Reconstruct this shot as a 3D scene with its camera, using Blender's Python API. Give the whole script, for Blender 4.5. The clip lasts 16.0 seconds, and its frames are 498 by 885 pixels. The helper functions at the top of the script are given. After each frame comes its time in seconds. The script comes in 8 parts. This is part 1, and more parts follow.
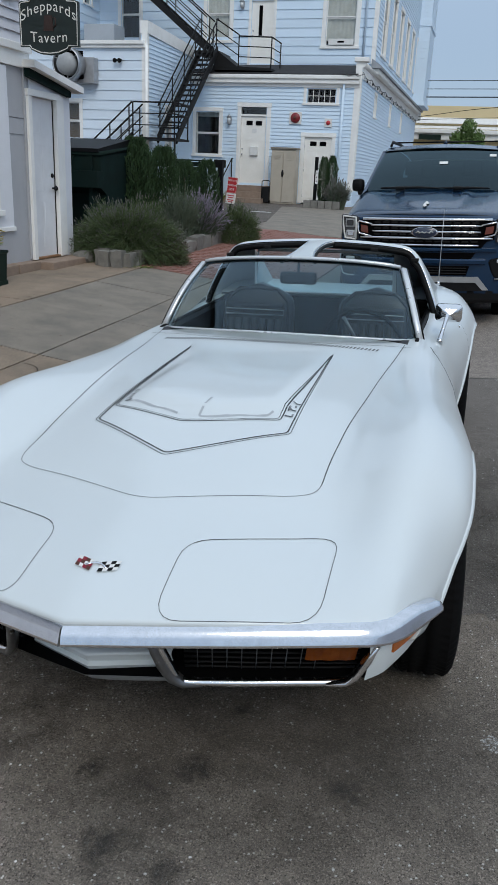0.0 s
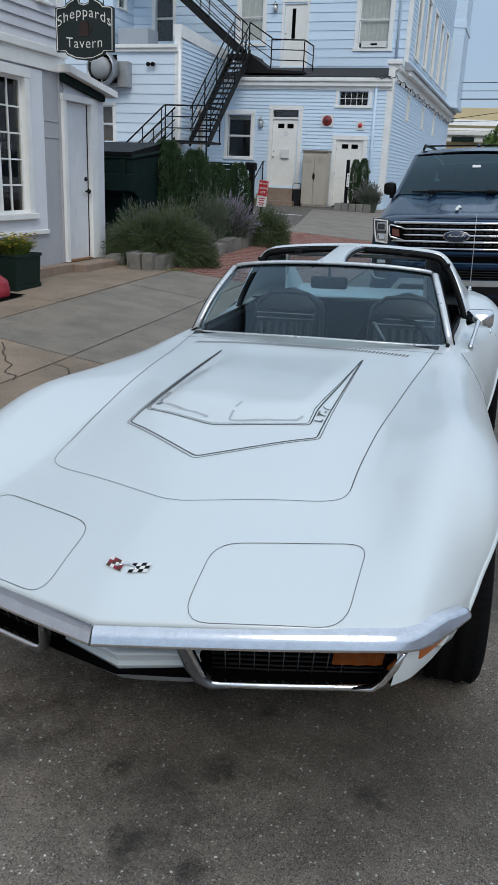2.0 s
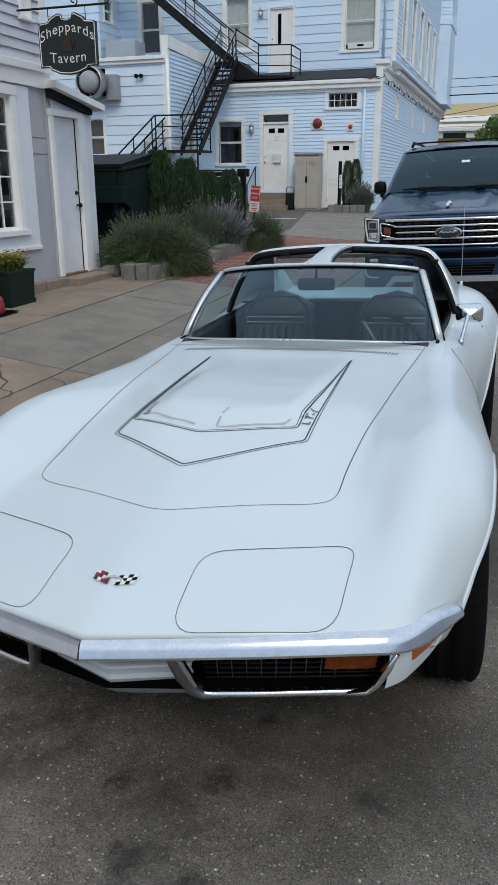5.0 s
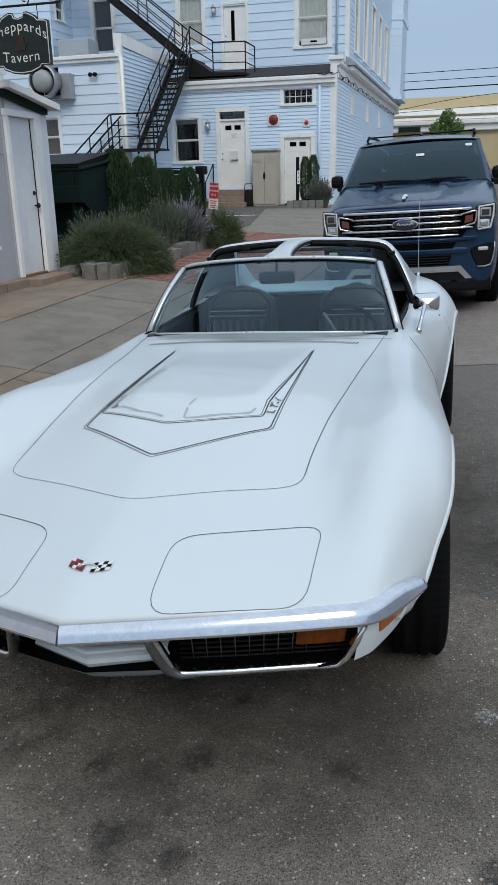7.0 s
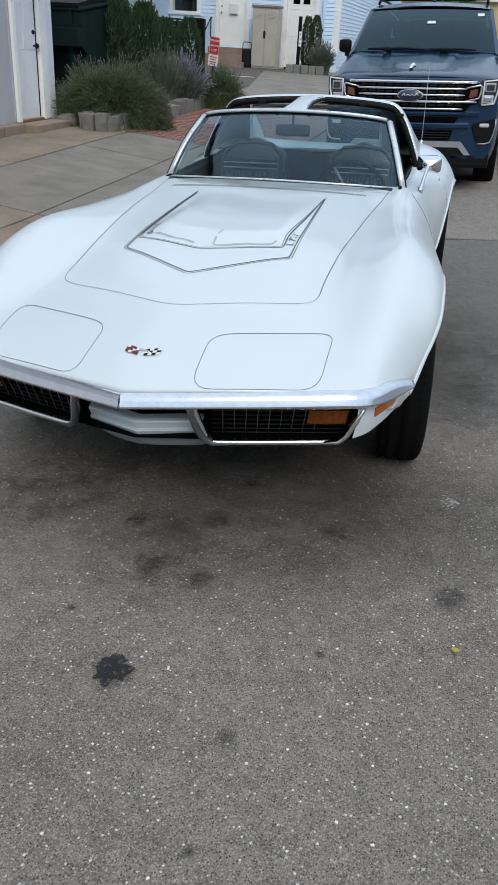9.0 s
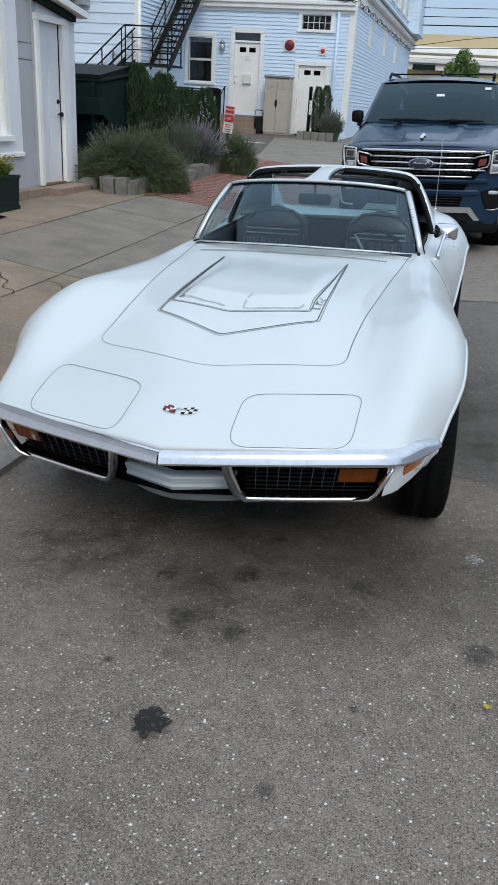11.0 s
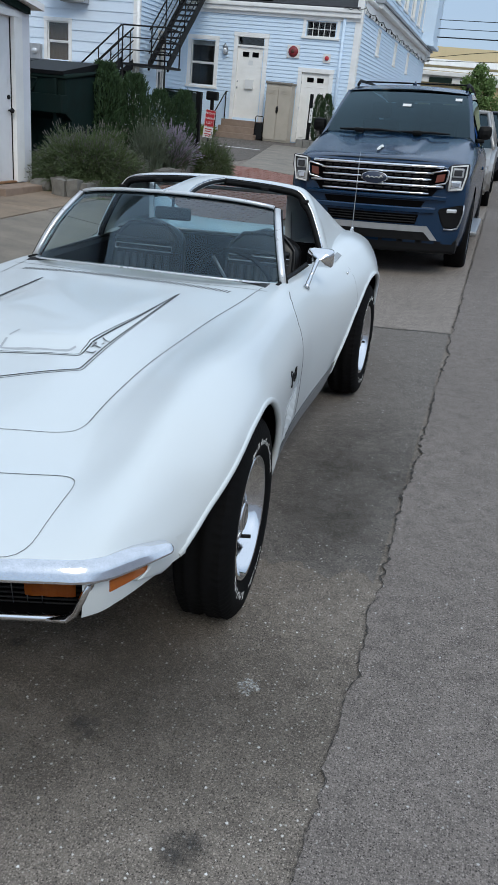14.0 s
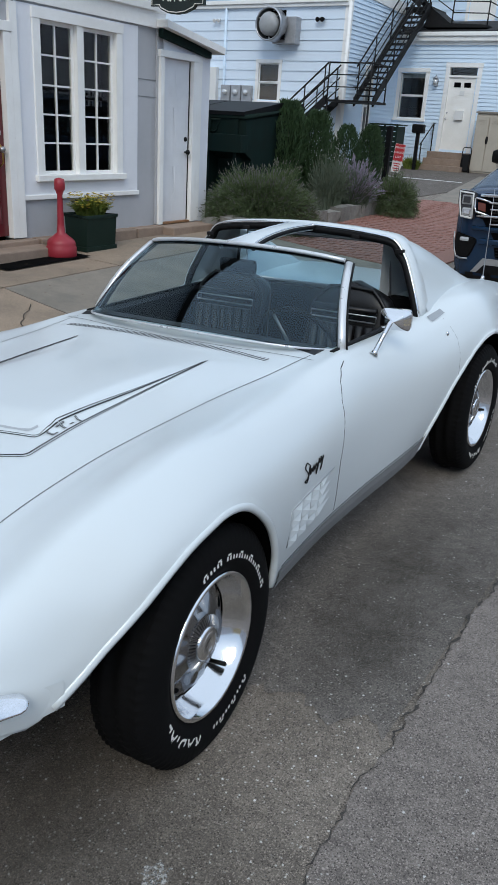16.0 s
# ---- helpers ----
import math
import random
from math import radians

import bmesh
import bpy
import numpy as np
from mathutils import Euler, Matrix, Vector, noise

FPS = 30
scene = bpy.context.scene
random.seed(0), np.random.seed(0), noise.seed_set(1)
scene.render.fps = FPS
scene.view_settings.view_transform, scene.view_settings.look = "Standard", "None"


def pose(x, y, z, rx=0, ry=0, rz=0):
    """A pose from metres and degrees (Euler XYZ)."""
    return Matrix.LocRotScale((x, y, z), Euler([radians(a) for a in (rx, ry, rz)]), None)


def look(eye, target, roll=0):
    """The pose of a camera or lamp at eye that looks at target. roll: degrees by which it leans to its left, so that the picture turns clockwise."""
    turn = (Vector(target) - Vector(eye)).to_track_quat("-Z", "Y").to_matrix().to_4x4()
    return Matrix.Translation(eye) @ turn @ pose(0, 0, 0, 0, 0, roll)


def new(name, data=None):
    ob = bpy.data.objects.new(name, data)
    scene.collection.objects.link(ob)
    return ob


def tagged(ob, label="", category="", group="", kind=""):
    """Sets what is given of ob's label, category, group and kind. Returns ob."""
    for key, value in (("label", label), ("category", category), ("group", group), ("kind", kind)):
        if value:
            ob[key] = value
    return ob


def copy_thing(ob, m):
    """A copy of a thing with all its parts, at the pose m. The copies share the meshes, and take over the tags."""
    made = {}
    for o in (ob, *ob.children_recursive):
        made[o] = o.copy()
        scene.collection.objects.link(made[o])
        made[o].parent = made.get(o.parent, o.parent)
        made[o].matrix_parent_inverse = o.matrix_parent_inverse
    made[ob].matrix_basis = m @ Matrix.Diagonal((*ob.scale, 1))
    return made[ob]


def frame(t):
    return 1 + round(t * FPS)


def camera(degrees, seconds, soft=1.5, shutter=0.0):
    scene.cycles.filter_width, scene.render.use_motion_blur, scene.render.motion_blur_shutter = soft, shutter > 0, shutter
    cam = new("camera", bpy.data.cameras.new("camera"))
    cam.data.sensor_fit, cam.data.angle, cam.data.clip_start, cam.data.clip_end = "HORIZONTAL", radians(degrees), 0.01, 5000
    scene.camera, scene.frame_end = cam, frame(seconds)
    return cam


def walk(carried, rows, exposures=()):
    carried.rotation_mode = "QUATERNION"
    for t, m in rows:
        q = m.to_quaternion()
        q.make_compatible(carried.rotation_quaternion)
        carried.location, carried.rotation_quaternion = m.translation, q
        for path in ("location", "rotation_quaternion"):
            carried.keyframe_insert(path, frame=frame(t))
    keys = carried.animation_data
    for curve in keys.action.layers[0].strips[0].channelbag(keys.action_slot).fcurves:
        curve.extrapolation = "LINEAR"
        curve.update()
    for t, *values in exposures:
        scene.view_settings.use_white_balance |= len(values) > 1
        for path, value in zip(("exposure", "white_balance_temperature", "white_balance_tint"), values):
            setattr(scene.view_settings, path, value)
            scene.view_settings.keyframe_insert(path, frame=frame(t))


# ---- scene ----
cam = camera(35.8, 16.0, soft=1.2)
PATH = [
    (0, (0.778, -2.348, 1.573), (0.262, -0.53, 0.92), 2.6),
    (0.5, (0.773, -2.354, 1.579), (0.257, -0.526, 0.954), 3.2),
    (1, (0.769, -2.363, 1.591), (0.177, -0.548, 0.997), 2.3),
    (1.5, (0.779, -2.368, 1.588), (0.169, -0.565, 0.973), 2.3),
    (2, (0.777, -2.366, 1.586), (0.192, -0.568, 0.935), 2.6),
    (2.5, (0.774, -2.364, 1.589), (0.169, -0.573, 0.937), 2.1),
    (3, (0.779, -2.362, 1.587), (0.157, -0.571, 0.95), 1.7),
    (3.5, (0.791, -2.346, 1.587), (0.167, -0.554, 0.956), 1.1),
    (4, (0.807, -2.326, 1.579), (0.201, -0.534, 0.93), 0.7),
    (6.5, (0.845, -2.351, 1.584), (0.248, -0.545, 0.967), -1.8),
    (7, (0.849, -2.399, 1.575), (0.329, -0.578, 0.93), -1.2),
    (7.5, (0.773, -2.573, 1.553), (0.39, -0.746, 0.835), 0.6),
    (8, (0.748, -2.697, 1.552), (0.407, -0.9, 0.743), 2.4),
    (8.5, (0.872, -2.824, 1.523), (0.504, -1.053, 0.671), 3.7),
    (9, (0.833, -2.915, 1.525), (0.416, -1.192, 0.6), 3.4),
    (9.2, (0.788, -2.936, 1.524), (0.345, -1.22, 0.598), 3.1),
    (11.3, (0.767, -3.005, 1.566), (0.312, -1.226, 0.774), 3.7),
    (11.5, (0.823, -2.957, 1.559), (0.4, -1.175, 0.755), 4.2),
    (12, (0.995, -2.818, 1.571), (0.56, -1.034, 0.78), 4.9),
    (12.5, (1.088, -2.693, 1.562), (0.572, -0.919, 0.796), 4.3),
    (13, (1.109, -2.49, 1.577), (0.62, -0.703, 0.823), 4.4),
    (13.5, (1.151, -2.286, 1.59), (0.768, -0.477, 0.826), 5.6),
    (14, (1.382, -2.135, 1.594), (0.899, -0.361, 0.806), 5.8),
    (14.5, (1.489, -1.957, 1.615), (0.788, -0.258, 0.825), 3.8),
    (15, (1.488, -1.8, 1.626), (0.807, -0.099, 0.824), 4.2),
    (15.5, (1.613, -1.627, 1.634), (0.901, 0.071, 0.854), 3.9),
    (16, (1.765, -1.406, 1.667), (0.799, 0.173, 0.91), 3.6),
]
walk(cam, [(t, look(eye, target, roll)) for t, eye, target, roll in PATH], [(0, 0.09, 7000, 6), (6.5, 0.09, 7000, 6), (7.5, 0.20, 7000, 6), (9, 0.36, 7050, 6), (12, 0.31, 7000, 6), (16, 0.27, 6900, 6)])

# ---- world and light ----
world = bpy.data.worlds.new("overcast")
world.use_nodes = True
scene.world = world
wn = world.node_tree.nodes
sky = wn.new("ShaderNodeTexSky")
sky.sky_type, sky.sun_disc = "NISHITA", False
sky.sun_elevation, sky.sun_rotation = radians(44), radians(153)
sky.air_density, sky.dust_density, sky.ozone_density = 1.0, 0.6, 2.5
veil = wn.new("ShaderNodeMix")
veil.data_type = "RGBA"
veil.inputs["Factor"].default_value = 0.88
# thin cloud, brighter overhead than at the horizon
coord, split, climb, cloud = wn.new("ShaderNodeTexCoord"), wn.new("ShaderNodeSeparateXYZ"), wn.new("ShaderNodeMapRange"), wn.new("ShaderNodeMix")
climb.interpolation_type, cloud.data_type = "SMOOTHSTEP", "RGBA"
climb.inputs["From Min"].default_value, climb.inputs["From Max"].default_value = 0.10, 0.60
cloud.inputs["A"].default_value, cloud.inputs["B"].default_value = (2.1, 2.85, 4.2, 1), (4.5, 5.5, 7.2, 1)
world.node_tree.links.new(coord.outputs["Generated"], split.inputs[0])
world.node_tree.links.new(split.outputs["Z"], climb.inputs["Value"])
world.node_tree.links.new(climb.outputs[0], cloud.inputs["Factor"])
world.node_tree.links.new(cloud.outputs["Result"], veil.inputs["B"])
world.node_tree.links.new(sky.outputs[0], veil.inputs["A"])
world.node_tree.links.new(veil.outputs["Result"], wn["Background"].inputs[0])
wn["Background"].inputs[1].default_value = 0.15
sun = new("sun", bpy.data.lights.new("sun", "SUN"))
sun.data.energy, sun.data.angle, sun.data.color = 1.0, radians(25), (1.0, 0.97, 0.93)
sun.matrix_world = look((7, -14, 15), (0, 0, 0))

# ---- frames of reference ----
# The road leans to the kerb; CAR maps road coordinates (x to the driver's side, y to the tail) to the world.
CAR = Matrix(((0.9976963, 0.000814, -0.0678336, 0), (0, 0.999928, 0.0119991, 0), (0.0678385, -0.0119715, 0.9976245, 0), (0, 0, 0, 1)))


def smooth(a, b, v):
    k = min(1.0, max(0.0, (v - a) / (b - a)))
    return k * k * (3 - 2 * k)


def lerp_table(rows, v):
    if v <= rows[0][0]:
        return rows[0][1]
    for (a, p), (b, q) in zip(rows, rows[1:]):
        if v <= b:
            return p + (q - p) * (v - a) / (b - a)
    return rows[-1][1]


ROAD = [(-40, 0.5), (0, 0.0), (3, -0.03), (5, 0.04), (7, 0.13), (14, 0.34), (25, 0.62), (60, 1.75), (150, 4.2), (600, 10)]


def road_z(x, y):
    lean = 0.068 * x if x > 0.5 else 0.034 + 0.038 * (x - 0.5)
    return lerp_table(ROAD, y) + (lean if -6 < x < 3 else (0.204 - 0.03 * min(x - 3.0, 8.0) if x >= 3 else -0.213))


def ground_z(x, y):
    """Height of the ground sheet: the leaning road, and the higher ground on the kerb side."""
    left = 0.27 + 0.02 * (y - 6) if y > -6 else 0.03
    k = min(1.0, max(0.0, (-1.15 - x) / 2.6))
    return road_z(x, y) * (1 - k) + (left if y < 26 else left + 0.012 * (y - 26)) * k


# ---- mesh helpers ----
def part(name, bm, material, parent=None, label="", smooth_shade=False, at=None):
    me = bpy.data.meshes.new(name)
    if not bm.faces:
        raise ValueError("empty mesh " + name)
    bm.to_mesh(me)
    bm.free()
    for m in material if isinstance(material, (list, tuple)) else [material]:
        me.materials.append(m)
    if smooth_shade:
        me.polygons.foreach_set("use_smooth", [True] * len(me.polygons))
    ob = new(name, me)
    if parent:
        ob.parent = parent
    if at is not None:
        ob.matrix_basis = at
    if label:
        ob["label"] = label
    return ob


def share(name, ob, parent, m):
    """Another object on the same mesh."""
    twin = new(name, ob.data)
    twin.parent = parent
    twin.matrix_basis = m
    return twin


def thing(name, at, label, category, group="", kind=""):
    ob = new(name)
    ob.empty_display_size = 0.1
    ob.matrix_basis = at
    return tagged(ob, label, category, group, kind)


def box(bm, x0, x1, y0, y1, z0, z1, bevel=0.0, mat=0):
    vs = [bm.verts.new((x, y, z)) for z in (z0, z1) for y in (y0, y1) for x in (x0, x1)]
    fs = [bm.faces.new([vs[i] for i in f]) for f in ((0, 2, 3, 1), (4, 5, 7, 6), (0, 1, 5, 4), (2, 6, 7, 3), (0, 4, 6, 2), (1, 3, 7, 5))]
    for f in fs:
        f.material_index = mat
    if bevel:
        es = {e for f in fs for e in f.edges}
        r = bmesh.ops.bevel(bm, geom=list(es), offset=bevel, segments=2, affect="EDGES", profile=0.6)
        for f in r["faces"]:
            f.material_index = mat
    return vs


def B(*spec, bevel=0.0):
    bm = bmesh.new()
    box(bm, *spec, bevel=bevel)
    return bm


def ring_tube(bm, pts, radius, sides=8, closed=False, mat=0, squash=None):
    """A tube along a polyline; radius a number or one for each point."""
    pts = [Vector(p) for p in pts]
    n = len(pts)
    rings, prev = [], None
    for i, p in enumerate(pts):
        a, b = pts[(i - 1) % n] if (i or closed) else p, pts[(i + 1) % n] if (i < n - 1 or closed) else p
        d = (b - a).normalized()
        if prev is None:
            up = Vector((0, 0, 1)) if abs(d.z) < 0.9 else Vector((1, 0, 0))
            side = d.cross(up).normalized()
        else:
            side = (prev - d * prev.dot(d)).normalized()
        prev = side
        up = side.cross(d).normalized()
        r = radius[i] if isinstance(radius, (list, tuple)) else radius
        q = squash or 1.0
        rings.append([bm.verts.new(p + r * (math.cos(2 * math.pi * k / sides) * side + q * math.sin(2 * math.pi * k / sides) * up)) for k in range(sides)])
    m = n if closed else n - 1
    for i in range(m):
        a, b = rings[i], rings[(i + 1) % n]
        for k in range(sides):
            f = bm.faces.new((a[k], a[(k + 1) % sides], b[(k + 1) % sides], b[k]))
            f.material_index, f.smooth = mat, True
    if not closed:
        for r, flip in ((rings[0], True), (rings[-1], False)):
            f = bm.faces.new(r[::-1] if flip else r)
            f.material_index = mat
    return rings


def tube(pts, radius, sides=8, closed=False, squash=None):
    bm = bmesh.new()
    ring_tube(bm, pts, radius, sides, closed, squash=squash)
    return bm


def prism(bm, outline, axis, a, b, mat=0):
    """A flat outline (pairs) pushed from a to b along an axis: pairs are the two other axes, in order."""
    def at(p, v):
        q = list(p)
        q.insert("xyz".index(axis), v)
        return q
    lo, hi = [bm.verts.new(at(p, a)) for p in outline], [bm.verts.new(at(p, b)) for p in outline]
    fs = [bm.faces.new(lo[::-1]), bm.faces.new(hi)]
    n = len(outline)
    for i in range(n):
        fs.append(bm.faces.new((lo[i], lo[(i + 1) % n], hi[(i + 1) % n], hi[i])))
    for f in fs:
        f.material_index = mat
    return fs


def spin(bm, profile, axis="z", steps=32, centre=(0, 0, 0), mat=0, arc=2 * math.pi):
    """Profile pairs (radius, height) turned round an axis through centre."""
    rings = []
    closed = abs(arc - 2 * math.pi) < 1e-6
    for i in range(steps if closed else steps + 1):
        a = arc * i / steps
        c, s = math.cos(a), math.sin(a)
        ring = []
        for r, h in profile:
            p = {"z": (r * c, r * s, h), "x": (h, r * c, r * s), "y": (r * c, h, r * s)}[axis]
            ring.append(bm.verts.new(Vector(p) + Vector(centre)))
        rings.append(ring)
    for i in range(len(rings) if closed else len(rings) - 1):
        a, b = rings[i], rings[(i + 1) % len(rings)]
        for k in range(len(profile) - 1):
            if profile[k][0] < 1e-6 and profile[k + 1][0] < 1e-6:
                continue
            f = bm.faces.new((a[k], b[k], b[k + 1], a[k + 1]))
            f.material_index, f.smooth = mat, True
    bmesh.ops.remove_doubles(bm, verts=[v for r in rings for v in r], dist=1e-5)


def fixed(bm):
    bmesh.ops.recalc_face_normals(bm, faces=bm.faces[:])
    return bm


# ---- materials ----
def mat(name, colour, rough=0.6, metal=0.0, spots=0.0, scale=8.0, grain=0.0, grain_scale=120.0, bump=0.0, coat=0.0, tint=None, stretch=(1, 1, 1), vary=0.0, spec=0.5, glow=0.0):
    """A surface: base colour, broad stains (spots, towards tint), fine grain, relief, and a slight change from piece to piece."""
    m = bpy.data.materials.new(name)
    m.use_nodes = True
    nt = m.node_tree
    n, link = nt.nodes, nt.links.new
    p = n["Principled BSDF"]
    p.inputs["Roughness"].default_value, p.inputs["Metallic"].default_value = rough, metal
    p.inputs["Specular IOR Level"].default_value = spec
    p.inputs["Coat Weight"].default_value, p.inputs["Coat Roughness"].default_value = coat, 0.06
    colour = (*colour, 1)
    p.inputs["Base Color"].default_value = colour
    geo = n.new("ShaderNodeNewGeometry")
    mapping = n.new("ShaderNodeMapping")
    mapping.inputs["Scale"].default_value = stretch
    link(geo.outputs["Position"], mapping.inputs["Vector"])
    out = None
    if spots:
        t1 = n.new("ShaderNodeTexNoise")
        t1.inputs["Scale"].default_value, t1.inputs["Detail"].default_value, t1.inputs["Roughness"].default_value = scale, 6, 0.62
        link(mapping.outputs[0], t1.inputs["Vector"])
        ramp = n.new("ShaderNodeMapRange")
        ramp.inputs["From Min"].default_value, ramp.inputs["From Max"].default_value = 0.38, 0.68
        ramp.inputs["To Max"].default_value = spots
        link(t1.outputs["Fac"], ramp.inputs["Value"])
        mix = n.new("ShaderNodeMix")
        mix.data_type = "RGBA"
        mix.inputs["A"].default_value = colour
        mix.inputs["B"].default_value = (*(tint or [c * 0.5 for c in colour[:3]]), 1)
        link(ramp.outputs[0], mix.inputs["Factor"])
        out = mix.outputs["Result"]
        rr = n.new("ShaderNodeMapRange")
        rr.inputs["To Min"].default_value, rr.inputs["To Max"].default_value = rough * 0.85, min(1, rough * 1.2)
        link(t1.outputs["Fac"], rr.inputs["Value"])
        link(rr.outputs[0], p.inputs["Roughness"])
    if grain or bump:
        t2 = n.new("ShaderNodeTexNoise")
        t2.inputs["Scale"].default_value, t2.inputs["Detail"].default_value = grain_scale, 5
        link(mapping.outputs[0], t2.inputs["Vector"])
        if grain:
            hs = n.new("ShaderNodeHueSaturation")
            val = n.new("ShaderNodeMapRange")
            val.inputs["From Min"].default_value, val.inputs["From Max"].default_value = 0.25, 0.75
            val.inputs["To Min"].default_value, val.inputs["To Max"].default_value = 1 - grain, 1 + grain
            link(t2.outputs["Fac"], val.inputs["Value"])
            link(val.outputs[0], hs.inputs["Value"])
            if out:
                link(out, hs.inputs["Color"])
            else:
                hs.inputs["Color"].default_value = colour
            out = hs.outputs[0]
        if bump:
            b = n.new("ShaderNodeBump")
            b.inputs["Strength"].default_value, b.inputs["Distance"].default_value = min(1, bump * 100), bump
            link(t2.outputs["Fac"], b.inputs["Height"])
            link(b.outputs[0], p.inputs["Normal"])
    if vary:
        info = n.new("ShaderNodeObjectInfo")
        hs2 = n.new("ShaderNodeHueSaturation")
        val2 = n.new("ShaderNodeMapRange")
        val2.inputs["To Min"].default_value, val2.inputs["To Max"].default_value = 1 - vary, 1 + vary
        link(info.outputs["Random"], val2.inputs["Value"])
        link(val2.outputs[0], hs2.inputs["Value"])
        if out:
            link(out, hs2.inputs["Color"])
        else:
            hs2.inputs["Color"].default_value = colour
        out = hs2.outputs[0]
    if out:
        link(out, p.inputs["Base Color"])
    if glow:
        p.inputs["Emission Color"].default_value, p.inputs["Emission Strength"].default_value = colour, glow
    return m


def glass_mat(name, tint=(0.9, 0.95, 0.95), rough=0.0, mixed=0.12, film=(0.8, 0.8, 0.8)):
    """Thin pane: mostly clear, with a mirror share that grows at grazing angles."""
    m = bpy.data.materials.new(name)
    m.use_nodes = True
    nt = m.node_tree
    n, link = nt.nodes, nt.links.new
    n.remove(n["Principled BSDF"])
    clear, gloss, mix, fr = n.new("ShaderNodeBsdfTransparent"), n.new("ShaderNodeBsdfGlossy"), n.new("ShaderNodeMixShader"), n.new("ShaderNodeFresnel")
    clear.inputs[0].default_value = (*tint, 1)
    gloss.inputs["Roughness"].default_value, gloss.inputs["Color"].default_value = rough, (*film, 1)
    fr.inputs["IOR"].default_value = 1.5 + mixed
    link(fr.outputs[0], mix.inputs[0])
    link(clear.outputs[0], mix.inputs[1])
    link(gloss.outputs[0], mix.inputs[2])
    link(mix.outputs[0], n["Material Output"].inputs["Surface"])
    return m


def asphalt_mat(name, base, fleck=0.35, patch=0.5, some_at=0.7):
    """Worn asphalt: mixed dark and light aggregate in a dark binder, pale flecks, broad stains."""
    m = mat(name, base, 0.9, spots=patch, scale=1.1, tint=[c * 0.6 for c in base], grain=0.5, grain_scale=230, bump=0.004, spec=0.25)
    nt = m.node_tree
    n, link = nt.nodes, nt.links.new
    p = n["Principled BSDF"]
    geo = n.new("ShaderNodeNewGeometry")
    out = p.inputs["Base Color"].links[0].from_socket
    # mottling a hand's width across
    blotch, lift, hue = n.new("ShaderNodeTexNoise"), n.new("ShaderNodeMapRange"), n.new("ShaderNodeHueSaturation")
    blotch.inputs["Scale"].default_value, blotch.inputs["Detail"].default_value, blotch.inputs["Roughness"].default_value = 16, 7, 0.7
    lift.inputs["From Min"].default_value, lift.inputs["From Max"].default_value = 0.3, 0.7
    lift.inputs["To Min"].default_value, lift.inputs["To Max"].default_value = 0.72, 1.28
    link(geo.outputs["Position"], blotch.inputs["Vector"])
    link(blotch.outputs["Fac"], lift.inputs["Value"])
    link(lift.outputs[0], hue.inputs["Value"])
    link(out, hue.inputs["Color"])
    out = hue.outputs[0]
    # stones of uneven outline: (cells for each metre, radius, share of cells from, to, colour)
    wob, cent, amp, bent = n.new("ShaderNodeTexNoise"), n.new("ShaderNodeVectorMath"), n.new("ShaderNodeVectorMath"), n.new("ShaderNodeVectorMath")
    wob.inputs["Scale"].default_value, wob.inputs["Detail"].default_value = 260, 2
    cent.operation, amp.operation, bent.operation = "SUBTRACT", "SCALE", "ADD"
    cent.inputs[1].default_value, amp.inputs["Scale"].default_value = (.5, .5, .5), 0.006
    link(geo.outputs["Position"], wob.inputs["Vector"])
    link(wob.outputs["Color"], cent.inputs[0])
    link(cent.outputs[0], amp.inputs[0])
    link(geo.outputs["Position"], bent.inputs[0])
    link(amp.outputs[0], bent.inputs[1])
    for cells, size, share_from, share_to, c in ((210, 0.52, 0.35, 0.80, [q * 1.75 for q in base]), (180, 0.52, 0.45, 0.85, [q * 0.30 for q in base]), (125, 0.42, 0.62, 0.95, [q * 1.9 for q in base]), (90, 0.34, some_at + .04, some_at + .12, (fleck, fleck * 0.97, fleck * 0.91)), (36, 0.17, some_at, some_at + .06, (fleck * 1.3, fleck * 1.28, fleck * 1.24))):
        v = n.new("ShaderNodeTexVoronoi")
        v.inputs["Scale"].default_value = cells
        link(bent.outputs[0], v.inputs["Vector"])
        near = n.new("ShaderNodeMapRange")
        near.inputs["From Min"].default_value, near.inputs["From Max"].default_value = size, size * 0.55
        link(v.outputs["Distance"], near.inputs["Value"])
        sep = n.new("ShaderNodeSeparateColor")
        link(v.outputs["Color"], sep.inputs[0])
        some = n.new("ShaderNodeMapRange")
        some.inputs["From Min"].default_value, some.inputs["From Max"].default_value = share_from, share_to
        link(sep.outputs[0], some.inputs["Value"])
        mul = n.new("ShaderNodeMath")
        mul.operation = "MULTIPLY"
        link(near.outputs[0], mul.inputs[0])
        link(some.outputs[0], mul.inputs[1])
        mix = n.new("ShaderNodeMix")
        mix.data_type = "RGBA"
        mix.inputs["B"].default_value = (*c, 1)
        link(mul.outputs[0], mix.inputs["Factor"])
        link(out, mix.inputs["A"])
        out = mix.outputs["Result"]
    link(out, p.inputs["Base Color"])
    return m


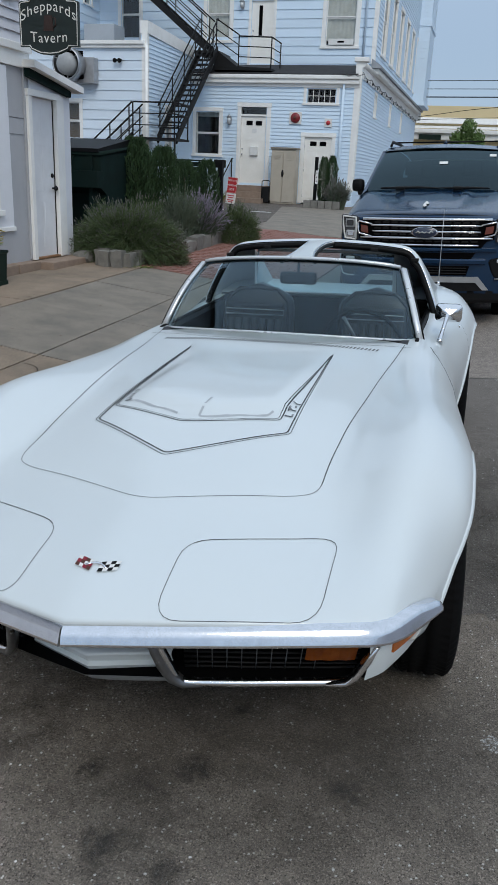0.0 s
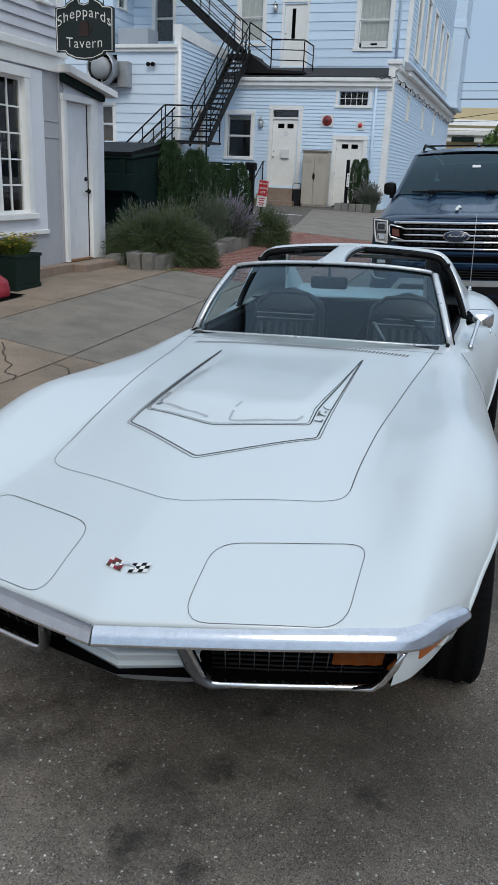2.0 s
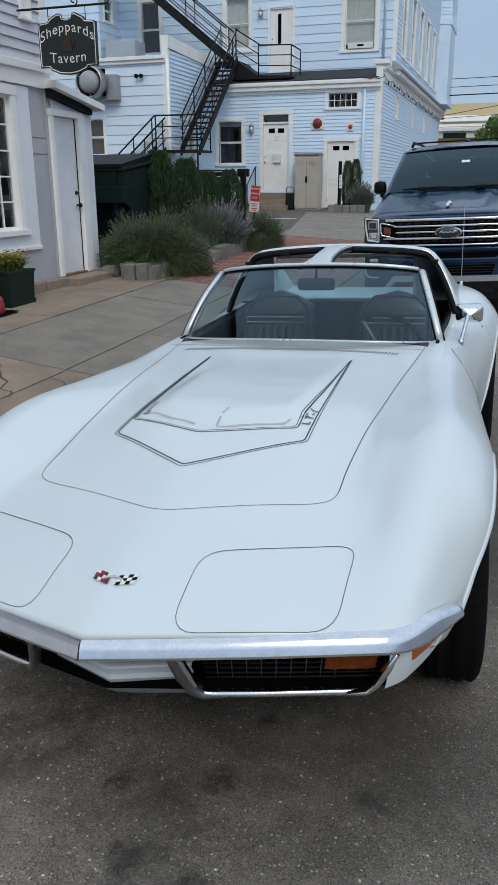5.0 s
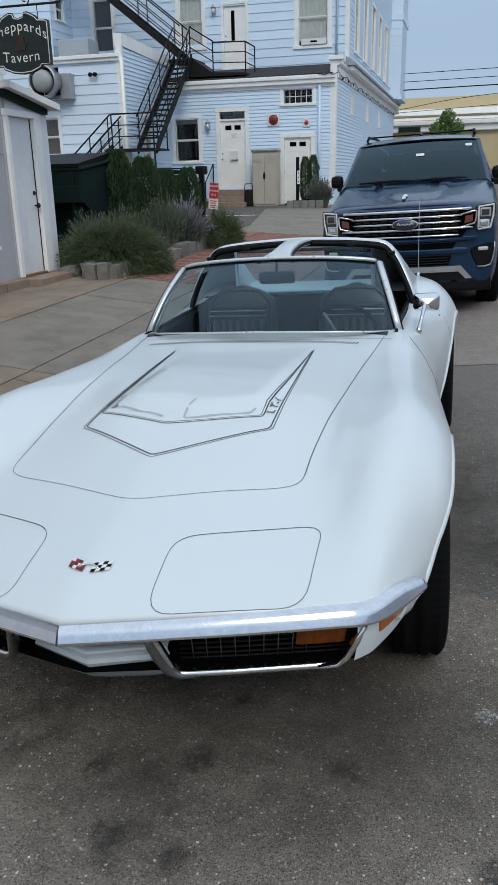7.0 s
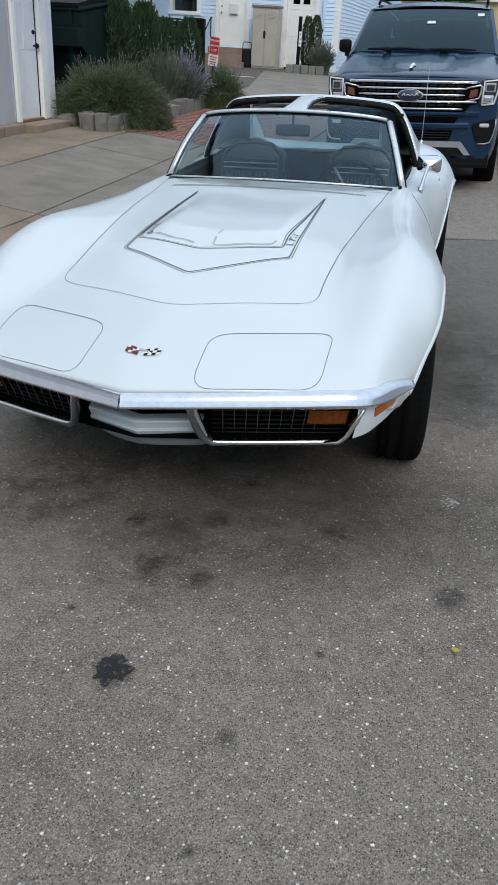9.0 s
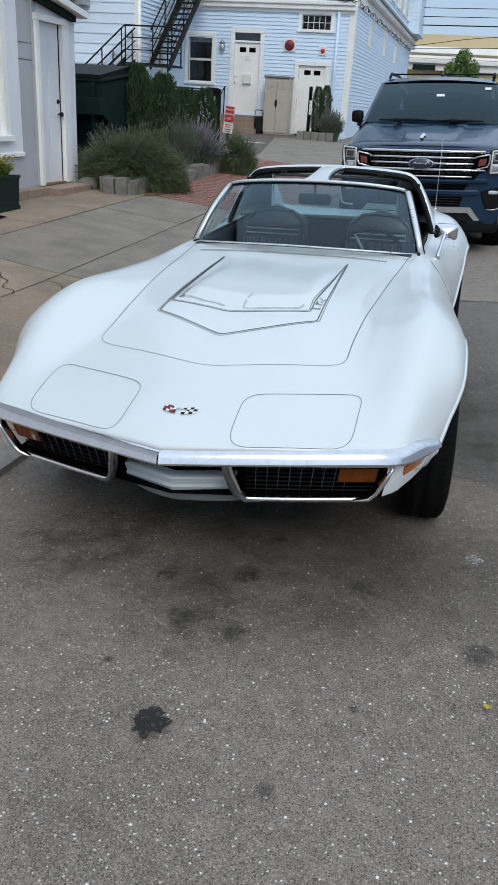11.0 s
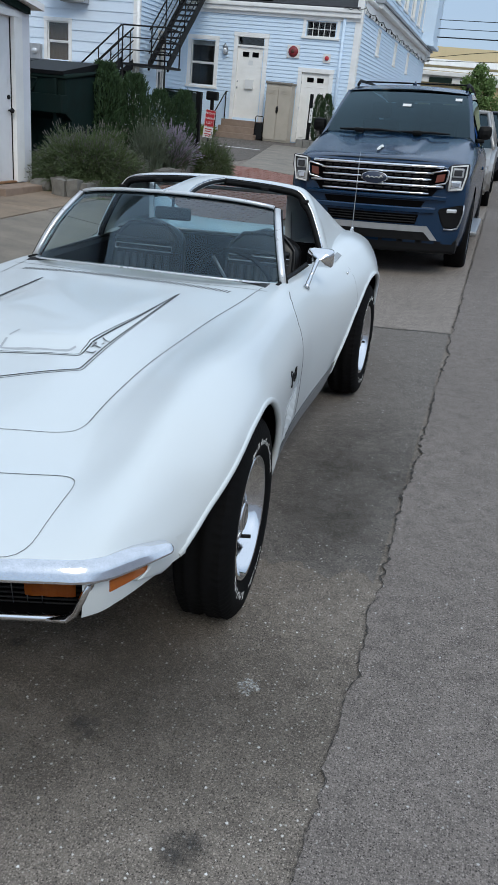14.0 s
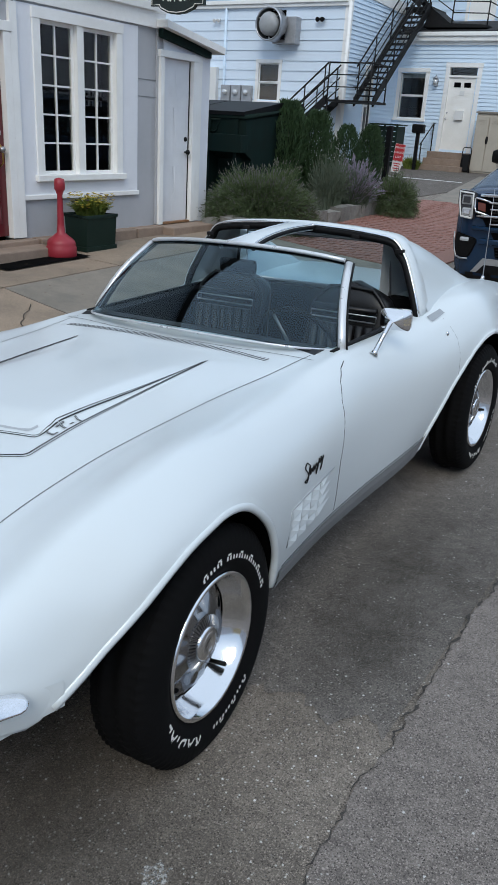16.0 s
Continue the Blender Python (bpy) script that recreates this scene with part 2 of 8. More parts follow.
M = {
    "asphalt": asphalt_mat("asphalt", (0.205, 0.177, 0.151), 0.62, 0.40, 0.80),
    "asphalt_lane": asphalt_mat("asphalt_lane", (0.184, 0.161, 0.146), 0.42, 0.25, 0.88),
    # greyer asphalt with the car's soft shade in its colour
    "asphalt_shaded": asphalt_mat("asphalt_shaded", (0.168, 0.151, 0.137), 0.55, 0.35, 0.82),
    "asphalt_old": asphalt_mat("asphalt_old", (0.235, 0.205, 0.182), 0.4, 0.3, 0.9),
    "asphalt_lot": asphalt_mat("asphalt_lot", (0.128, 0.111, 0.098), 0.3),
    "concrete": mat("concrete", (0.30, 0.228, 0.168), 0.85, spots=0.7, scale=2.2, tint=(0.17, 0.14, 0.11), grain=0.3, grain_scale=90, bump=0.002, vary=0.10),
    "concrete_pale": mat("concrete_pale", (0.262, 0.227, 0.188), 0.85, spots=0.7, scale=2.6, tint=(0.15, 0.139, 0.123), grain=0.22, grain_scale=110, bump=0.003, vary=0.05),
    "brick_red": mat("brick_red", (0.285, 0.142, 0.115), 0.8, spots=0.5, scale=3, tint=(0.235, 0.128, 0.108), grain=0.15, bump=0.002, vary=0.12),
    "soil": mat("soil", (0.07, 0.05, 0.035), 0.95, spots=0.6, scale=12, grain=0.4, bump=0.01),
    "siding_blue": mat("siding_blue", (0.66, 0.80, 0.94), 0.55, spots=0.3, scale=1.5, tint=(0.60, 0.735, 0.88), grain=0.03, grain_scale=60, bump=0.0008, vary=0.04),
    "siding_pale": mat("siding_pale", (0.72, 0.82, 0.93), 0.5, spots=0.3, scale=1.5, tint=(0.64, 0.745, 0.86), grain=0.03, grain_scale=60, bump=0.0008, vary=0.04),
    "siding_white": mat("siding_white", (0.62, 0.62, 0.66), 0.55, spots=0.3, scale=2.0, tint=(0.5, 0.5, 0.53), grain=0.03, grain_scale=60, bump=0.0008, vary=0.04),
    "panel_grey": mat("panel_grey", (0.44, 0.445, 0.47), 0.6, spots=0.3, scale=2.0, tint=(0.30, 0.31, 0.33), grain=0.04, bump=0.0008),
    "panel_white": mat("panel_white", (0.80, 0.81, 0.85), 0.55, spots=0.2, scale=2.0, tint=(0.58, 0.59, 0.63), grain=0.03, bump=0.0006),
    "trim": mat("trim", (0.90, 0.895, 0.88), 0.5, spots=0.25, scale=3.0, tint=(0.62, 0.60, 0.56), grain=0.03, bump=0.0006),
    "door_cream": mat("door_cream", (0.90, 0.885, 0.85), 0.45, spots=0.2, scale=3.0, tint=(0.62, 0.6, 0.55), bump=0.0004),
    "door_white": mat("door_white", (0.78, 0.79, 0.82), 0.45, spots=0.3, scale=3.0, tint=(0.55, 0.56, 0.58), bump=0.0004),
    "door_red": mat("door_red", (0.11, 0.009, 0.014), 0.35, spots=0.2, scale=4, coat=0.3),
    "roofing": mat("roofing", (0.03, 0.03, 0.034), 0.9, spots=0.5, scale=5, grain=0.3, bump=0.003),
    # near-black for recesses and openings, with their shade in the colour
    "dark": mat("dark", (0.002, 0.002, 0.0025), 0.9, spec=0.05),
    # near-black for insides behind glass: the indoor dark is put into the colour
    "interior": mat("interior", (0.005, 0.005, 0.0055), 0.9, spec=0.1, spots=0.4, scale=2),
    "iron": mat("iron", (0.006, 0.006, 0.007), 0.6, spec=0.25, spots=0.4, scale=9, tint=(0.02, 0.018, 0.016)),
    "steel": mat("steel", (0.45, 0.46, 0.48), 0.35, metal=0.9, spots=0.2, scale=10),
    "steel_dull": mat("steel_dull", (0.42, 0.43, 0.45), 0.5, metal=0.4, spots=0.3, scale=8),
    "stone": mat("stone", (0.23, 0.22, 0.20), 0.9, spots=0.6, scale=9, tint=(0.13, 0.125, 0.115), grain=0.15, bump=0.006, vary=0.2),
    "step_stone": mat("step_stone", (0.30, 0.22, 0.17), 0.85, spots=0.4, scale=5, grain=0.12, bump=0.002, vary=0.12),
    "pane": glass_mat("pane", (0.75, 0.8, 0.8), mixed=0.35),
    "curtain": mat("curtain", (0.84, 0.86, 0.87), 0.9, spots=0.3, scale=6),
    "curtain_brown": mat("curtain_brown", (0.20, 0.15, 0.12), 0.9, spots=0.3, scale=6),
    "beige": mat("beige", (0.47, 0.42, 0.35), 0.6, spots=0.2, scale=3),
    "stucco": mat("stucco", (0.62, 0.50, 0.30), 0.85, spots=0.3, scale=1.0, tint=(0.52, 0.42, 0.26), grain=0.08, bump=0.002),
    "red_plastic": mat("red_plastic", (0.33, 0.025, 0.04), 0.45, spots=0.2, scale=6),
    "green_plastic": mat("green_plastic", (0.005, 0.018, 0.013), 0.55, spec=0.25, spots=0.4, scale=7, tint=(0.015, 0.03, 0.024)),
    "green_steel": mat("green_steel", (0.0065, 0.020, 0.0175), 0.7, spec=0.12, spots=0.5, scale=3, tint=(0.012, 0.015, 0.013)),
    "sign_green": mat("sign_green", (0.012, 0.022, 0.020), 0.4, spots=0.3, scale=5),
    "letter": mat("letter", (0.80, 0.79, 0.75), 0.5),
    "mug_brown": mat("mug_brown", (0.040, 0.020, 0.016), 0.6, spots=0.4, scale=30),
    "rust": mat("rust", (0.10, 0.035, 0.022), 0.7, spots=0.5, scale=20),
    "red_sign": mat("red_sign", (0.50, 0.03, 0.04), 0.5),
    "crimson": mat("crimson", (0.24, 0.012, 0.03), 0.4),
    "white": mat("white", (0.75, 0.75, 0.74), 0.5),
    "black": mat("black", (0.003, 0.003, 0.0035), 0.55, spec=0.2),
    # vehicles
    "car_white": mat("car_white", (0.66, 0.712, 0.736), 0.32, coat=0.5, spots=0.06, scale=1.2, tint=(0.635, 0.685, 0.705)),
    "chrome": mat("chrome", (0.78, 0.785, 0.80), 0.11, metal=1.0, spots=0.06, scale=30, tint=(0.7, 0.71, 0.73)),
    # dark spots paint the asphalt's speckled reflection into the chrome
    "bumper_chrome": mat("bumper_chrome", (0.78, 0.785, 0.81), 0.13, metal=1.0, spots=0.22, scale=38, tint=(0.42, 0.43, 0.47), grain=.06, grain_scale=300, bump=.0005),
    "bright": mat("bright", (0.72, 0.735, 0.75), 0.28, metal=0.55, spots=0.1, scale=20),
    "arm_metal": mat("arm_metal", (.22, .225, .235), .28, metal=.9, spots=.4, scale=30),
    # grey for the white vent's edge, its shading put into the colour
    "crate": mat("crate", (0.34, 0.36, 0.38), 0.5),
    "seam_soft": mat("seam_soft", (0.12, 0.125, 0.135), 0.7),
    "seam": mat("seam", (0.05, 0.052, 0.056), 0.8),
    "stripe": mat("stripe", (0.012, 0.013, 0.016), 0.4),
    "rubber": mat("rubber", (0.0035, 0.0035, 0.004), 0.85, spec=0.12, spots=0.4, scale=12, tint=(0.007, 0.0068, 0.0065), grain=0.1, bump=0.0006),
    "rim": mat("rim", (0.28, 0.285, 0.295), 0.16, metal=1.0, spots=0.2, scale=20),
    "vinyl": mat("vinyl", (0.007, 0.007, 0.008), 0.38, spec=0.45, spots=0.3, scale=10),
    "carpet": mat("carpet", (0.005, 0.005, 0.0055), 0.95, spec=0.1, grain=0.3, bump=0.002),
    "amber": mat("amber", (0.42, 0.105, 0.010), 0.2, coat=0.6, spots=.5, scale=40, tint=(.24, .04, .004)),
    "red_lens": mat("red_lens", (0.35, 0.01, 0.01), 0.2, coat=0.6),
    "clear_lens": mat("clear_lens", (0.62, 0.64, 0.66), 0.12, metal=0.3, coat=0.8),
    "car_blue": mat("car_blue", (0.010, 0.036, 0.084), 0.20, metal=0.3, coat=0.35, spec=0.35, spots=0.1, scale=1.5),
    "car_glass": glass_mat("car_glass", (0.66, 0.80, 0.83), mixed=0.20, film=(0.56, 0.73, 0.84)),
    "suv_glass": glass_mat("suv_glass", (0.06, 0.10, 0.11), mixed=0.1, film=(0.55, 0.76, 0.85)),
    "grey_plastic": mat("grey_plastic", (0.20, 0.205, 0.21), 0.5, spots=0.2, scale=10),
}

# ---- ground ----
def patch(name, x0, x1, y0, y1, lift, material, nx, ny, label="", parent=None, edge=0.0):
    """A sheet that lies on the ground, lifted a little."""
    bm = bmesh.new()
    rows = [[bm.verts.new((x0 + (x1 - x0) * i / nx, y0 + (y1 - y0) * j / ny, ground_z(x0 + (x1 - x0) * i / nx, y0 + (y1 - y0) * j / ny) + lift)) for i in range(nx + 1)] for j in range(ny + 1)]
    for j in range(ny):
        for i in range(nx):
            bm.faces.new((rows[j][i], rows[j][i + 1], rows[j + 1][i + 1], rows[j + 1][i]))
    if edge:
        r = bmesh.ops.extrude_face_region(bm, geom=bm.faces[:])
        bmesh.ops.translate(bm, verts=[v for v in r["geom"] if isinstance(v, bmesh.types.BMVert)], vec=(0, 0, 0))
        for row in rows:
            for v in row:
                v.co.z -= edge
        fixed(bm)
    return part(name, bm, material, parent, label)


bm = bmesh.new()
xs = [-900, -300, -100, -60, -40, -30, -24, -20, -16, -13, -10, -8, -6.5, -5, -4.4, -3.9, -3.4, -2.9, -2.4, -1.9, -1.5, -1.15, -0.8, -.4, 0, .25, .5, .75, 1, 1.26, 2, 3, 4, 6, 8, 11, 16, 30, 60, 120, 400, 900]
ys = [-900, -300, -100, -40, -20, -12, -8, -6, -5, -4, -3, -2, -1, 0, 1, 2, 3, 4, 5, 6, 7, 8, 10, 12, 14, 16, 18, 20, 22, 24, 26, 28, 32, 36, 42, 50, 60, 80, 110, 150, 300, 600, 1500]
rows = [[bm.verts.new((x, y, ground_z(x, y))) for x in xs] for y in ys]
for j in range(len(ys) - 1):
    for i in range(len(xs) - 1):
        bm.faces.new((rows[j][i], rows[j][i + 1], rows[j + 1][i + 1], rows[j + 1][i])).smooth = True
tagged(part("ground", bm, M["asphalt"]), "worn grey-brown asphalt street and yard", "ground", kind="structure")


def seam_x(y):
    """The ragged edge between the parking strip and the travel lane."""
    return 1.262 + .022 * noise.noise(Vector((y * 1.6, 4, 0))) + .022 * noise.noise(Vector((y * 6, 1, 7))) + .020 * noise.noise(Vector((y * 21, 3, 2))) + .012 * noise.noise(Vector((y * 60, 5, 2)))


bm = bmesh.new()
rows = []
for y in [-12 + .5 * k for k in range(14)] + [-5 + .03 * k for k in range(560)] + [12 + 2.0 * k for k in range(21)]:
    rows.append([bm.verts.new((x, y, ground_z(x, y) + .006)) for x in (seam_x(y), 1.6, 2.2, 3, 3.7, 4.4, 5.2)])
for a, b in zip(rows, rows[1:]):
    for i in range(6):
        bm.faces.new((a[i], a[i + 1], b[i + 1], b[i]))
tagged(part("road", bm, M["asphalt_lane"]), "greyer newer asphalt travel lane beyond a ragged seam", "road", kind="structure")

# ---- walls, windows and doors, built facing -y with x to the right ----
def cells(w, z0, z1, openings):
    """The rectangles of a wall round its openings (x0, x1, z0, z1)."""
    xs = sorted({0, w, *(min(max(v, 0), w) for o in openings for v in o[:2])})
    out = []
    for a, b in zip(xs, xs[1:]):
        cuts = sorted((o[2], o[3]) for o in openings if o[0] < (a + b) / 2 < o[1])
        z = z0
        for lo, hi in cuts:
            if lo > z:
                out.append((a, b, z, min(lo, z1)))
            z = max(z, hi)
        if z < z1:
            out.append((a, b, z, z1))
    return out


def plank(bm, a, b, z, h, proud):
    """One lapped board: its foot stands proud of its head."""
    vs = [bm.verts.new(p) for p in ((a, -.002, z + h), (b, -.002, z + h), (b, -proud, z), (a, -proud, z), (b, .0, z), (a, .0, z))]
    bm.faces.new((vs[0], vs[3], vs[2], vs[1]))
    bm.faces.new((vs[3], vs[5], vs[4], vs[2]))
    bm.faces.new((vs[1], vs[2], vs[4]))
    bm.faces.new((vs[0], vs[5], vs[3]))


def house_wall(name, m, w, z0, z1, openings, lap, material, label, proud=0.018, singly=False, thick=0.2):
    bm = bmesh.new()
    for a, b, lo, hi in cells(w, z0, z1, openings):
        box(bm, a, b, 0.0, thick, lo, hi)
    wall = part(name, bm, material, at=m)
    tagged(wall, label, "wall", kind="structure")
    joined = bmesh.new()
    z = z0
    while lap and z < z1 - 0.01:
        h = min(lap, z1 - z)
        spans = [(0.0, w)]
        for o in openings:
            if o[2] < z + h * 0.6 and o[3] > z + h * 0.4:
                spans = [s for a, b in spans for s in ((a, min(b, o[0])), (max(a, o[1]), b)) if s[1] - s[0] > 0.02]
        for a, b in spans:
            if singly:
                bm = bmesh.new()
                plank(bm, a, b, z, h, proud)
                part("clapboard", bm, material, wall)
            else:
                plank(joined, a, b, z, h, proud)
        z += lap
    if joined.faces:
        tagged(part("clapboards", joined, material, wall), kind="stuff")
    else:
        joined.free()
    return wall


def window(name, m, w, h, casing=0.13, rows=1, cols=1, split=True, curtain=None, label="", shade=0.0, sashes=1, material=None, deep=0.09, category="window"):
    """A framed window; m places the lower left corner of its casing on the wall's face."""
    trim = material or M["trim"]
    win = thing(name, m, label, category, kind="structure")
    c = casing
    fr = part("window_frame", B(0, c, -.035, .06, c, h - c, bevel=0.004), trim, win)
    part("window_frame", B(w - c, w, -.035, .06, c, h - c, bevel=0.004), trim, win)
    part("window_frame", B(-.01, w + .01, -.042, .06, h - c, h, bevel=0.004), trim, win)
    part("window_sill", B(-.03, w + .03, -.07, .06, c * .35, c, bevel=0.006), trim, win)
    iw = (w - 2 * c) / sashes
    for k in range(sashes):
        x0, x1 = c + k * iw + (0.05 if k else 0), c + (k + 1) * iw - (0.05 if k < sashes - 1 else 0)
        if k:
            part("mullion", B(c + k * iw - .05, c + k * iw + .05, -.03, .06, c, h - c), trim, win)
        z0, z1 = c, h - c
        halves = [(z0, (z0 + z1) / 2, .045), ((z0 + z1) / 2, z1, .02)] if split else [(z0, z1, .03)]
        for a, b, y in halves:
            s = .035
            bm = bmesh.new()
            box(bm, x0, x0 + s, y, y + .03, a, b)
            box(bm, x1 - s, x1, y, y + .03, a, b)
            box(bm, x0 + s, x1 - s, y, y + .03, a, a + s)
            box(bm, x0 + s, x1 - s, y, y + .03, b - s, b)
            part("sash", bm, trim, win)
            for i in range(1, cols):
                x = x0 + s + (x1 - x0 - 2 * s) * i / cols
                part("glazing_bar", B(x - .009, x + .009, y + .002, y + .026, a + s, b - s), trim, win)
            for j in range(1, rows):
                z = a + s + (b - a - 2 * s) * j / rows
                part("glazing_bar", B(x0 + s, x1 - s, y + .004, y + .024, z - .009, z + .009), trim, win)
            bm = bmesh.new()
            bm.faces.new([bm.verts.new(p) for p in ((x0 + s, y + .012, a + s), (x1 - s, y + .012, a + s), (x1 - s, y + .012, b - s), (x0 + s, y + .012, b - s))])
            pane = part("pane", bm, M["pane"], win)
            pane.visible_shadow = False
        if curtain:
            low = z0 + (z1 - z0) * (1 - shade)
            bm = bmesh.new()
            n = 14
            pts = [(x0 + (x1 - x0) * i / n, .12 + .012 * (i % 2)) for i in range(n + 1)]
            top, bot = [bm.verts.new((x, y, z1)) for x, y in pts], [bm.verts.new((x, y, low)) for x, y in pts]
            for i in range(n):
                bm.faces.new((bot[i], bot[i + 1], top[i + 1], top[i]))
            part("curtain", bm, M[curtain], win)
    # near-black box stands for the unlit room
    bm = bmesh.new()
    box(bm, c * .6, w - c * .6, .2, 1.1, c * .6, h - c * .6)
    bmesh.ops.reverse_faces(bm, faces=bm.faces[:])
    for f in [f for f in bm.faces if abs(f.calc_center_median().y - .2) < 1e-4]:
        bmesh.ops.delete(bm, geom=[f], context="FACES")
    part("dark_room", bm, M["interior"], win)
    # added boards paint the reveal's shade over the pale wall
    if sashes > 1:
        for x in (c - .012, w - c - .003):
            part("jamb_lining", B(x, x + .015, .062, .25, c, h - c), M["interior"], win, "near-black boards painting the reveal's shade behind the glass")
    return win


def panel_door(name, m, w, h, material, label, casing=0.14, panels=(), transom=0.0, handle="steel", side=1, lites=0, bead=.011):
    """A door leaf in its casing; m places the lower left corner of the casing on the wall's face."""
    d = thing(name, m, label, "door", kind="structure")
    c = casing
    top = h - c - transom
    for x in (0, w - c):
        part("door_frame", B(x, x + c, -.04, .10, 0, h - c, bevel=0.004), M["trim"], d)
    part("door_frame", B(-.015, w + .015, -.048, .10, h - c, h, bevel=0.004), M["trim"], d)
    if transom:
        part("door_frame", B(c, w - c, -.02, .10, top, top + .06), M["trim"], d)
        bm = bmesh.new()
        bm.faces.new([bm.verts.new(p) for p in ((c, .03, top + .06), (w - c, .03, top + .06), (w - c, .03, h - c), (c, .03, h - c))])
        part("transom_pane", bm, M["pane"], d).visible_shadow = False
        part("transom_dark", B(c, w - c, .12, .14, top + .05, h - c), M["interior"], d)
    leaf = part("door_leaf", B(c + .004, w - c - .004, .03, .08, .02, top - .004, bevel=0.004), material, d)
    lw = w - 2 * c
    for x0, x1, z0, z1 in panels:
        a, b, e, f = c + lw * x0, c + lw * x1, top * z0, top * z1
        bm = bmesh.new()
        ring_tube(bm, [(a, .030, e), (b, .030, e), (b, .030, f), (a, .030, f)], bead, 6, True)
        part("panel_moulding", bm, material, leaf)
    for k in range(lites):
        a = c + lw * (.2 + .36 * k)
        part("door_light", B(a, a + lw * .24, .022, .034, top * .87, top * .935), M["dark"], leaf)
    hx = w - c - .07 if side > 0 else c + .07
    knob = bmesh.new()
    spin(knob, [(0, 0), (.012, 0), (.012, .03), (.03, .04), (.032, .06), (.02, .075), (0, .078)], "y", 16)
    part("door_knob", knob, M[handle], leaf, at=pose(hx, .03, top * .45) @ Matrix.Diagonal((1, -1, 1, 1)))
    knob = bmesh.new()
    spin(knob, [(0, 0), (.028, 0), (.028, .012), (.018, .022), (0, .022)], "y", 16)
    part("deadbolt", knob, M[handle], leaf, at=pose(hx, .03, top * .53) @ Matrix.Diagonal((1, -1, 1, 1)))
    for z in (.12, .5, .86):
        part("hinge", B((c if side > 0 else w - c) - .012, (c if side > 0 else w - c) + .012, .015, .04, top * z - .05, top * z + .05), M["steel_dull"], d)
    return d

# ---- white sports car ----
from mathutils.bvhtree import BVHTree
from mathutils.geometry import intersect_point_line

BODY = CAR @ Matrix.Translation((.738, 0, 0)) @ pose(0, 0, 0, 0, 1.7, 0) @ Matrix.Translation((-.76, .3, 0)) @ pose(0, 0, 0, 0, 0, .75) @ Matrix.Translation((0, -.3, 0))
car = thing("sports_car", BODY, "glossy white two-seat sports car with roof panels off, parked on asphalt", "car")

# Cross-sections from the centre line over the wing to the sill: (y, share of the nose sweep, nine x-z pairs).
SECTIONS = [
    (-1.00, 1.00, ((0, .556), (.25, .560), (.47, .562), (.57, .562), (.66, .560), (.725, .548), (.775, .522), (.785, .492), (.770, .468))),
    (-0.93, 0.97, ((0, .592), (.25, .594), (.47, .592), (.57, .594), (.67, .600), (.745, .584), (.803, .535), (.810, .480), (.792, .436))),
    (-0.80, 0.80, ((0, .634), (.25, .634), (.47, .628), (.57, .628), (.68, .642), (.765, .628), (.830, .565), (.840, .490), (.822, .428))),
    (-0.58, 0.45, ((0, .686), (.25, .682), (.47, .668), (.57, .672), (.69, .714), (.778, .700), (.858, .630), (.868, .520), (.850, .425))),
    (-0.33, 0.15, ((0, .742), (.25, .741), (.47, .726), (.57, .748), (.70, .796), (.788, .776), (.876, .690), (.888, .550), (.872, .420))),
    (0.00, 0.00, ((0, .800), (.25, .802), (.47, .785), (.57, .808), (.70, .845), (.792, .820), (.880, .720), (.893, .560), (.880, .300))),
    (0.40, 0.00, ((0, .838), (.25, .840), (.47, .828), (.57, .836), (.69, .842), (.772, .808), (.848, .700), (.858, .520), (.825, .320))),
    (0.75, 0.00, ((0, .864), (.25, .865), (.47, .857), (.57, .850), (.67, .845), (.748, .804), (.815, .690), (.818, .500), (.792, .315))),
    (0.98, 0.00, ((0, .882), (.25, .882), (.47, .876), (.59, .868), (.66, .862), (.738, .810), (.797, .690), (.804, .500), (.785, .315))),
    (1.15, 0.00, ((0, .886), (.25, .886), (.47, .882), (.605, .876), (.66, .868), (.734, .812), (.788, .685), (.799, .500), (.783, .315))),
    (1.50, 0.00, ((0, .885), (.25, .885), (.47, .880), (.62, .874), (.675, .862), (.740, .810), (.793, .690), (.803, .500), (.785, .315))),
    (1.90, 0.00, ((0, .900), (.25, .900), (.47, .900), (.62, .895), (.680, .885), (.754, .838), (.824, .712), (.828, .520), (.775, .315))),
    (2.20, 0.00, ((0, .920), (.25, .922), (.47, .930), (.58, .938), (.675, .932), (.770, .882), (.852, .748), (.858, .555), (.82, .300))),
    (2.49, 0.00, ((0, .925), (.25, .930), (.47, .942), (.57, .958), (.675, .956), (.782, .908), (.872, .768), (.880, .580), (.862, .300))),
    (2.90, 0.00, ((0, .912), (.25, .916), (.47, .928), (.57, .940), (.650, .932), (.742, .882), (.822, .745), (.830, .565), (.805, .320))),
    (3.30, 0.00, ((0, .885), (.25, .887), (.47, .893), (.55, .896), (.62, .884), (.695, .838), (.755, .730), (.764, .580), (.74, .350))),
    (3.62, 0.00, ((0, .845), (.25, .845), (.45, .848), (.53, .848), (.58, .838), (.645, .805), (.690, .720), (.70, .600), (.68, .420))),
]
PLAN = [(0, 0), (.2, .047), (.4, .097), (.6, .153), (.68, .180), (.72, .210), (.75, .265), (.78, .325), (.81, .385), (.90, .55)]


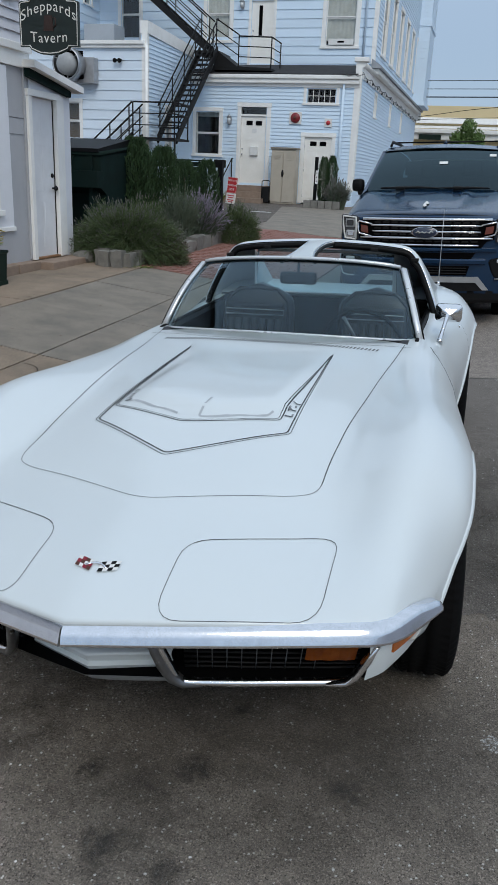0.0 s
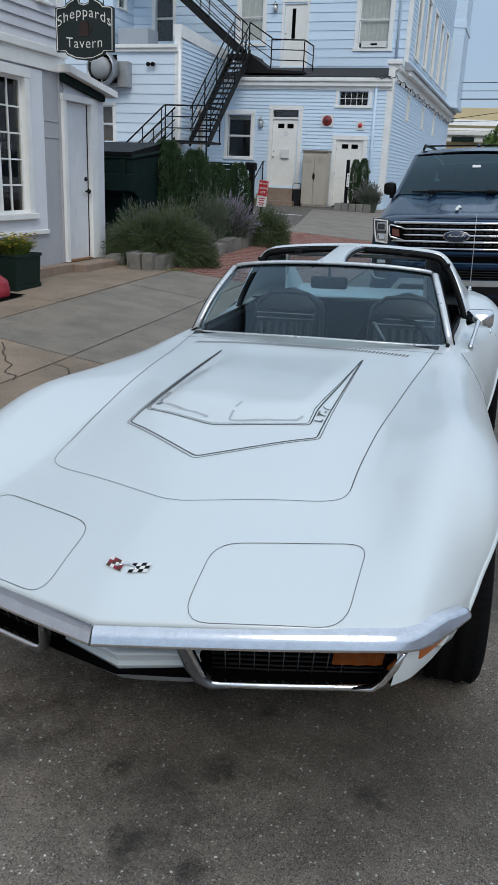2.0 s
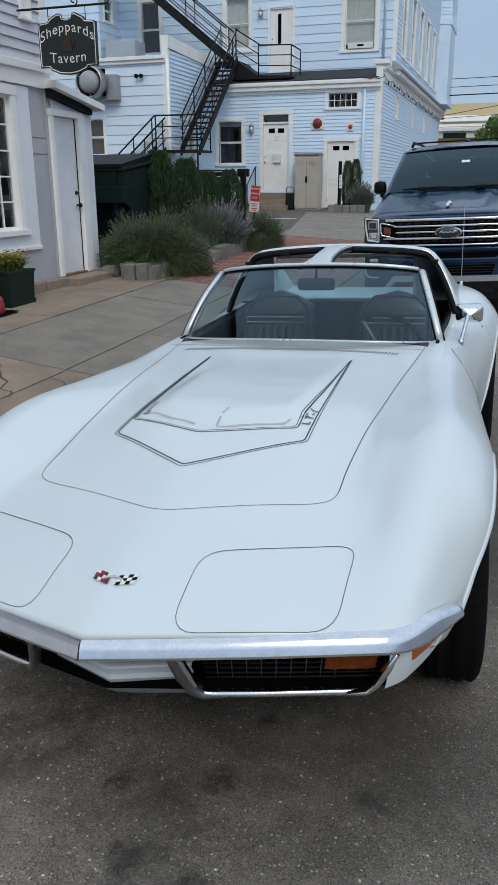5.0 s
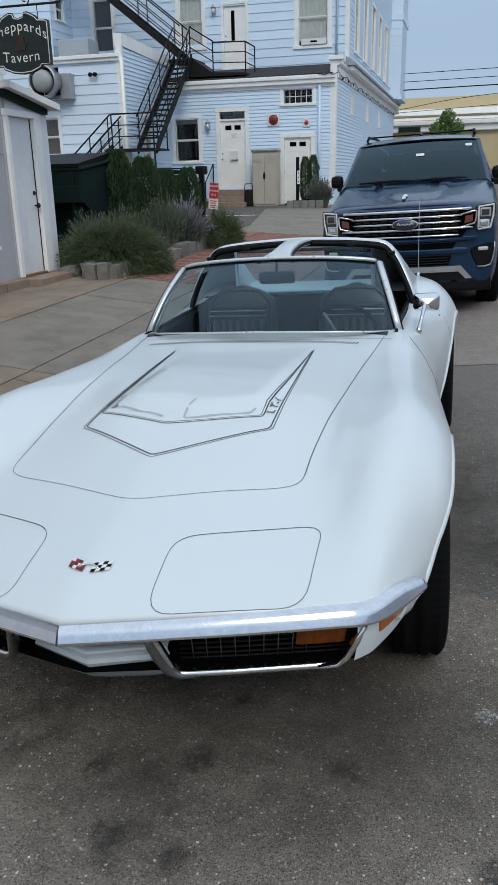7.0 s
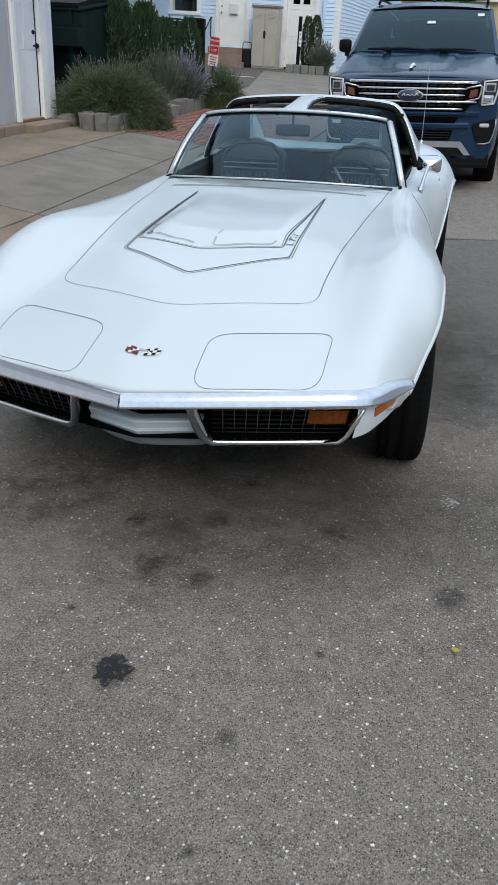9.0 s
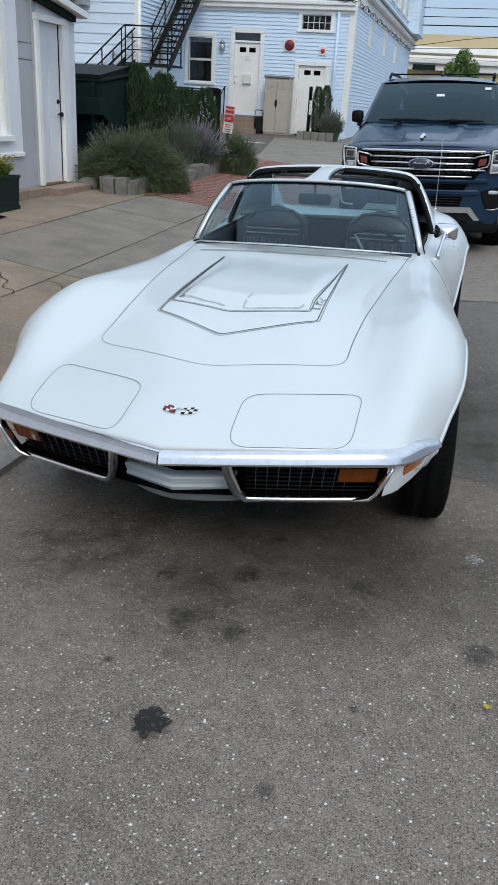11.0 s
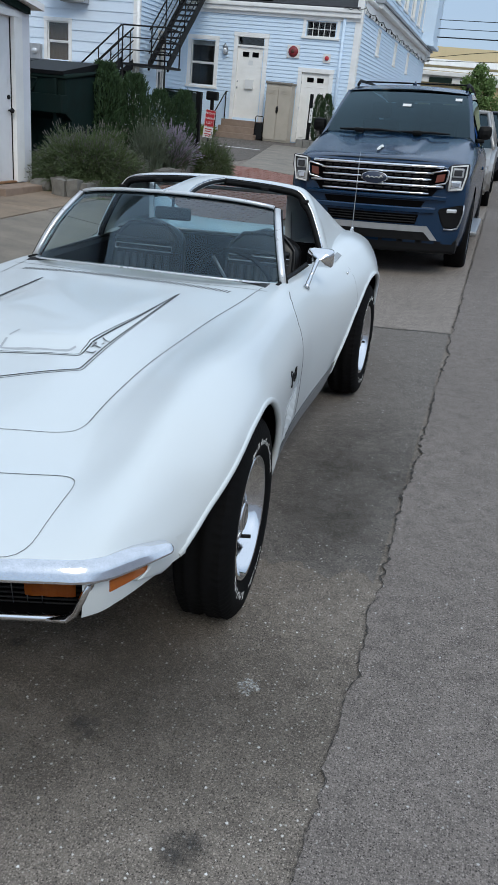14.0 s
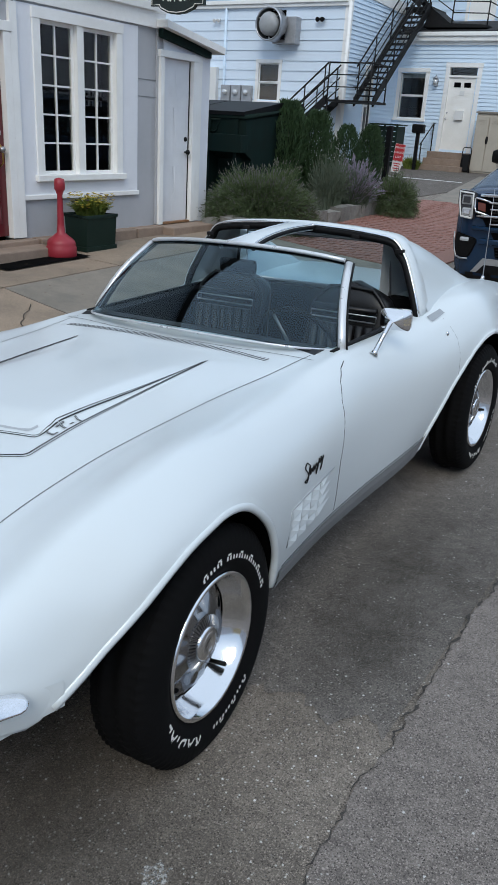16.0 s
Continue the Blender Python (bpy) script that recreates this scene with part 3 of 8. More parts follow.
def hermite(rows, v):
    """Smooth value through rows of (place, vector)."""
    k = 0
    while k < len(rows) - 2 and v > rows[k + 1][0]:
        k += 1
    (x0, p0), (x1, p1) = rows[k], rows[k + 1]
    t, h = (v - x0) / (x1 - x0), x1 - x0
    xa, pa = rows[k - 1] if k else (x0 - h, 2 * p0 - p1)
    xb, pb = rows[k + 2] if k + 2 < len(rows) else (x1 + h, 2 * p1 - p0)
    m0, m1 = (p1 - pa) / (x1 - xa), (pb - p0) / (xb - x0)
    return (2 * t ** 3 - 3 * t * t + 1) * p0 + (t ** 3 - 2 * t * t + t) * h * m0 + (3 * t * t - 2 * t ** 3) * p1 + (t ** 3 - t * t) * h * m1


def dome(x, y):
    """The raised middle of the bonnet."""
    x = abs(x)
    side = 0.300 - 0.02 * smooth(0.0, 0.8, y)
    front = -0.072 + 0.24 * x
    return 0.030 * smooth(0, 0.05, side - x) * smooth(0, 0.06, y - front) * (1 - smooth(0.15, 0.80, y))


STEP = 6
TABLE = [(s[0], np.array([(p[0], p[1], s[1]) for p in s[2]])) for s in SECTIONS]


def section(y):
    """Points of the right half at a station, from the centre to the sill."""
    ctrl = hermite(TABLE, y)
    rows = [(float(i), ctrl[i]) for i in range(9)]
    out = []
    for k in range(8 * STEP + 1):
        x, z, w = hermite(rows, k / STEP)
        x = max(0.0, float(x))
        out.append(Vector((x, y + float(w) * lerp_table(PLAN, x), float(z) + dome(x, y))))
    return out


bm = bmesh.new()
stations = [-1.0, -0.985, -0.965] + [-0.93 + 0.035 * i for i in range(131)]
stations = [y for y in stations if y <= 3.62]
grid = []
for y in stations:
    half = section(y)
    row = [bm.verts.new((-p.x, p.y, p.z)) for p in half[:0:-1]] + [bm.verts.new(p) for p in half]
    grid.append(row)
HALF = 8 * STEP
COCK = (1.05, 2.17)
for j in range(len(grid) - 1):
    for i in range(2 * HALF):
        a = abs(i + 0.5 - HALF) / STEP
        y = (stations[j] + stations[j + 1]) / 2
        mid_x = abs(grid[j][i].co.x + grid[j][i + 1].co.x) / 2
        if max(COCK[0], lerp_table([(.3, .95), (.5, 1.06), (.6, 1.20)], mid_x)) < y < COCK[1] and a < 3.0:
            continue
        bm.faces.new((grid[j][i], grid[j][i + 1], grid[j + 1][i + 1], grid[j + 1][i])).smooth = True
# nose turned under, tail closed
for row, flip, dy, dz in ((grid[0], False, 0.05, -0.05), (grid[-1], True, 0.03, -0.1)):
    inner = [bm.verts.new((v.co.x * 0.97, v.co.y + dy * (1 if not flip else 1), v.co.z + dz * (1 - 0.4 * abs(v.co.x)))) for v in row]
    for i in range(len(row) - 1):
        f = (row[i], inner[i], inner[i + 1], row[i + 1])
        bm.faces.new(f[::-1] if flip else f).smooth = True
    if flip:
        low = [bm.verts.new((v.co.x, v.co.y - 0.02, 0.45)) for v in inner]
        for i in range(len(row) - 1):
            bm.faces.new((inner[i + 1], inner[i], low[i], low[i + 1]))
# sills turned under
for s in (0, -1):
    edge = [r[s] for r in grid]
    under = [bm.verts.new((v.co.x * 0.80, v.co.y, v.co.z - 0.03)) for v in edge]
    for j in range(len(edge) - 1):
        f = (edge[j], edge[j + 1], under[j + 1], under[j])
        bm.faces.new(f if s == 0 else f[::-1])
def dense(pts, closed=False, step=0.02):
    pts = [Vector(p) for p in pts]
    out = []
    for a, b in zip(pts, pts[1:] + (pts[:1] if closed else [])):
        k = max(1, int((b - a).length / step))
        out += [a.lerp(b, i / k) for i in range(k)]
    return out if closed else out + [pts[-1]]


def rounded(pts, r, closed=True, n=5):
    """Outline with its corners rounded."""
    pts = [Vector(p) for p in pts]
    out = []
    for i, p in enumerate(pts):
        if not closed and i in (0, len(pts) - 1):
            out.append(p)
            continue
        a, b = pts[i - 1], pts[(i + 1) % len(pts)]
        u, v = (a - p), (b - p)
        ru, rv = min(r, u.length * 0.45), min(r, v.length * 0.45)
        s, e = p + u.normalized() * ru, p + v.normalized() * rv
        for k in range(n + 1):
            t = k / n
            out.append((1 - t) ** 2 * s + 2 * t * (1 - t) * p + t * t * e)
    return out


# wheel openings: outlines (y, z) that sweep forwards
FLARES = [rounded([(0, y, z) for y, z in line], 0.05, False, 4) for line in (
    ((-.66, .36), (-.553, .450), (-.456, .512), (-.377, .574), (-.258, .650), (-.128, .697), (.019, .717), (.121, .698), (.198, .642), (.268, .568), (.330, .445), (.355, .310), (.358, .20)),
    ((1.72, .20), (1.76, .36), (1.85, .49), (1.96, .59), (2.08, .665), (2.20, .722), (2.34, .762), (2.46, .768), (2.58, .745), (2.69, .685), (2.77, .60), (2.83, .48), (2.86, .36), (2.87, .20)))]


def flare_top(line, y):
    rows = [(p.y, p.z) for p in line]
    return lerp_table(rows, y) if rows[0][0] < y < rows[-1][0] else -1.0


def flare_near(line, p):
    best = None
    for a, b in zip(line, line[1:]):
        q, t = intersect_point_line(Vector((0, p.y, p.z)), a, b)
        q = a.lerp(b, min(1, max(0, t)))
        d = (q - Vector((0, p.y, p.z))).length
        if best is None or d < best[0]:
            best = (d, q)
    return best[1]


for line in FLARES:
    near = {v for v in bm.verts if abs(v.co.x) > 0.5 and v.co.z < flare_top(line, v.co.y)}
    bmesh.ops.delete(bm, geom=[f for f in bm.faces if all(v in near for v in f.verts)], context="FACES")
    for v in near:
        if v.is_valid and v.link_faces:
            q = flare_near(line, v.co)
            v.co.y, v.co.z = q.y, q.z
loose = [v for v in bm.verts if not v.link_faces]
bmesh.ops.delete(bm, geom=loose, context="VERTS")
bm.normal_update()
SKIN = BVHTree.FromBMesh(bm)
part("body", bm, M["car_white"], car, "gloss white fibreglass body shell", True)


def on_top(x, y, lift=0.0):
    """The point of the skin under (x, y), lifted along its normal."""
    hit = SKIN.ray_cast(Vector((x, y, 2)), Vector((0, 0, -1)))
    if hit[0] is None:
        hit = SKIN.find_nearest(Vector((x, y, 0.6)))
    n = hit[1] if hit[1].z > 0 else -hit[1]
    return hit[0] + n * lift


def on_side(y, z, s=1, lift=0.0):
    hit = SKIN.ray_cast(Vector((2 * s, y, z)), Vector((-s, 0, 0)))
    if hit[0] is None:
        hit = SKIN.find_nearest(Vector((0.85 * s, y, z)))
    n = hit[1] if hit[1].x * s > 0 else -hit[1]
    return hit[0] + n * lift


def ribbon(name, pts, width, material, parent, lift=0.0012, closed=False, label=""):
    """A thin strip lying on the top skin along plan points (x, y)."""
    pts = dense([Vector((*p, 0)[:3]) for p in pts], closed)
    bm = bmesh.new()
    rows, n = [], len(pts)
    for i, p in enumerate(pts):
        a, b = pts[i - 1] if (i or closed) else p, pts[(i + 1) % n] if (i < n - 1 or closed) else p
        d = (b - a).normalized()
        s = Vector((-d.y, d.x, 0)) * width / 2
        rows.append([bm.verts.new(on_top(q.x, q.y, lift)) for q in (p + s, p - s)])
    for i in range(n if closed else n - 1):
        a, b = rows[i], rows[(i + 1) % n]
        bm.faces.new((a[0], b[0], b[1], a[1]))
    return part(name, bm, material, parent, label)


# panel gaps and stripes on top
HOOD = [(0, -.553), (.415, -.432), (.474, -.395), (.474, -.25), (.488, .0), (.512, .25), (.542, .65), (.572, 1.03)]
hood_line = rounded([(-x, y, 0) for x, y in HOOD[:0:-1]] + [(x, y, 0) for x, y in HOOD], 0.05, closed=False)
for a, b, w, m in ((0, .30, .0026, "seam"), (.30, .68, .0018, "seam_soft"), (.68, 1.0, .0030, "seam")):
    i0, i1 = int(a * (len(hood_line) - 1)), int(b * (len(hood_line) - 1))
    ribbon("hood_gap", [(p.x - .002, p.y) for p in hood_line[i0:i1 + 1]], w, M[m], car)
ribbon("cowl_gap", [(-.605, .99), (-.3, .93), (0, .91), (.3, .93), (.605, .99)], 0.003, M["seam"], car)
for s in (1, -1):
    door = rounded([(.01 + s * .178, -.695, 0), (.01 + s * .552, -.566, 0), (.01 + s * .552, -.850, 0), (.01 + s * .184, -.945, 0)], 0.065)
    ribbon("headlamp_door_gap", [(p.x, p.y) for p in door[3:10]], 0.0024, M["seam"], car)
    ribbon("headlamp_door_gap", [(p.x, p.y) for p in door[9:] + door[:4]], 0.0018, M["seam_soft"], car)
OUT = [(-.322, .75), (-.331, -.132), (-.02, -.313), (.312, -.112), (.299, .75)]
INN = [(-.3195, .735), (-.322, -.024), (-.052, -.103), (.268, -.035), (.2965, .735)]
for i, line in enumerate((OUT, INN)):
    pts = rounded([(*p, 0) for p in line], 0.016, closed=False)
    ribbon("hood_stripe", [(p.x, p.y) for p in pts], 0.0046 if i == 0 else 0.004, M["stripe"], car, 0.0016)
pts = rounded([(-.317, .72, 0), (-.315, -.016, 0), (-.052, -.092, 0), (.260, -.027, 0), (.294, .72, 0)], 0.016, closed=False)
ribbon("hood_pinstripe", [(p.x, p.y) for p in pts], 0.0022, M["stripe"], car, 0.0014)
pts = rounded([(-.325, .755, 0), (-.341, -.138, 0), (-.02, -.327, 0), (.322, -.117, 0), (.302, .755, 0)], 0.016, closed=False)
ribbon("hood_pinstripe", [(p.x, p.y) for p in pts], 0.0026, M["stripe"], car, 0.0014)
# grey ribbons paint the shade on the front faces of the raised bonnet middle
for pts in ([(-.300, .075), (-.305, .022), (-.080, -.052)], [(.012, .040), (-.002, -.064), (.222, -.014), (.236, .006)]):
    ribbon("hood_crease", [(p.x, p.y) for p in rounded([(*p, 0) for p in pts], 0.012, False)], 0.008, mat("crease_shade", (0.42, 0.45, 0.48), 0.4), car, 0.0012)
# cowl vent: a row of dark slots
bm = bmesh.new()
for i in range(60):
    x = -.487 + .955 * i / 59
    y = .893 - .010 * (x / .47) ** 2
    q = [on_top(x + dx, y + dy, 0.0012) for dx, dy in ((-.0085, -.016), (-.0005, -.016), (.0065, .016), (-.0015, .016))]
    bm.faces.new([bm.verts.new(p) for p in q])
part("cowl_vent", bm, M["seam_soft"], car, "row of dark cowl vent slots")


def lettering(name, body, size, place, material, parent, label="", spacing=1.05, bold=0.0, fine_mesh=False):
    """Built-in letters; place(x, y) gives the point and normal for a point of the line of writing."""
    curve = bpy.data.curves.new(name, "FONT")
    curve.body, curve.size, curve.space_character, curve.align_x = body, size, spacing, "CENTER"
    curve.resolution_u, curve.offset = 3, bold
    ob = bpy.data.objects.new(name, curve)
    scene.collection.objects.link(ob)
    me = bpy.data.meshes.new_from_object(ob.evaluated_get(bpy.context.evaluated_depsgraph_get()))
    bpy.data.objects.remove(ob)
    bm = bmesh.new()
    bm.from_mesh(me)
    if fine_mesh:
        bmesh.ops.triangulate(bm, faces=bm.faces[:])
        bmesh.ops.subdivide_edges(bm, edges=bm.edges[:], cuts=4, use_grid_fill=True)
    for v in bm.verts:
        v.co = place(v.co.x, v.co.y)
    return part(name, bm, material, parent, label)


# engine marks beside the stripe, both sides
MARK_GREY = mat("mark_grey", (.05, .053, .06), .5)
a0, a1 = Vector((.2875, -.012, 0)), Vector((.2935, .140, 0))
for s in (1, -1):
    base, along = (a0 + a1) / 2, (a1 - a0).normalized()
    if s < 0:
        base, along = Vector((-base.x, base.y, 0)), Vector((along.x, -along.y, 0))
    across = Vector((-along.y, along.x, 0))
    for letter, off in (("L", -.056), ("T", -.016), ("-", .016), ("1", .044)):
        mark = lettering("hood_mark", letter, 0.036, lambda x, y, b=base, u=along, v=across, o=off: on_top(*(b + u * (x * 1.35 + o) + v * (y - 0.012)).xy, 0.003), MARK_GREY, car, "dark outlined engine mark", bold=.0010, fine_mesh=True)
        lettering("mark_fill", letter, 0.036, lambda x, y, b=base, u=along, v=across, o=off: on_top(*(b + u * (x * 1.35 + o) + v * (y - 0.012)).xy, 0.0042), M["car_white"], mark, bold=-.0012, fine_mesh=True)
# crossed-flags emblem, as plain shapes
emblem = part("emblem", tube([on_top(0.006 - .028 + .056 * i / 6, -.842 + .012 * (1 - (i - 3) ** 2 / 9), 0.004) for i in range(7)], 0.003, 6), M["chrome"], car, "small badge of crossed flags")
for s, cols in ((-1, ("rust", "crimson", "white")), (1, ("black", "white"))):
    for i in range(4):
        for j in range(3):
            bm = bmesh.new()
            x0, y0 = 0.006 + s * (.010 + .0115 * i), -.857 + .011 * j + .004 * i
            q = [on_top(x0 + s * dx, y0 + dy, 0.004) for dx, dy in ((0, 0), (.0115, .004), (.0115, .015), (0, .011))]
            bm.faces.new([bm.verts.new(p) for p in q])
            part("flag_square", bm, M[cols[(i + j) % len(cols)]], emblem)


# bumper: two chrome halves that meet at a point
def nose(x, dy=0.0):
    x = abs(x)
    return -1.0 + lerp_table(PLAN, x) + dy


for s in (1, -1):
    bm = bmesh.new()
    prof = [(.014, .033), (-.004, .031), (-.013, .026), (-.020, .011), (-.026, -.003), (-.028, -.008), (-.023, -.012), (.012, -.014)]
    rows = []
    xs_b = [0.0, .1, .2, .3, .4, .5, .58, .64, .67, .69, .71, .73, .75, .77, .79, .808]
    for k, x in enumerate(xs_b):
        y = nose(x)
        lift = 0.520 + 0.018 * min(1, x / .7) - 0.010 * smooth(0.6, 0.82, x)
        d = Vector((lerp_table(PLAN, x + .01) - lerp_table(PLAN, max(0, x - .01)), 0))
        slope = (lerp_table(PLAN, x + .01) - lerp_table(PLAN, max(0, x - .01))) / 0.02
        nrm = Vector((slope, -1, 0)).normalized()
        taper = 1 - 0.50 * smooth(0.755, 0.812, x) ** 1.6
        rows.append([bm.verts.new((s * (x + nrm.x * -a * 1.0 * 1), y + nrm.y * -a, lift + h * taper)) for a, h in prof])
    # rounded tip
    for shrink, ahead in ((.80, .010), (.45, .016), (.12, .019)):
        last = [v.co.copy() for v in rows[15]]
        mid = sum(last, Vector()) / len(last)
        rows.append([bm.verts.new(mid + (c - mid) * shrink + Vector((s * ahead * .45, ahead, 0))) for c in last])
    for a, b in zip(rows, rows[1:]):
        for k in range(len(prof) - 1):
            bm.faces.new((a[k], b[k], b[k + 1], a[k + 1])).smooth = True
    bm.faces.new(rows[-1])
    fixed(bm)
    part("front_bumper", bm, M["bumper_chrome"], car, "thin polished chrome bumper half")


def front(x, z, back=0.0):
    """A point of the front face below the bumper."""
    ax = abs(x)
    return Vector((x * (1 - 0.03 * (0.5 - z) / 0.1), nose(ax) + 0.03 + back + (0.50 - z) * 0.30, z))


# grilles
for s in (1, -1):
    loop = rounded([(s * .195, .505, 0), (s * .238, .362, 0), (s * .655, .368, 0), (s * .700, .510, 0)], 0.03)
    loop = dense(loop, True, 0.03)
    grille = part("grille", tube([front(p.x, p.y) for p in loop], 0.012, 8, True, 0.8), M["chrome"], car, "dark grille in a chrome surround")
    arm = [front(s * x, z, -.004) for x, z in ((.180, .512), (.192, .475), (.206, .430), (.224, .388), (.252, .362), (.30, .358))]
    part("surround_arm", tube(arm, [.012, .020, .023, .022, .016, .009], 8, squash=.55), M["arm_metal"], grille, "dull chrome inner arm of the surround")
    arm = [front(s * x, z, -.010) for x, z in ((.60, .366), (.648, .372), (.668, .400), (.684, .455), (.694, .500))]
    part("surround_arm", tube(arm, [.009, .016, .018, .018, .012], 8, squash=.55), M["chrome"], grille, "chrome outer end of the surround")
    # near-black sheet stands for the shade behind the bars
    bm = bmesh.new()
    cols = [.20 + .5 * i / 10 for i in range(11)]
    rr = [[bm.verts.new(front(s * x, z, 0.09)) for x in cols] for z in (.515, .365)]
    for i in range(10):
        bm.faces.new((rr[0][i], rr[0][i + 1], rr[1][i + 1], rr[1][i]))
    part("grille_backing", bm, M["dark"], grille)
    for z in (.498, .480, .462, .444, .426, .408, .390, .374):
        part("grille_bar", tube([front(s * x, z, 0.055) for x in [.235 + (.66 - .235) * i / 8 for i in range(9)]], 0.0032, 5), M["iron"], grille)
    for i in range(9):
        x = .27 + .036 * i
        part("grille_upright", tube([front(s * x, .505, 0.050), front(s * x, .372, 0.050)], 0.0014, 5), M["seam_soft"], grille)
    bm = bmesh.new()
    q = [[front(s * (.535 + .118 * i / 6), z, 0.016 + .003 * ((i + 1) % 2)) for i in range(7)] for z in (.482, .456, .430)]
    vs = [[bm.verts.new(p) for p in r] for r in q]
    for j in range(2):
        for i in range(6):
            bm.faces.new((vs[j][i], vs[j][i + 1], vs[j + 1][i + 1], vs[j + 1][i]))
    bmesh.ops.solidify(bm, geom=bm.faces[:], thickness=0.02)
    part("turn_signal", fixed(bm), M["amber"], grille, "ribbed amber turn signal lens")
# near-black sheets for the shade behind the bumper, white lower panel between the grilles
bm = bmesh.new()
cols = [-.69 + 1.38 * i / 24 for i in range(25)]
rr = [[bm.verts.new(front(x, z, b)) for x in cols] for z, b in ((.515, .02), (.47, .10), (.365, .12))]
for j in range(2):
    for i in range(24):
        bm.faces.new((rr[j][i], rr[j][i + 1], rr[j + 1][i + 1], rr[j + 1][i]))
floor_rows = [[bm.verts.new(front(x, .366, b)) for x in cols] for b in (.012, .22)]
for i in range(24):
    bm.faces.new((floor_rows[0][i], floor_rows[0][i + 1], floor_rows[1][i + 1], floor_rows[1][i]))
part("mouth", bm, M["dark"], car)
bm = bmesh.new()
cols = [-.200 + .40 * i / 18 for i in range(19)]
rr = [[bm.verts.new(front(x, z - .006 * abs(x) / .225, b + .030 * abs(x) / .225)) for x in cols] for z, b in ((.424, .085), (.421, .060), (.417, .044), (.411, .038), (.390, .042), (.386, .048), (.380, .032), (.354, .040), (.348, .052))]
for j in range(8):
    for i in range(18):
        bm.faces.new((rr[j][i], rr[j][i + 1], rr[j + 1][i + 1], rr[j + 1][i])).smooth = j in (1, 2)
part("front_valance", fixed(bm), M["car_white"], car, "white stepped lower panel between the grilles")
part("air_dam", tube([front(-.16 + .40 * i / 8, .330, 0.070) for i in range(9)], [.008, .018, .020, .020, .020, .020, .020, .018, .008], 8), M["grey_plastic"], car, "grey rubber lip under the nose")
# lower corners, curving from the grille round to the wheel arch, with the marker lamps
CORNER = [(0, Vector((.678, -.796, 0))), (.16, Vector((.716, -.762, 0))), (.33, Vector((.738, -.727, 0))), (.5, Vector((.760, -.682, 0))), (.67, Vector((.780, -.630, 0))), (.84, Vector((.802, -.574, 0))), (1, Vector((.826, -.510, 0)))]


def corner(u, z, s, out=0.0):
    p, q = hermite(CORNER, u), hermite(CORNER, min(1, u + .02)) - hermite(CORNER, max(0, u - .02))
    n = Vector((q.y, -q.x, 0)).normalized()
    p = p + n * (out - .5 * max(0, .47 - z) ** 1.3)
    return Vector((p.x * s, p.y, z))


for s in (1, -1):
    bm = bmesh.new()
    rr = []
    for j in range(8):
        rr.append([bm.verts.new(corner(i / 16, .524 - (.524 - (.392 + .066 * (i / 16) ** 1.1)) * j / 7, s)) for i in range(17)])
    for j in range(7):
        for i in range(16):
            bm.faces.new((rr[j][i], rr[j][i + 1], rr[j + 1][i + 1], rr[j + 1][i])).smooth = True
    part("corner_panel", fixed(bm), M["car_white"], car, "white lower corner beside the grille")
    bm = bmesh.new()
    outer = [[bm.verts.new(corner(.22 + .42 * i / 8, z + .012 * i / 8, s, .005)) for i in range(9)] for z in (.489, .462)]
    inner = [[bm.verts.new(corner(.212 + .436 * i / 8, z + .012 * i / 8, s, -.004)) for i in range(9)] for z in (.492, .459)]
    for i in range(8):
        for a, b in ((outer[0], outer[1]), (inner[0], outer[0]), (outer[1], inner[1])):
            bm.faces.new((a[i], a[i + 1], b[i + 1], b[i]))
    for k in (0, 8):
        bm.faces.new((outer[0][k], outer[1][k], inner[1][k], inner[0][k]))
    part("side_marker", fixed(bm), M["amber"], car, "amber side marker lamp")
# underside and wheel wells, their shade put into the near-black colour
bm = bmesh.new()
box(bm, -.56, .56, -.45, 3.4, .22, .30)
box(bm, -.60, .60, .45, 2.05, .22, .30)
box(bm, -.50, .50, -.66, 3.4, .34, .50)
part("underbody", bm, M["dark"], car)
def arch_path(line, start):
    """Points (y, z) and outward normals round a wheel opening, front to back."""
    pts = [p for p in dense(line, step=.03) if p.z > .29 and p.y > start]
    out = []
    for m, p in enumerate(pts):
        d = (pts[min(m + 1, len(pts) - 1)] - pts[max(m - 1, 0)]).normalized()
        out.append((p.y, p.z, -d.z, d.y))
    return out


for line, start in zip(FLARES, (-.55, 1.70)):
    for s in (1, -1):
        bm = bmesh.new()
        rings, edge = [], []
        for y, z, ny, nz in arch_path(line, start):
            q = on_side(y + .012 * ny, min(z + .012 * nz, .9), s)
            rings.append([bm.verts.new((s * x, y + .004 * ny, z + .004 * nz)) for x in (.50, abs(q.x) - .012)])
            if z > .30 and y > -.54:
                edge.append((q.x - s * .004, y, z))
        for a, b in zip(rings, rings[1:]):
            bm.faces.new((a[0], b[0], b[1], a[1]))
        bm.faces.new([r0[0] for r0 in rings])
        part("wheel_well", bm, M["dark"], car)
        part("arch_lip", tube(edge, 0.013, 8), M["car_white"], car)
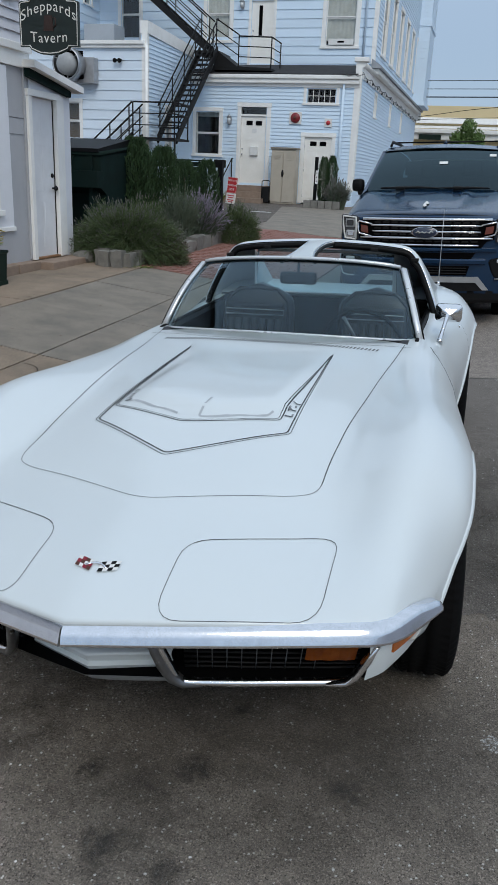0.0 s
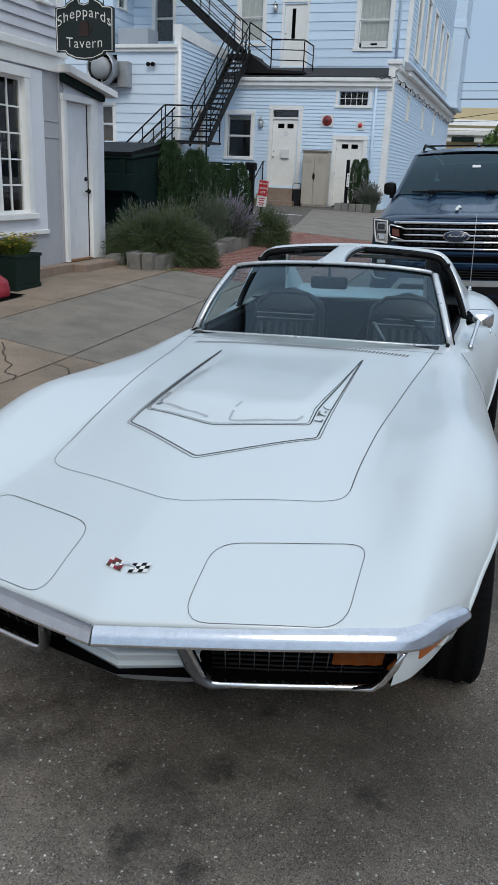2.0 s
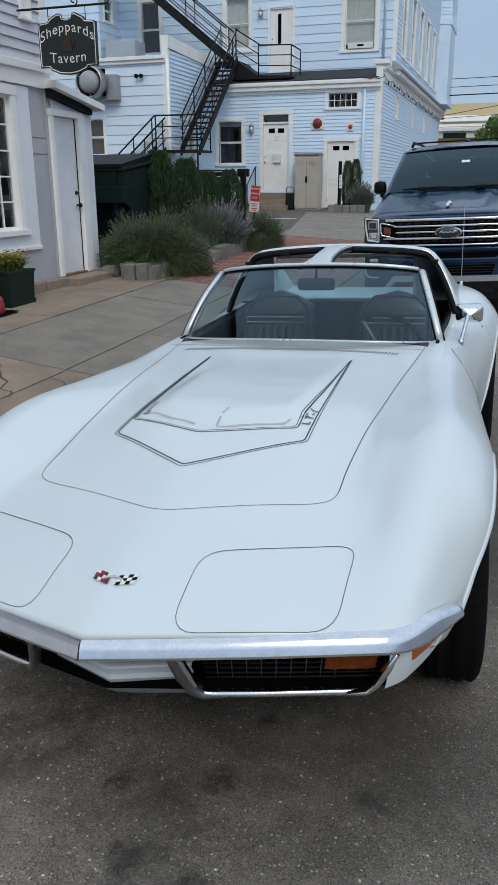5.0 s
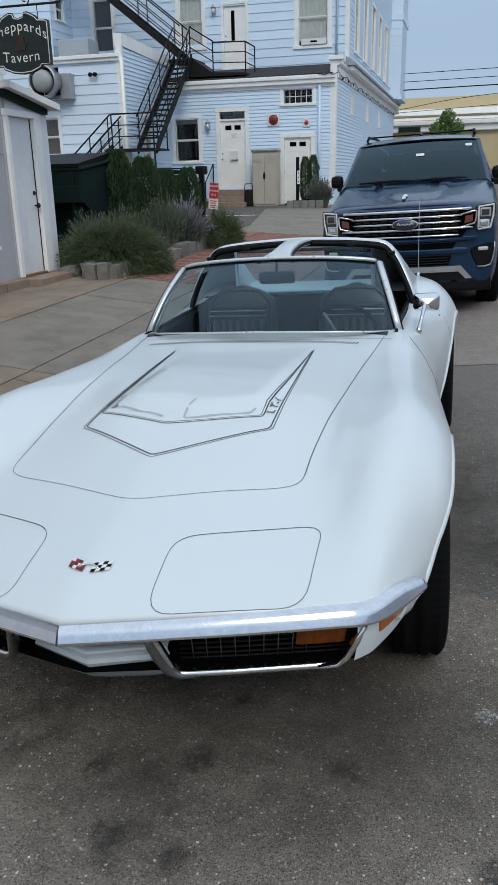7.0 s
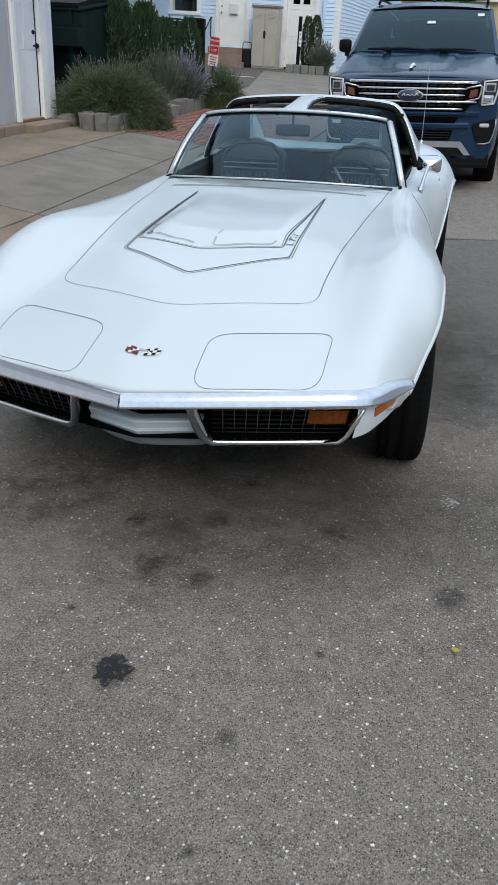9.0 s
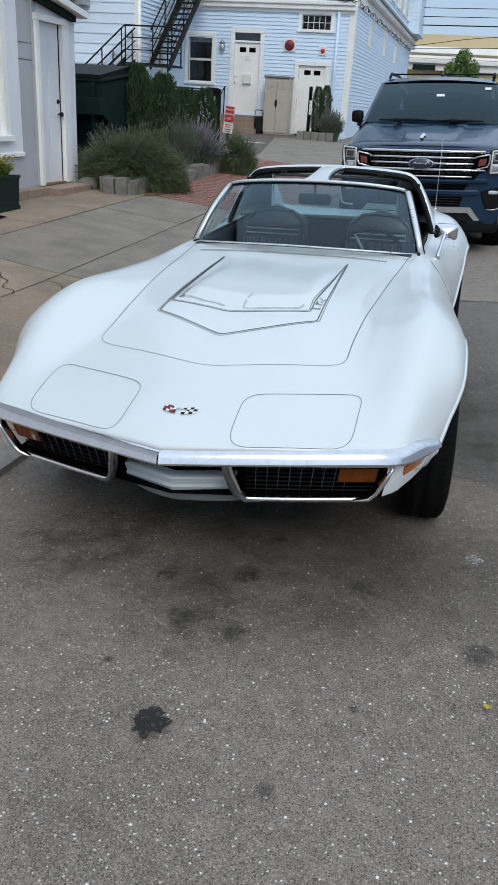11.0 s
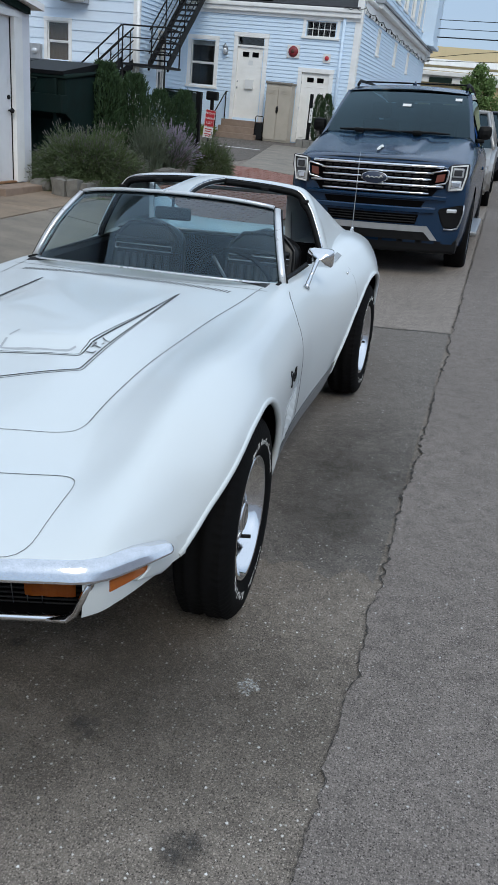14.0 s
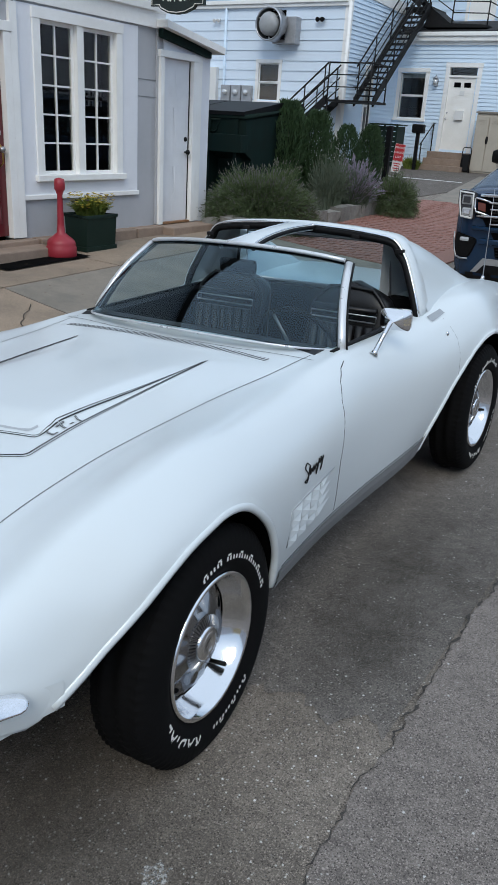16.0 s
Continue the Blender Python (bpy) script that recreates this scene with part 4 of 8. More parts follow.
# wheels
def build_wheel(parent, m, name):
    """A wheel with its outer face towards +x."""
    w = part(name, bmesh_tyre(), M["rubber"], parent, "black tyre with raised white letters on a steel rally wheel", True, at=m)
    bm = bmesh.new()
    spin(bm, [(.203, .060), (.214, .084), (.213, .098), (.206, .102), (.200, .098), (.192, .076), (.180, .048), (.166, .026)], "x", 64)
    part("trim_ring", bm, M["chrome"], w, "", True)
    # pressed centre with five broad raised spokes
    bm = bmesh.new()
    rings = []
    for r, base, deep in ((.050, .062, 0), (.082, .060, 0), (.090, .058, .012), (.105, .056, .030), (.125, .050, .036), (.142, .040, .028), (.156, .028, .010), (.168, .022, 0)):
        ring = []
        for k in range(100):
            a = 2 * math.pi * k / 100
            dip = smooth(-.35, .45, math.cos(5 * (a - .3)))
            ring.append(bm.verts.new((base - deep * dip, r * math.cos(a), r * math.sin(a))))
        rings.append(ring)
    for a, b in zip(rings, rings[1:]):
        for k in range(100):
            bm.faces.new((a[k], a[(k + 1) % 100], b[(k + 1) % 100], b[k]))
    part("rim", fixed(bm), M["rim"], w, "polished steel rim with five broad spokes", True)
    for k in range(5):
        a = 2 * math.pi * k / 5 + 0.3
        bm = bmesh.new()
        loop = []
        for i in range(14):
            t = 2 * math.pi * i / 14
            rad, tan = .147 + .008 * math.cos(t), .024 * math.sin(t)
            loop.append((.026, rad * math.cos(a) - tan * math.sin(a), rad * math.sin(a) + tan * math.cos(a)))
        f = bm.faces.new([bm.verts.new(p) for p in loop])
        bmesh.ops.inset_region(bm, faces=[f], thickness=0.003, depth=-0.006)
        part("rim_slot", bm, M["dark"], w)
    bm = bmesh.new()
    spin(bm, [(.052, .058), (.050, .074), (.044, .080), (.040, .078), (.036, .082), (.022, .084), (.020, .081), (.0, .081)], "x", 36)
    part("centre_cap", bm, M["chrome"], w, "polished chrome centre cap", True)
    bm = bmesh.new()
    rings = []
    for k in range(184):
        a, up = 2 * math.pi * k / 184, .005 if k % 4 < 2 else .0
        rings.append([bm.verts.new((x + up * (.052 < r < .082), r * math.cos(a), r * math.sin(a))) for r, x in ((.050, .064), (.054, .070), (.080, .062), (.084, .052))])
    for a, b in zip(rings, rings[1:] + rings[:1]):
        for q in range(3):
            bm.faces.new((a[q], b[q], b[q + 1], a[q + 1]))
    part("cap_ring", fixed(bm), M["rim"], w)
    part("valve", tube([(.030, .085, -.125), (.085, .088, -.12)], 0.007, 6), M["black"], w)

    def arc(mid, rad):
        def place(x, y):
            a = mid - x / rad
            return Vector((.1095 - max(0, y - .03) * 0.18, (rad + y) * math.cos(a), (rad + y) * math.sin(a)))
        return place
    lettering("tyre_word", "RADIAL", 0.056, arc(radians(226), .250), M["letter"], w, "raised white lettering", 1.2, bold=.0012)
    for mid, count in ((radians(288), 6), (radians(48), 9), (radians(98), 3)):
        bm = bmesh.new()
        for k in range(count):
            x = (k - (count - 1) / 2) * .034
            for dx in (-.008, .008):
                place = arc(mid, .252)
                bm.faces.new([bm.verts.new(place(x + dx + ex, ey)) for ex, ey in ((-.0042, .0), (.0042, .0), (.0042, .040), (-.0042, .040))])
            bm.faces.new([bm.verts.new(arc(mid, .252)(x + ex, ey)) for ex, ey in ((-.008, .028 if k % 2 else .014), (.008, .028 if k % 2 else .014), (.008, .034 if k % 2 else .020), (-.008, .034 if k % 2 else .020))])
        part("tyre_maker_mark", bm, M["letter"], w, "raised white bars of lettering")
    return w


def bmesh_tyre():
    bm = bmesh.new()
    R = .342
    half = [(.200, .080), (.215, .094), (.245, .108), (.285, .110), (.315, .103), (.332, .092), (R, .080)]
    tread = []
    for x in (.078, .052, .048, .020, .016, -.016, -.020, -.048, -.052, -.078):
        tread.append((R + .001 if abs(x) not in (.052, .016) else R - .007, x))
    prof = half + tread + [(r, -x) for r, x in half[::-1]]
    rings = []
    for k in range(216):
        a, cut = 2 * math.pi * k / 216, k % 3 == 0
        ring = []
        for r, x in prof:
            if cut and r > .325:
                r -= .007 if abs(x) > .06 else .002
            ring.append(bm.verts.new((x if x > 0 else x * .7, r * math.cos(a), r * math.sin(a))))
        rings.append(ring)
    for a, b in zip(rings, rings[1:] + rings[:1]):
        for q in range(len(prof) - 1):
            bm.faces.new((a[q], b[q], b[q + 1], a[q + 1]))
    return fixed(bm)


first = build_wheel(car, pose(.764, -.004, .322, 0, 0, 3.5) @ Matrix.Scale(.975, 4), "front_wheel")
for name, m in (("front_wheel", pose(-.757, 0, .322, 40, 0, 187)), ("rear_wheel", pose(.752, 2.482, .350, 35, 0, 0)), ("rear_wheel", pose(-.752, 2.482, .350, 10, 0, 180))):
    twin = copy_thing(first, m)
    twin.name = name

# screen, header, roof bars
BASE = [(-.608, 1.18, .868), (-.50, 1.03, .892), (-.30, .955, .905), (0, .925, .912), (.30, .955, .905), (.50, 1.03, .892), (.608, 1.18, .868)]
HEAD = [(-.490, 1.447, 1.160), (-.42, 1.417, 1.173), (-.25, 1.397, 1.187), (0, 1.387, 1.193), (.25, 1.397, 1.187), (.42, 1.417, 1.173), (.490, 1.447, 1.160)]


def along(pts, n):
    pts = [(i / (len(pts) - 1), np.array(p, float)) for i, p in enumerate(pts)]
    return [Vector(hermite(pts, k / n)) for k in range(n + 1)]


lo, hi = along(BASE, 24), along(HEAD, 24)
bm = bmesh.new()
rr = []
for j in range(9):
    t = j / 8
    rr.append([bm.verts.new(a.lerp(b, t) + Vector((0, -0.025 * math.sin(math.pi * t), 0.02 * math.sin(math.pi * t)))) for a, b in zip(lo, hi)])
for j in range(8):
    for i in range(24):
        bm.faces.new((rr[j][i], rr[j][i + 1], rr[j + 1][i + 1], rr[j + 1][i])).smooth = True
screen = part("windscreen", bm, M["car_glass"], car, "clear raked windscreen")
screen.visible_shadow = False
part("windscreen_trim", tube([p + Vector((0, -.002, .002)) for p in lo], 0.0045, 6), M["bright"], screen)
part("windscreen_header", tube([p + Vector((0, .016, .000)) for p in hi], 0.013, 8, squash=0.9), M["black"], screen)
part("header_trim", tube([p + Vector((0, -.002, .010)) for p in hi], 0.009, 8), M["bright"], screen)
for s in (1, -1):
    a, b = (lo[-1], hi[-1]) if s > 0 else (lo[0], hi[0])
    pts = [a.lerp(b, t / 6) + Vector((0, -0.025 * math.sin(math.pi * t / 6), 0.02 * math.sin(math.pi * t / 6))) for t in range(7)]
    part("pillar", tube([p + Vector((s * .004, .020, 0)) for p in pts], 0.014, 8), M["black"], car, "black windscreen pillar")
    part("pillar_trim", tube([p + Vector((s * .016, .004, 0)) for p in pts], 0.0165, 10, squash=.7), M["bright"], car, "broad bright metal pillar trim")
    part("pillar_bead", tube([p + Vector((s * .033, .012, 0)) for p in pts], 0.005, 6), M["black"], car)


def hoop(y, grow=0.0, drop=0.0):
    """The roof hoop from side to side."""
    half = [(.665 + grow, .895), (.640 + grow, .968), (.605 + grow, 1.05), (.565 + grow, 1.13), (.530 + grow, 1.185 + grow), (.490, 1.220 + grow), (.43, 1.238 + grow), (.25, 1.254 + grow)]
    pts = [(-x, z) for x, z in half] + [(0, 1.262 + grow)] + half[::-1]
    return [Vector((x, y - 0.05 * (1 - smooth(.9, 1.2, z)), z - drop)) for x, z in pts]


def skin_between(rows, name, material, parent, label="", thick=0.0):
    bm = bmesh.new()
    vs = [[bm.verts.new(p) for p in r] for r in rows]
    for a, b in zip(vs, vs[1:]):
        for i in range(len(a) - 1):
            bm.faces.new((a[i], a[i + 1], b[i + 1], b[i])).smooth = True
    fixed(bm)
    if thick:
        bmesh.ops.solidify(bm, geom=bm.faces[:], thickness=thick)
    return part(name, bm, material, parent, label, True)


def fine(pts, n=36):
    return along([tuple(p) for p in pts], n)


rows = [fine(hoop(1.975, -.006, .006)), fine(hoop(1.985)), fine(hoop(2.03, .002)), fine(hoop(2.09, -.002)), fine(hoop(2.15, -.012, .012))]
roof = skin_between(rows, "roof_hoop", M["car_white"], car, "white roof hoop behind the seats", 0.012)
part("weatherstrip", tube(fine(hoop(1.968, -.02, .010)), 0.016, 8), M["black"], roof, "black rubber weatherstrip")
part("hoop_trim", tube(fine(hoop(1.962, -.006, .002)), 0.006, 6), M["chrome"], roof, "thin chrome trim")
for x in (-.30, .30, -.52, .52):
    z = 1.232 if abs(x) < .4 else 1.185
    part("roof_latch", B(x - .02, x + .02, 1.945, 1.972, z - .026, z - .008, bevel=0.004), M["iron"], roof)
# centre bar between the two roof openings
bm = bmesh.new()
rr = []
for k in range(9):
    t = k / 8
    y, z = 1.395 + .60 * t, 1.200 + .014 * math.sin(math.pi * t) + .058 * t
    w = .050 + .035 * abs(2 * t - 1) ** 3
    rr.append([(-w, y, z - .03), (-w, y, z - .006), (-w * .7, y, z), (0, y, z + .003), (w * .7, y, z), (w, y, z - .006), (w, y, z - .03)])
skin_between([[Vector(p) for p in r] for r in rr], "roof_bar", M["car_white"], car, "white bar down the middle of the open roof")
for s in (1, -1):
    part("roof_bar_trim", tube([(s * abs(r[6][0]), r[6][1], r[6][2] + .014) for r in rr], 0.010, 6), M["black"], car)
    part("roof_bar_bead", tube([(s * (abs(r[6][0]) - .004), r[6][1], r[6][2] + .027) for r in rr], 0.004, 6), M["chrome"], car)
# sail panels sloping to the tail
for s in (1, -1):
    def sail(k, s=s):
        t = k / 10
        y = 2.05 + .93 * t
        top = 1.226 - .300 * t ** 1.15
        base_z = .900 + .012 * t
        h = top - base_z
        xi = .40 + .12 * t
        shape = ((xi, base_z - .01), (xi, top - .04 * (1 - t)), (xi + .02, top - .002), (.46 + .07 * t, top), (.50 + .05 * t, top - .03 * h), (.535 + .03 * t, top - .13 * h), (.57 + .02 * t, top - .31 * h), (.61 + .01 * t, top - .58 * h), (.643, top - .85 * h), (.675 + .01 * t, base_z - .006))
        return [Vector((s * x, y - .05 * (1 - t) * (i > 6), z)) for i, (x, z) in enumerate(shape)]
    skin_between([sail(k) for k in range(11)], "sail_panel", M["car_white"], car, "white flying buttress behind the roof")
bm = bmesh.new()
q = [(-.42, 2.15, .94), (.42, 2.15, .94), (.40, 2.13, 1.19), (-.40, 2.13, 1.19)]
bm.faces.new([bm.verts.new(p) for p in q])
rear_glass = part("rear_window", bm, M["car_glass"], car, "upright rear window")
rear_glass.visible_shadow = False
part("rear_window_frame", tube(q, 0.012, 6, True), M["steel"], rear_glass)

# cockpit
bm = bmesh.new()
box(bm, -.60, .60, 1.0, 2.2, .28, .34)
box(bm, -.62, .62, 2.10, 2.2, .30, .93)
box(bm, -.60, .60, 0.95, 1.06, .30, .86)
part("cockpit_tub", bm, M["carpet"], car, "black carpeted cockpit")
for s in (1, -1):
    bm = bmesh.new()
    top = [[Vector((s * .60, 1.06 + 1.05 * k / 12, .868 + .03 * k / 12)), Vector((s * .585, 1.06 + 1.05 * k / 12, .85 + .03 * k / 12)), Vector((s * .58, 1.06 + 1.05 * k / 12, .36))] for k in range(13)]
    vs = [[bm.verts.new(p) for p in r] for r in top]
    for a, b in zip(vs, vs[1:]):
        for i in range(2):
            bm.faces.new((a[i], a[i + 1], b[i + 1], b[i]))
    part("door_lining", fixed(bm), M["vinyl"], car, "black vinyl door lining")
    part("door_sill_rubber", tube([(s * .612, 1.12 + .95 * k / 10, .872 + .028 * k / 10) for k in range(11)], 0.010, 6), M["black"], car)
    # seats
    seat = part("seat", B(-.23, .23, 1.42, 1.90, .34, .47, bevel=0.05), M["vinyl"], car, "black vinyl bucket seat with pleated back", at=pose(s * .33, 0, 0))
    # high back with rounded shoulders, a padded rim, a plain head panel and pleats below a bright bar
    def edge(t):
        return .225 - .022 * smooth(.2, .8, t) - .20 * max(0, (t - .80) / .20) ** 2.6

    def lean(t):
        return 1.80 + .14 * t

    rows = []
    for k in range(25):
        t = k / 24
        w, deep = max(.012, edge(t)), .062 - .022 * smooth(.85, 1, t)
        ring = []
        for i in range(28):
            c, d = math.cos(2 * math.pi * i / 28), math.sin(2 * math.pi * i / 28)
            ring.append((w * math.copysign(abs(c) ** .55, c), lean(t) + deep * math.copysign(abs(d) ** .7, d), .42 + .595 * t))
        rows.append(ring)
    bm = bmesh.new()
    vs = [[bm.verts.new(p) for p in r] for r in rows]
    for a, b in zip(vs, vs[1:]):
        for i in range(28):
            bm.faces.new((a[i], a[(i + 1) % 28], b[(i + 1) % 28], b[i])).smooth = True
    bm.faces.new(vs[-1])
    part("backrest", fixed(bm), M["vinyl"], seat)
    ts = [.05 + .85 * k / 16 for k in range(17)]
    rim = [(-(edge(t) - .022), lean(t) - .052, .42 + .595 * t) for t in ts] + [(x, lean(.955) - .045, .42 + .595 * z) for x, z in ((-.11, .955), (0, .965), (.11, .955))] + [(edge(t) - .022, lean(t) - .052, .42 + .595 * t) for t in ts[::-1]]
    part("seat_piping", tube(rim, .010, 8), M["vinyl"], seat)
    for i in range(7):
        x = -.138 + .046 * i
        part("pleat", tube([(x, 1.755, .50), (x, 1.780, .68), (x, 1.803, .835)], 0.0215, 8), M["vinyl"], seat)
    part("seat_trim", tube([(-.165, 1.806, .856), (.165, 1.806, .856), (.165, 1.812, .884), (-.165, 1.812, .884)], 0.0035, 6, True), M["steel"], seat, "thin bright bar")
    part("head_fold", tube([(-.16, 1.826, .905), (0, 1.822, .902), (.16, 1.826, .905)], 0.014, 8), M["vinyl"], seat)
# dash, wheel, mirror
bm = bmesh.new()
prof = [(1.02, .70), (1.00, .86), (1.08, .885), (1.20, .87), (1.26, .83), (1.25, .72), (1.15, .62)]
prism(bm, prof, "x", -.58, .58)
part("dashboard", fixed(bm), M["vinyl"], car, "black padded dashboard")
part("console", B(-.09, .09, 1.15, 1.95, .32, .52, bevel=0.02), M["vinyl"], car)
wheel = part("steering_wheel", tube([(.19 * math.cos(a), .19 * math.sin(a), 0) for a in [2 * math.pi * k / 36 for k in range(36)]], 0.011, 8, True), M["black"], car, "thin-rimmed black steering wheel", at=pose(.34, 1.36, .80, -68, 0, 0))
for a in (0, 2 * math.pi / 3, 4 * math.pi / 3):
    part("spoke", tube([(0, 0, -.03), (.18 * math.cos(a), .18 * math.sin(a), 0)], 0.008, 6, squash=0.4), M["steel"], wheel)
part("horn_button", B(-.03, .03, -.03, .03, -.045, -.01, bevel=0.01), M["black"], wheel)
part("column", tube([(.34, 1.36, .80), (.34, 1.12, .71)], 0.025, 8), M["black"], car)
inside = part("inside_mirror", B(-.092, .092, 1.40, 1.425, 1.075, 1.135, bevel=0.016), M["black"], car, "black inside mirror", at=pose(0, 0, 0))
part("mirror_stem", tube([(0, 1.41, 1.13), (0, 1.42, 1.195)], 0.007, 6), M["black"], inside)
# door mirror on its stalk
foot = on_side(1.306, .843, 1)
ball = Vector((.728, 1.385, .957))
mirror = part("door_mirror", tube([foot, foot.lerp(ball, .12), foot.lerp(ball, .5), ball, ball + Vector((0, .03, .01))], [.019, .010, .0085, .010, .012], 10), M["chrome"], car, "chrome door mirror on a slanting stalk")
bm = bmesh.new()
rim = rounded([(-.060, 0, -.046), (.064, 0, -.040), (.058, 0, .044), (-.066, 0, .036)], .022, True, 4)
rim = dense(rim, True, .008)
front_ring = [bm.verts.new(p) for p in rim]
mid_ring = [bm.verts.new(Vector((p.x * .62, -.026, p.z * .62 - .004))) for p in rim]
back_ring = [bm.verts.new(p + Vector((0, .022, 0))) for p in rim]
tip = bm.verts.new((0, -.042, -.006))
for k in range(len(rim)):
    m = (k + 1) % len(rim)
    bm.faces.new((mid_ring[k], mid_ring[m], tip))
    bm.faces.new((front_ring[k], front_ring[m], mid_ring[m], mid_ring[k]))
    bm.faces.new((back_ring[k], back_ring[m], front_ring[m], front_ring[k]))
bm.faces.new(back_ring)
part("mirror_head", fixed(bm), M["chrome"], mirror, "faceted chrome mirror shell", at=pose(.735, 1.43, .968, 0, 4, 8))
# door gaps, handle, lock, script, vents
for s in (1, -1):
    def seam(pts, name="door_gap", r=0.0028, s=s):
        pts = dense([(0, *p) for p in pts], step=0.03)
        return part(name, tube([on_side(p.y, p.z, s, -r * .45) for p in pts], r, 5), M["seam"], car)
    seam([(1.09, .858), (1.03, .846), (.96, .818), (.90, .768), (.855, .68), (.825, .58), (.822, .5), (.835, .385)])
    seam([(2.03, .88), (2.04, .80), (2.01, .64), (1.93, .50), (1.87, .44)], r=0.0016)
    seam([(.40, .372), (.85, .376), (1.30, .380), (1.80, .386)], "sill_gap")
    q = on_side(1.977, .822, s, 0.002)
    bm = bmesh.new()
    spin(bm, [(.012, 0), (.012, .004), (.0, .006)], "x", 14)
    part("door_lock", bm, M["chrome"], car, at=Matrix.Translation(q) @ Matrix.Diagonal((s, 1, 1, 1)))
    bm = bmesh.new()
    cor = [on_top(s * x, y, 0.004) for x, y in ((.682, 1.945), (.716, 1.935), (.722, 2.075), (.694, 2.085))]
    bm.faces.new([bm.verts.new(p) for p in cor])
    bmesh.ops.solidify(bm, geom=bm.faces[:], thickness=0.006)
    part("door_handle", fixed(bm), M["clear_lens"], car, "flush bright door release")
    # rocker panel
    bm = bmesh.new()
    rr = [[bm.verts.new(on_side(.38 + 1.46 * k / 14, .368 + .014 * k / 14, s, .004)), bm.verts.new(on_side(.38 + 1.46 * k / 14, .345, s, .006)), bm.verts.new(on_side(.38 + 1.46 * k / 14, .322, s, .004) + Vector((-s * .008, 0, -.022)))] for k in range(15)]
    for a, b in zip(rr, rr[1:]):
        for i in range(2):
            bm.faces.new((a[i], a[i + 1], b[i + 1], b[i]))
    part("rocker", bm, M["grey_plastic"], car, "dull grey ribbed rocker panel")
    # egg-crate vent behind the front wheel
    # grey edge line paints the shading round the white cells
    vent = part("fender_vent", tube([on_side(y, z, s, 0.001) for y, z in ((.402, .440), (.400, .566), (.50, .572), (.62, .574), (.765, .577))], [.002, .002, .003, .003, .0015], 5), M["crate"], car, "white egg-crate vent panel behind the front wheel")
    def at(u, v, d):
        y = .406 + .225 * u + .010 * v
        z = .428 + .012 * u + .138 * v
        return on_side(y, z, s, d)
    for i in range(3):
        for j in range(4):
            u0, u1, v0, v1 = i / 3 + .01, (i + 1) / 3 - .01, j / 4 + .02, (j + 1) / 4 - .02
            bm = bmesh.new()
            vs = [bm.verts.new(at(u, v, d)) for u, v, d in ((u0, v0, .002), (u1, v0, .000), (u1, v1, .000), (u0, v1, .000), (u0 + .20, v0 + .07, .009))]
            for a, b in ((0, 1), (1, 2), (2, 3), (3, 0)):
                bm.faces.new((vs[a], vs[b], vs[4]))
            part("vent_cell", fixed(bm), M["car_white"], vent)
    for j in range(4):
        v0, v1 = j / 4 + .02, (j + 1) / 4 - .02
        bm = bmesh.new()
        vs = [bm.verts.new(at(u, v, d)) for u, v, d in ((1.01, v0, .002), (1.01, v1, .0), (1.55 - .05 * j, v0 + .17, .0), (1.06, v0 + .06, .008))]
        for a, b in ((0, 1), (1, 2), (2, 0)):
            bm.faces.new((vs[a], vs[b], vs[3]))
        part("vent_finger", fixed(bm), M["car_white"], vent)
    # flowing script badge drawn as one pen stroke
    stroke = [(.030, .048), (.018, .056), (.006, .048), (.016, .034), (.024, .020), (.012, .006), (.0, .014), (.020, .016), (.036, .044), (.034, .018), (.046, .030), (.050, .018), (.060, .032), (.062, .018), (.076, .030), (.078, .016), (.072, .000), (.090, .026), (.096, .034), (.098, .020), (.110, .034), (.110, .010), (.100, .000), (.124, .030)]
    pen = along([(0, u, v) for u, v in stroke], 96)
    pts = [on_side(.490 + p.y * 1.30, .612 + p.z * 1.15 + .12 * p.y, s, 0.003) for p in pen]
    part("script_badge", tube(pts, 0.0021, 5), M["black"], car, "dark chrome flowing script badge")
# aerial, tail lamps, bumperettes
aerial = part("aerial", tube([(.608, 3.07, .935), (.608, 3.075, 1.42)], [.003, .0015], 5), M["steel"], car, "thin steel whip aerial")
part("aerial_base", tube([(.608, 3.07, .925), (.608, 3.07, .95)], [.014, .008], 10), M["chrome"], aerial)
for s in (1, -1):
    for x in (.36, .56):
        bm = bmesh.new()
        spin(bm, [(.055, 0), (.055, .012), (.03, .02), (.0, .02)], "y", 20)
        part("tail_lamp", bm, M["red_lens"], car, "round red tail lamp", at=pose(s * x, 3.625, .70))
    part("rear_bumper", tube([(s * .30, 3.68, .58), (s * .65, 3.64, .58), (s * .735, 3.50, .60), (s * .765, 3.36, .605)], [.03, .03, .024, .010], 8), M["chrome"], car)
    part("rear_side_marker", B(-.005, .005, -.05, .05, -.015, .015, bevel=0.003), M["red_lens"], car, at=Matrix.Translation(on_side(3.42, .66, s, .001)))

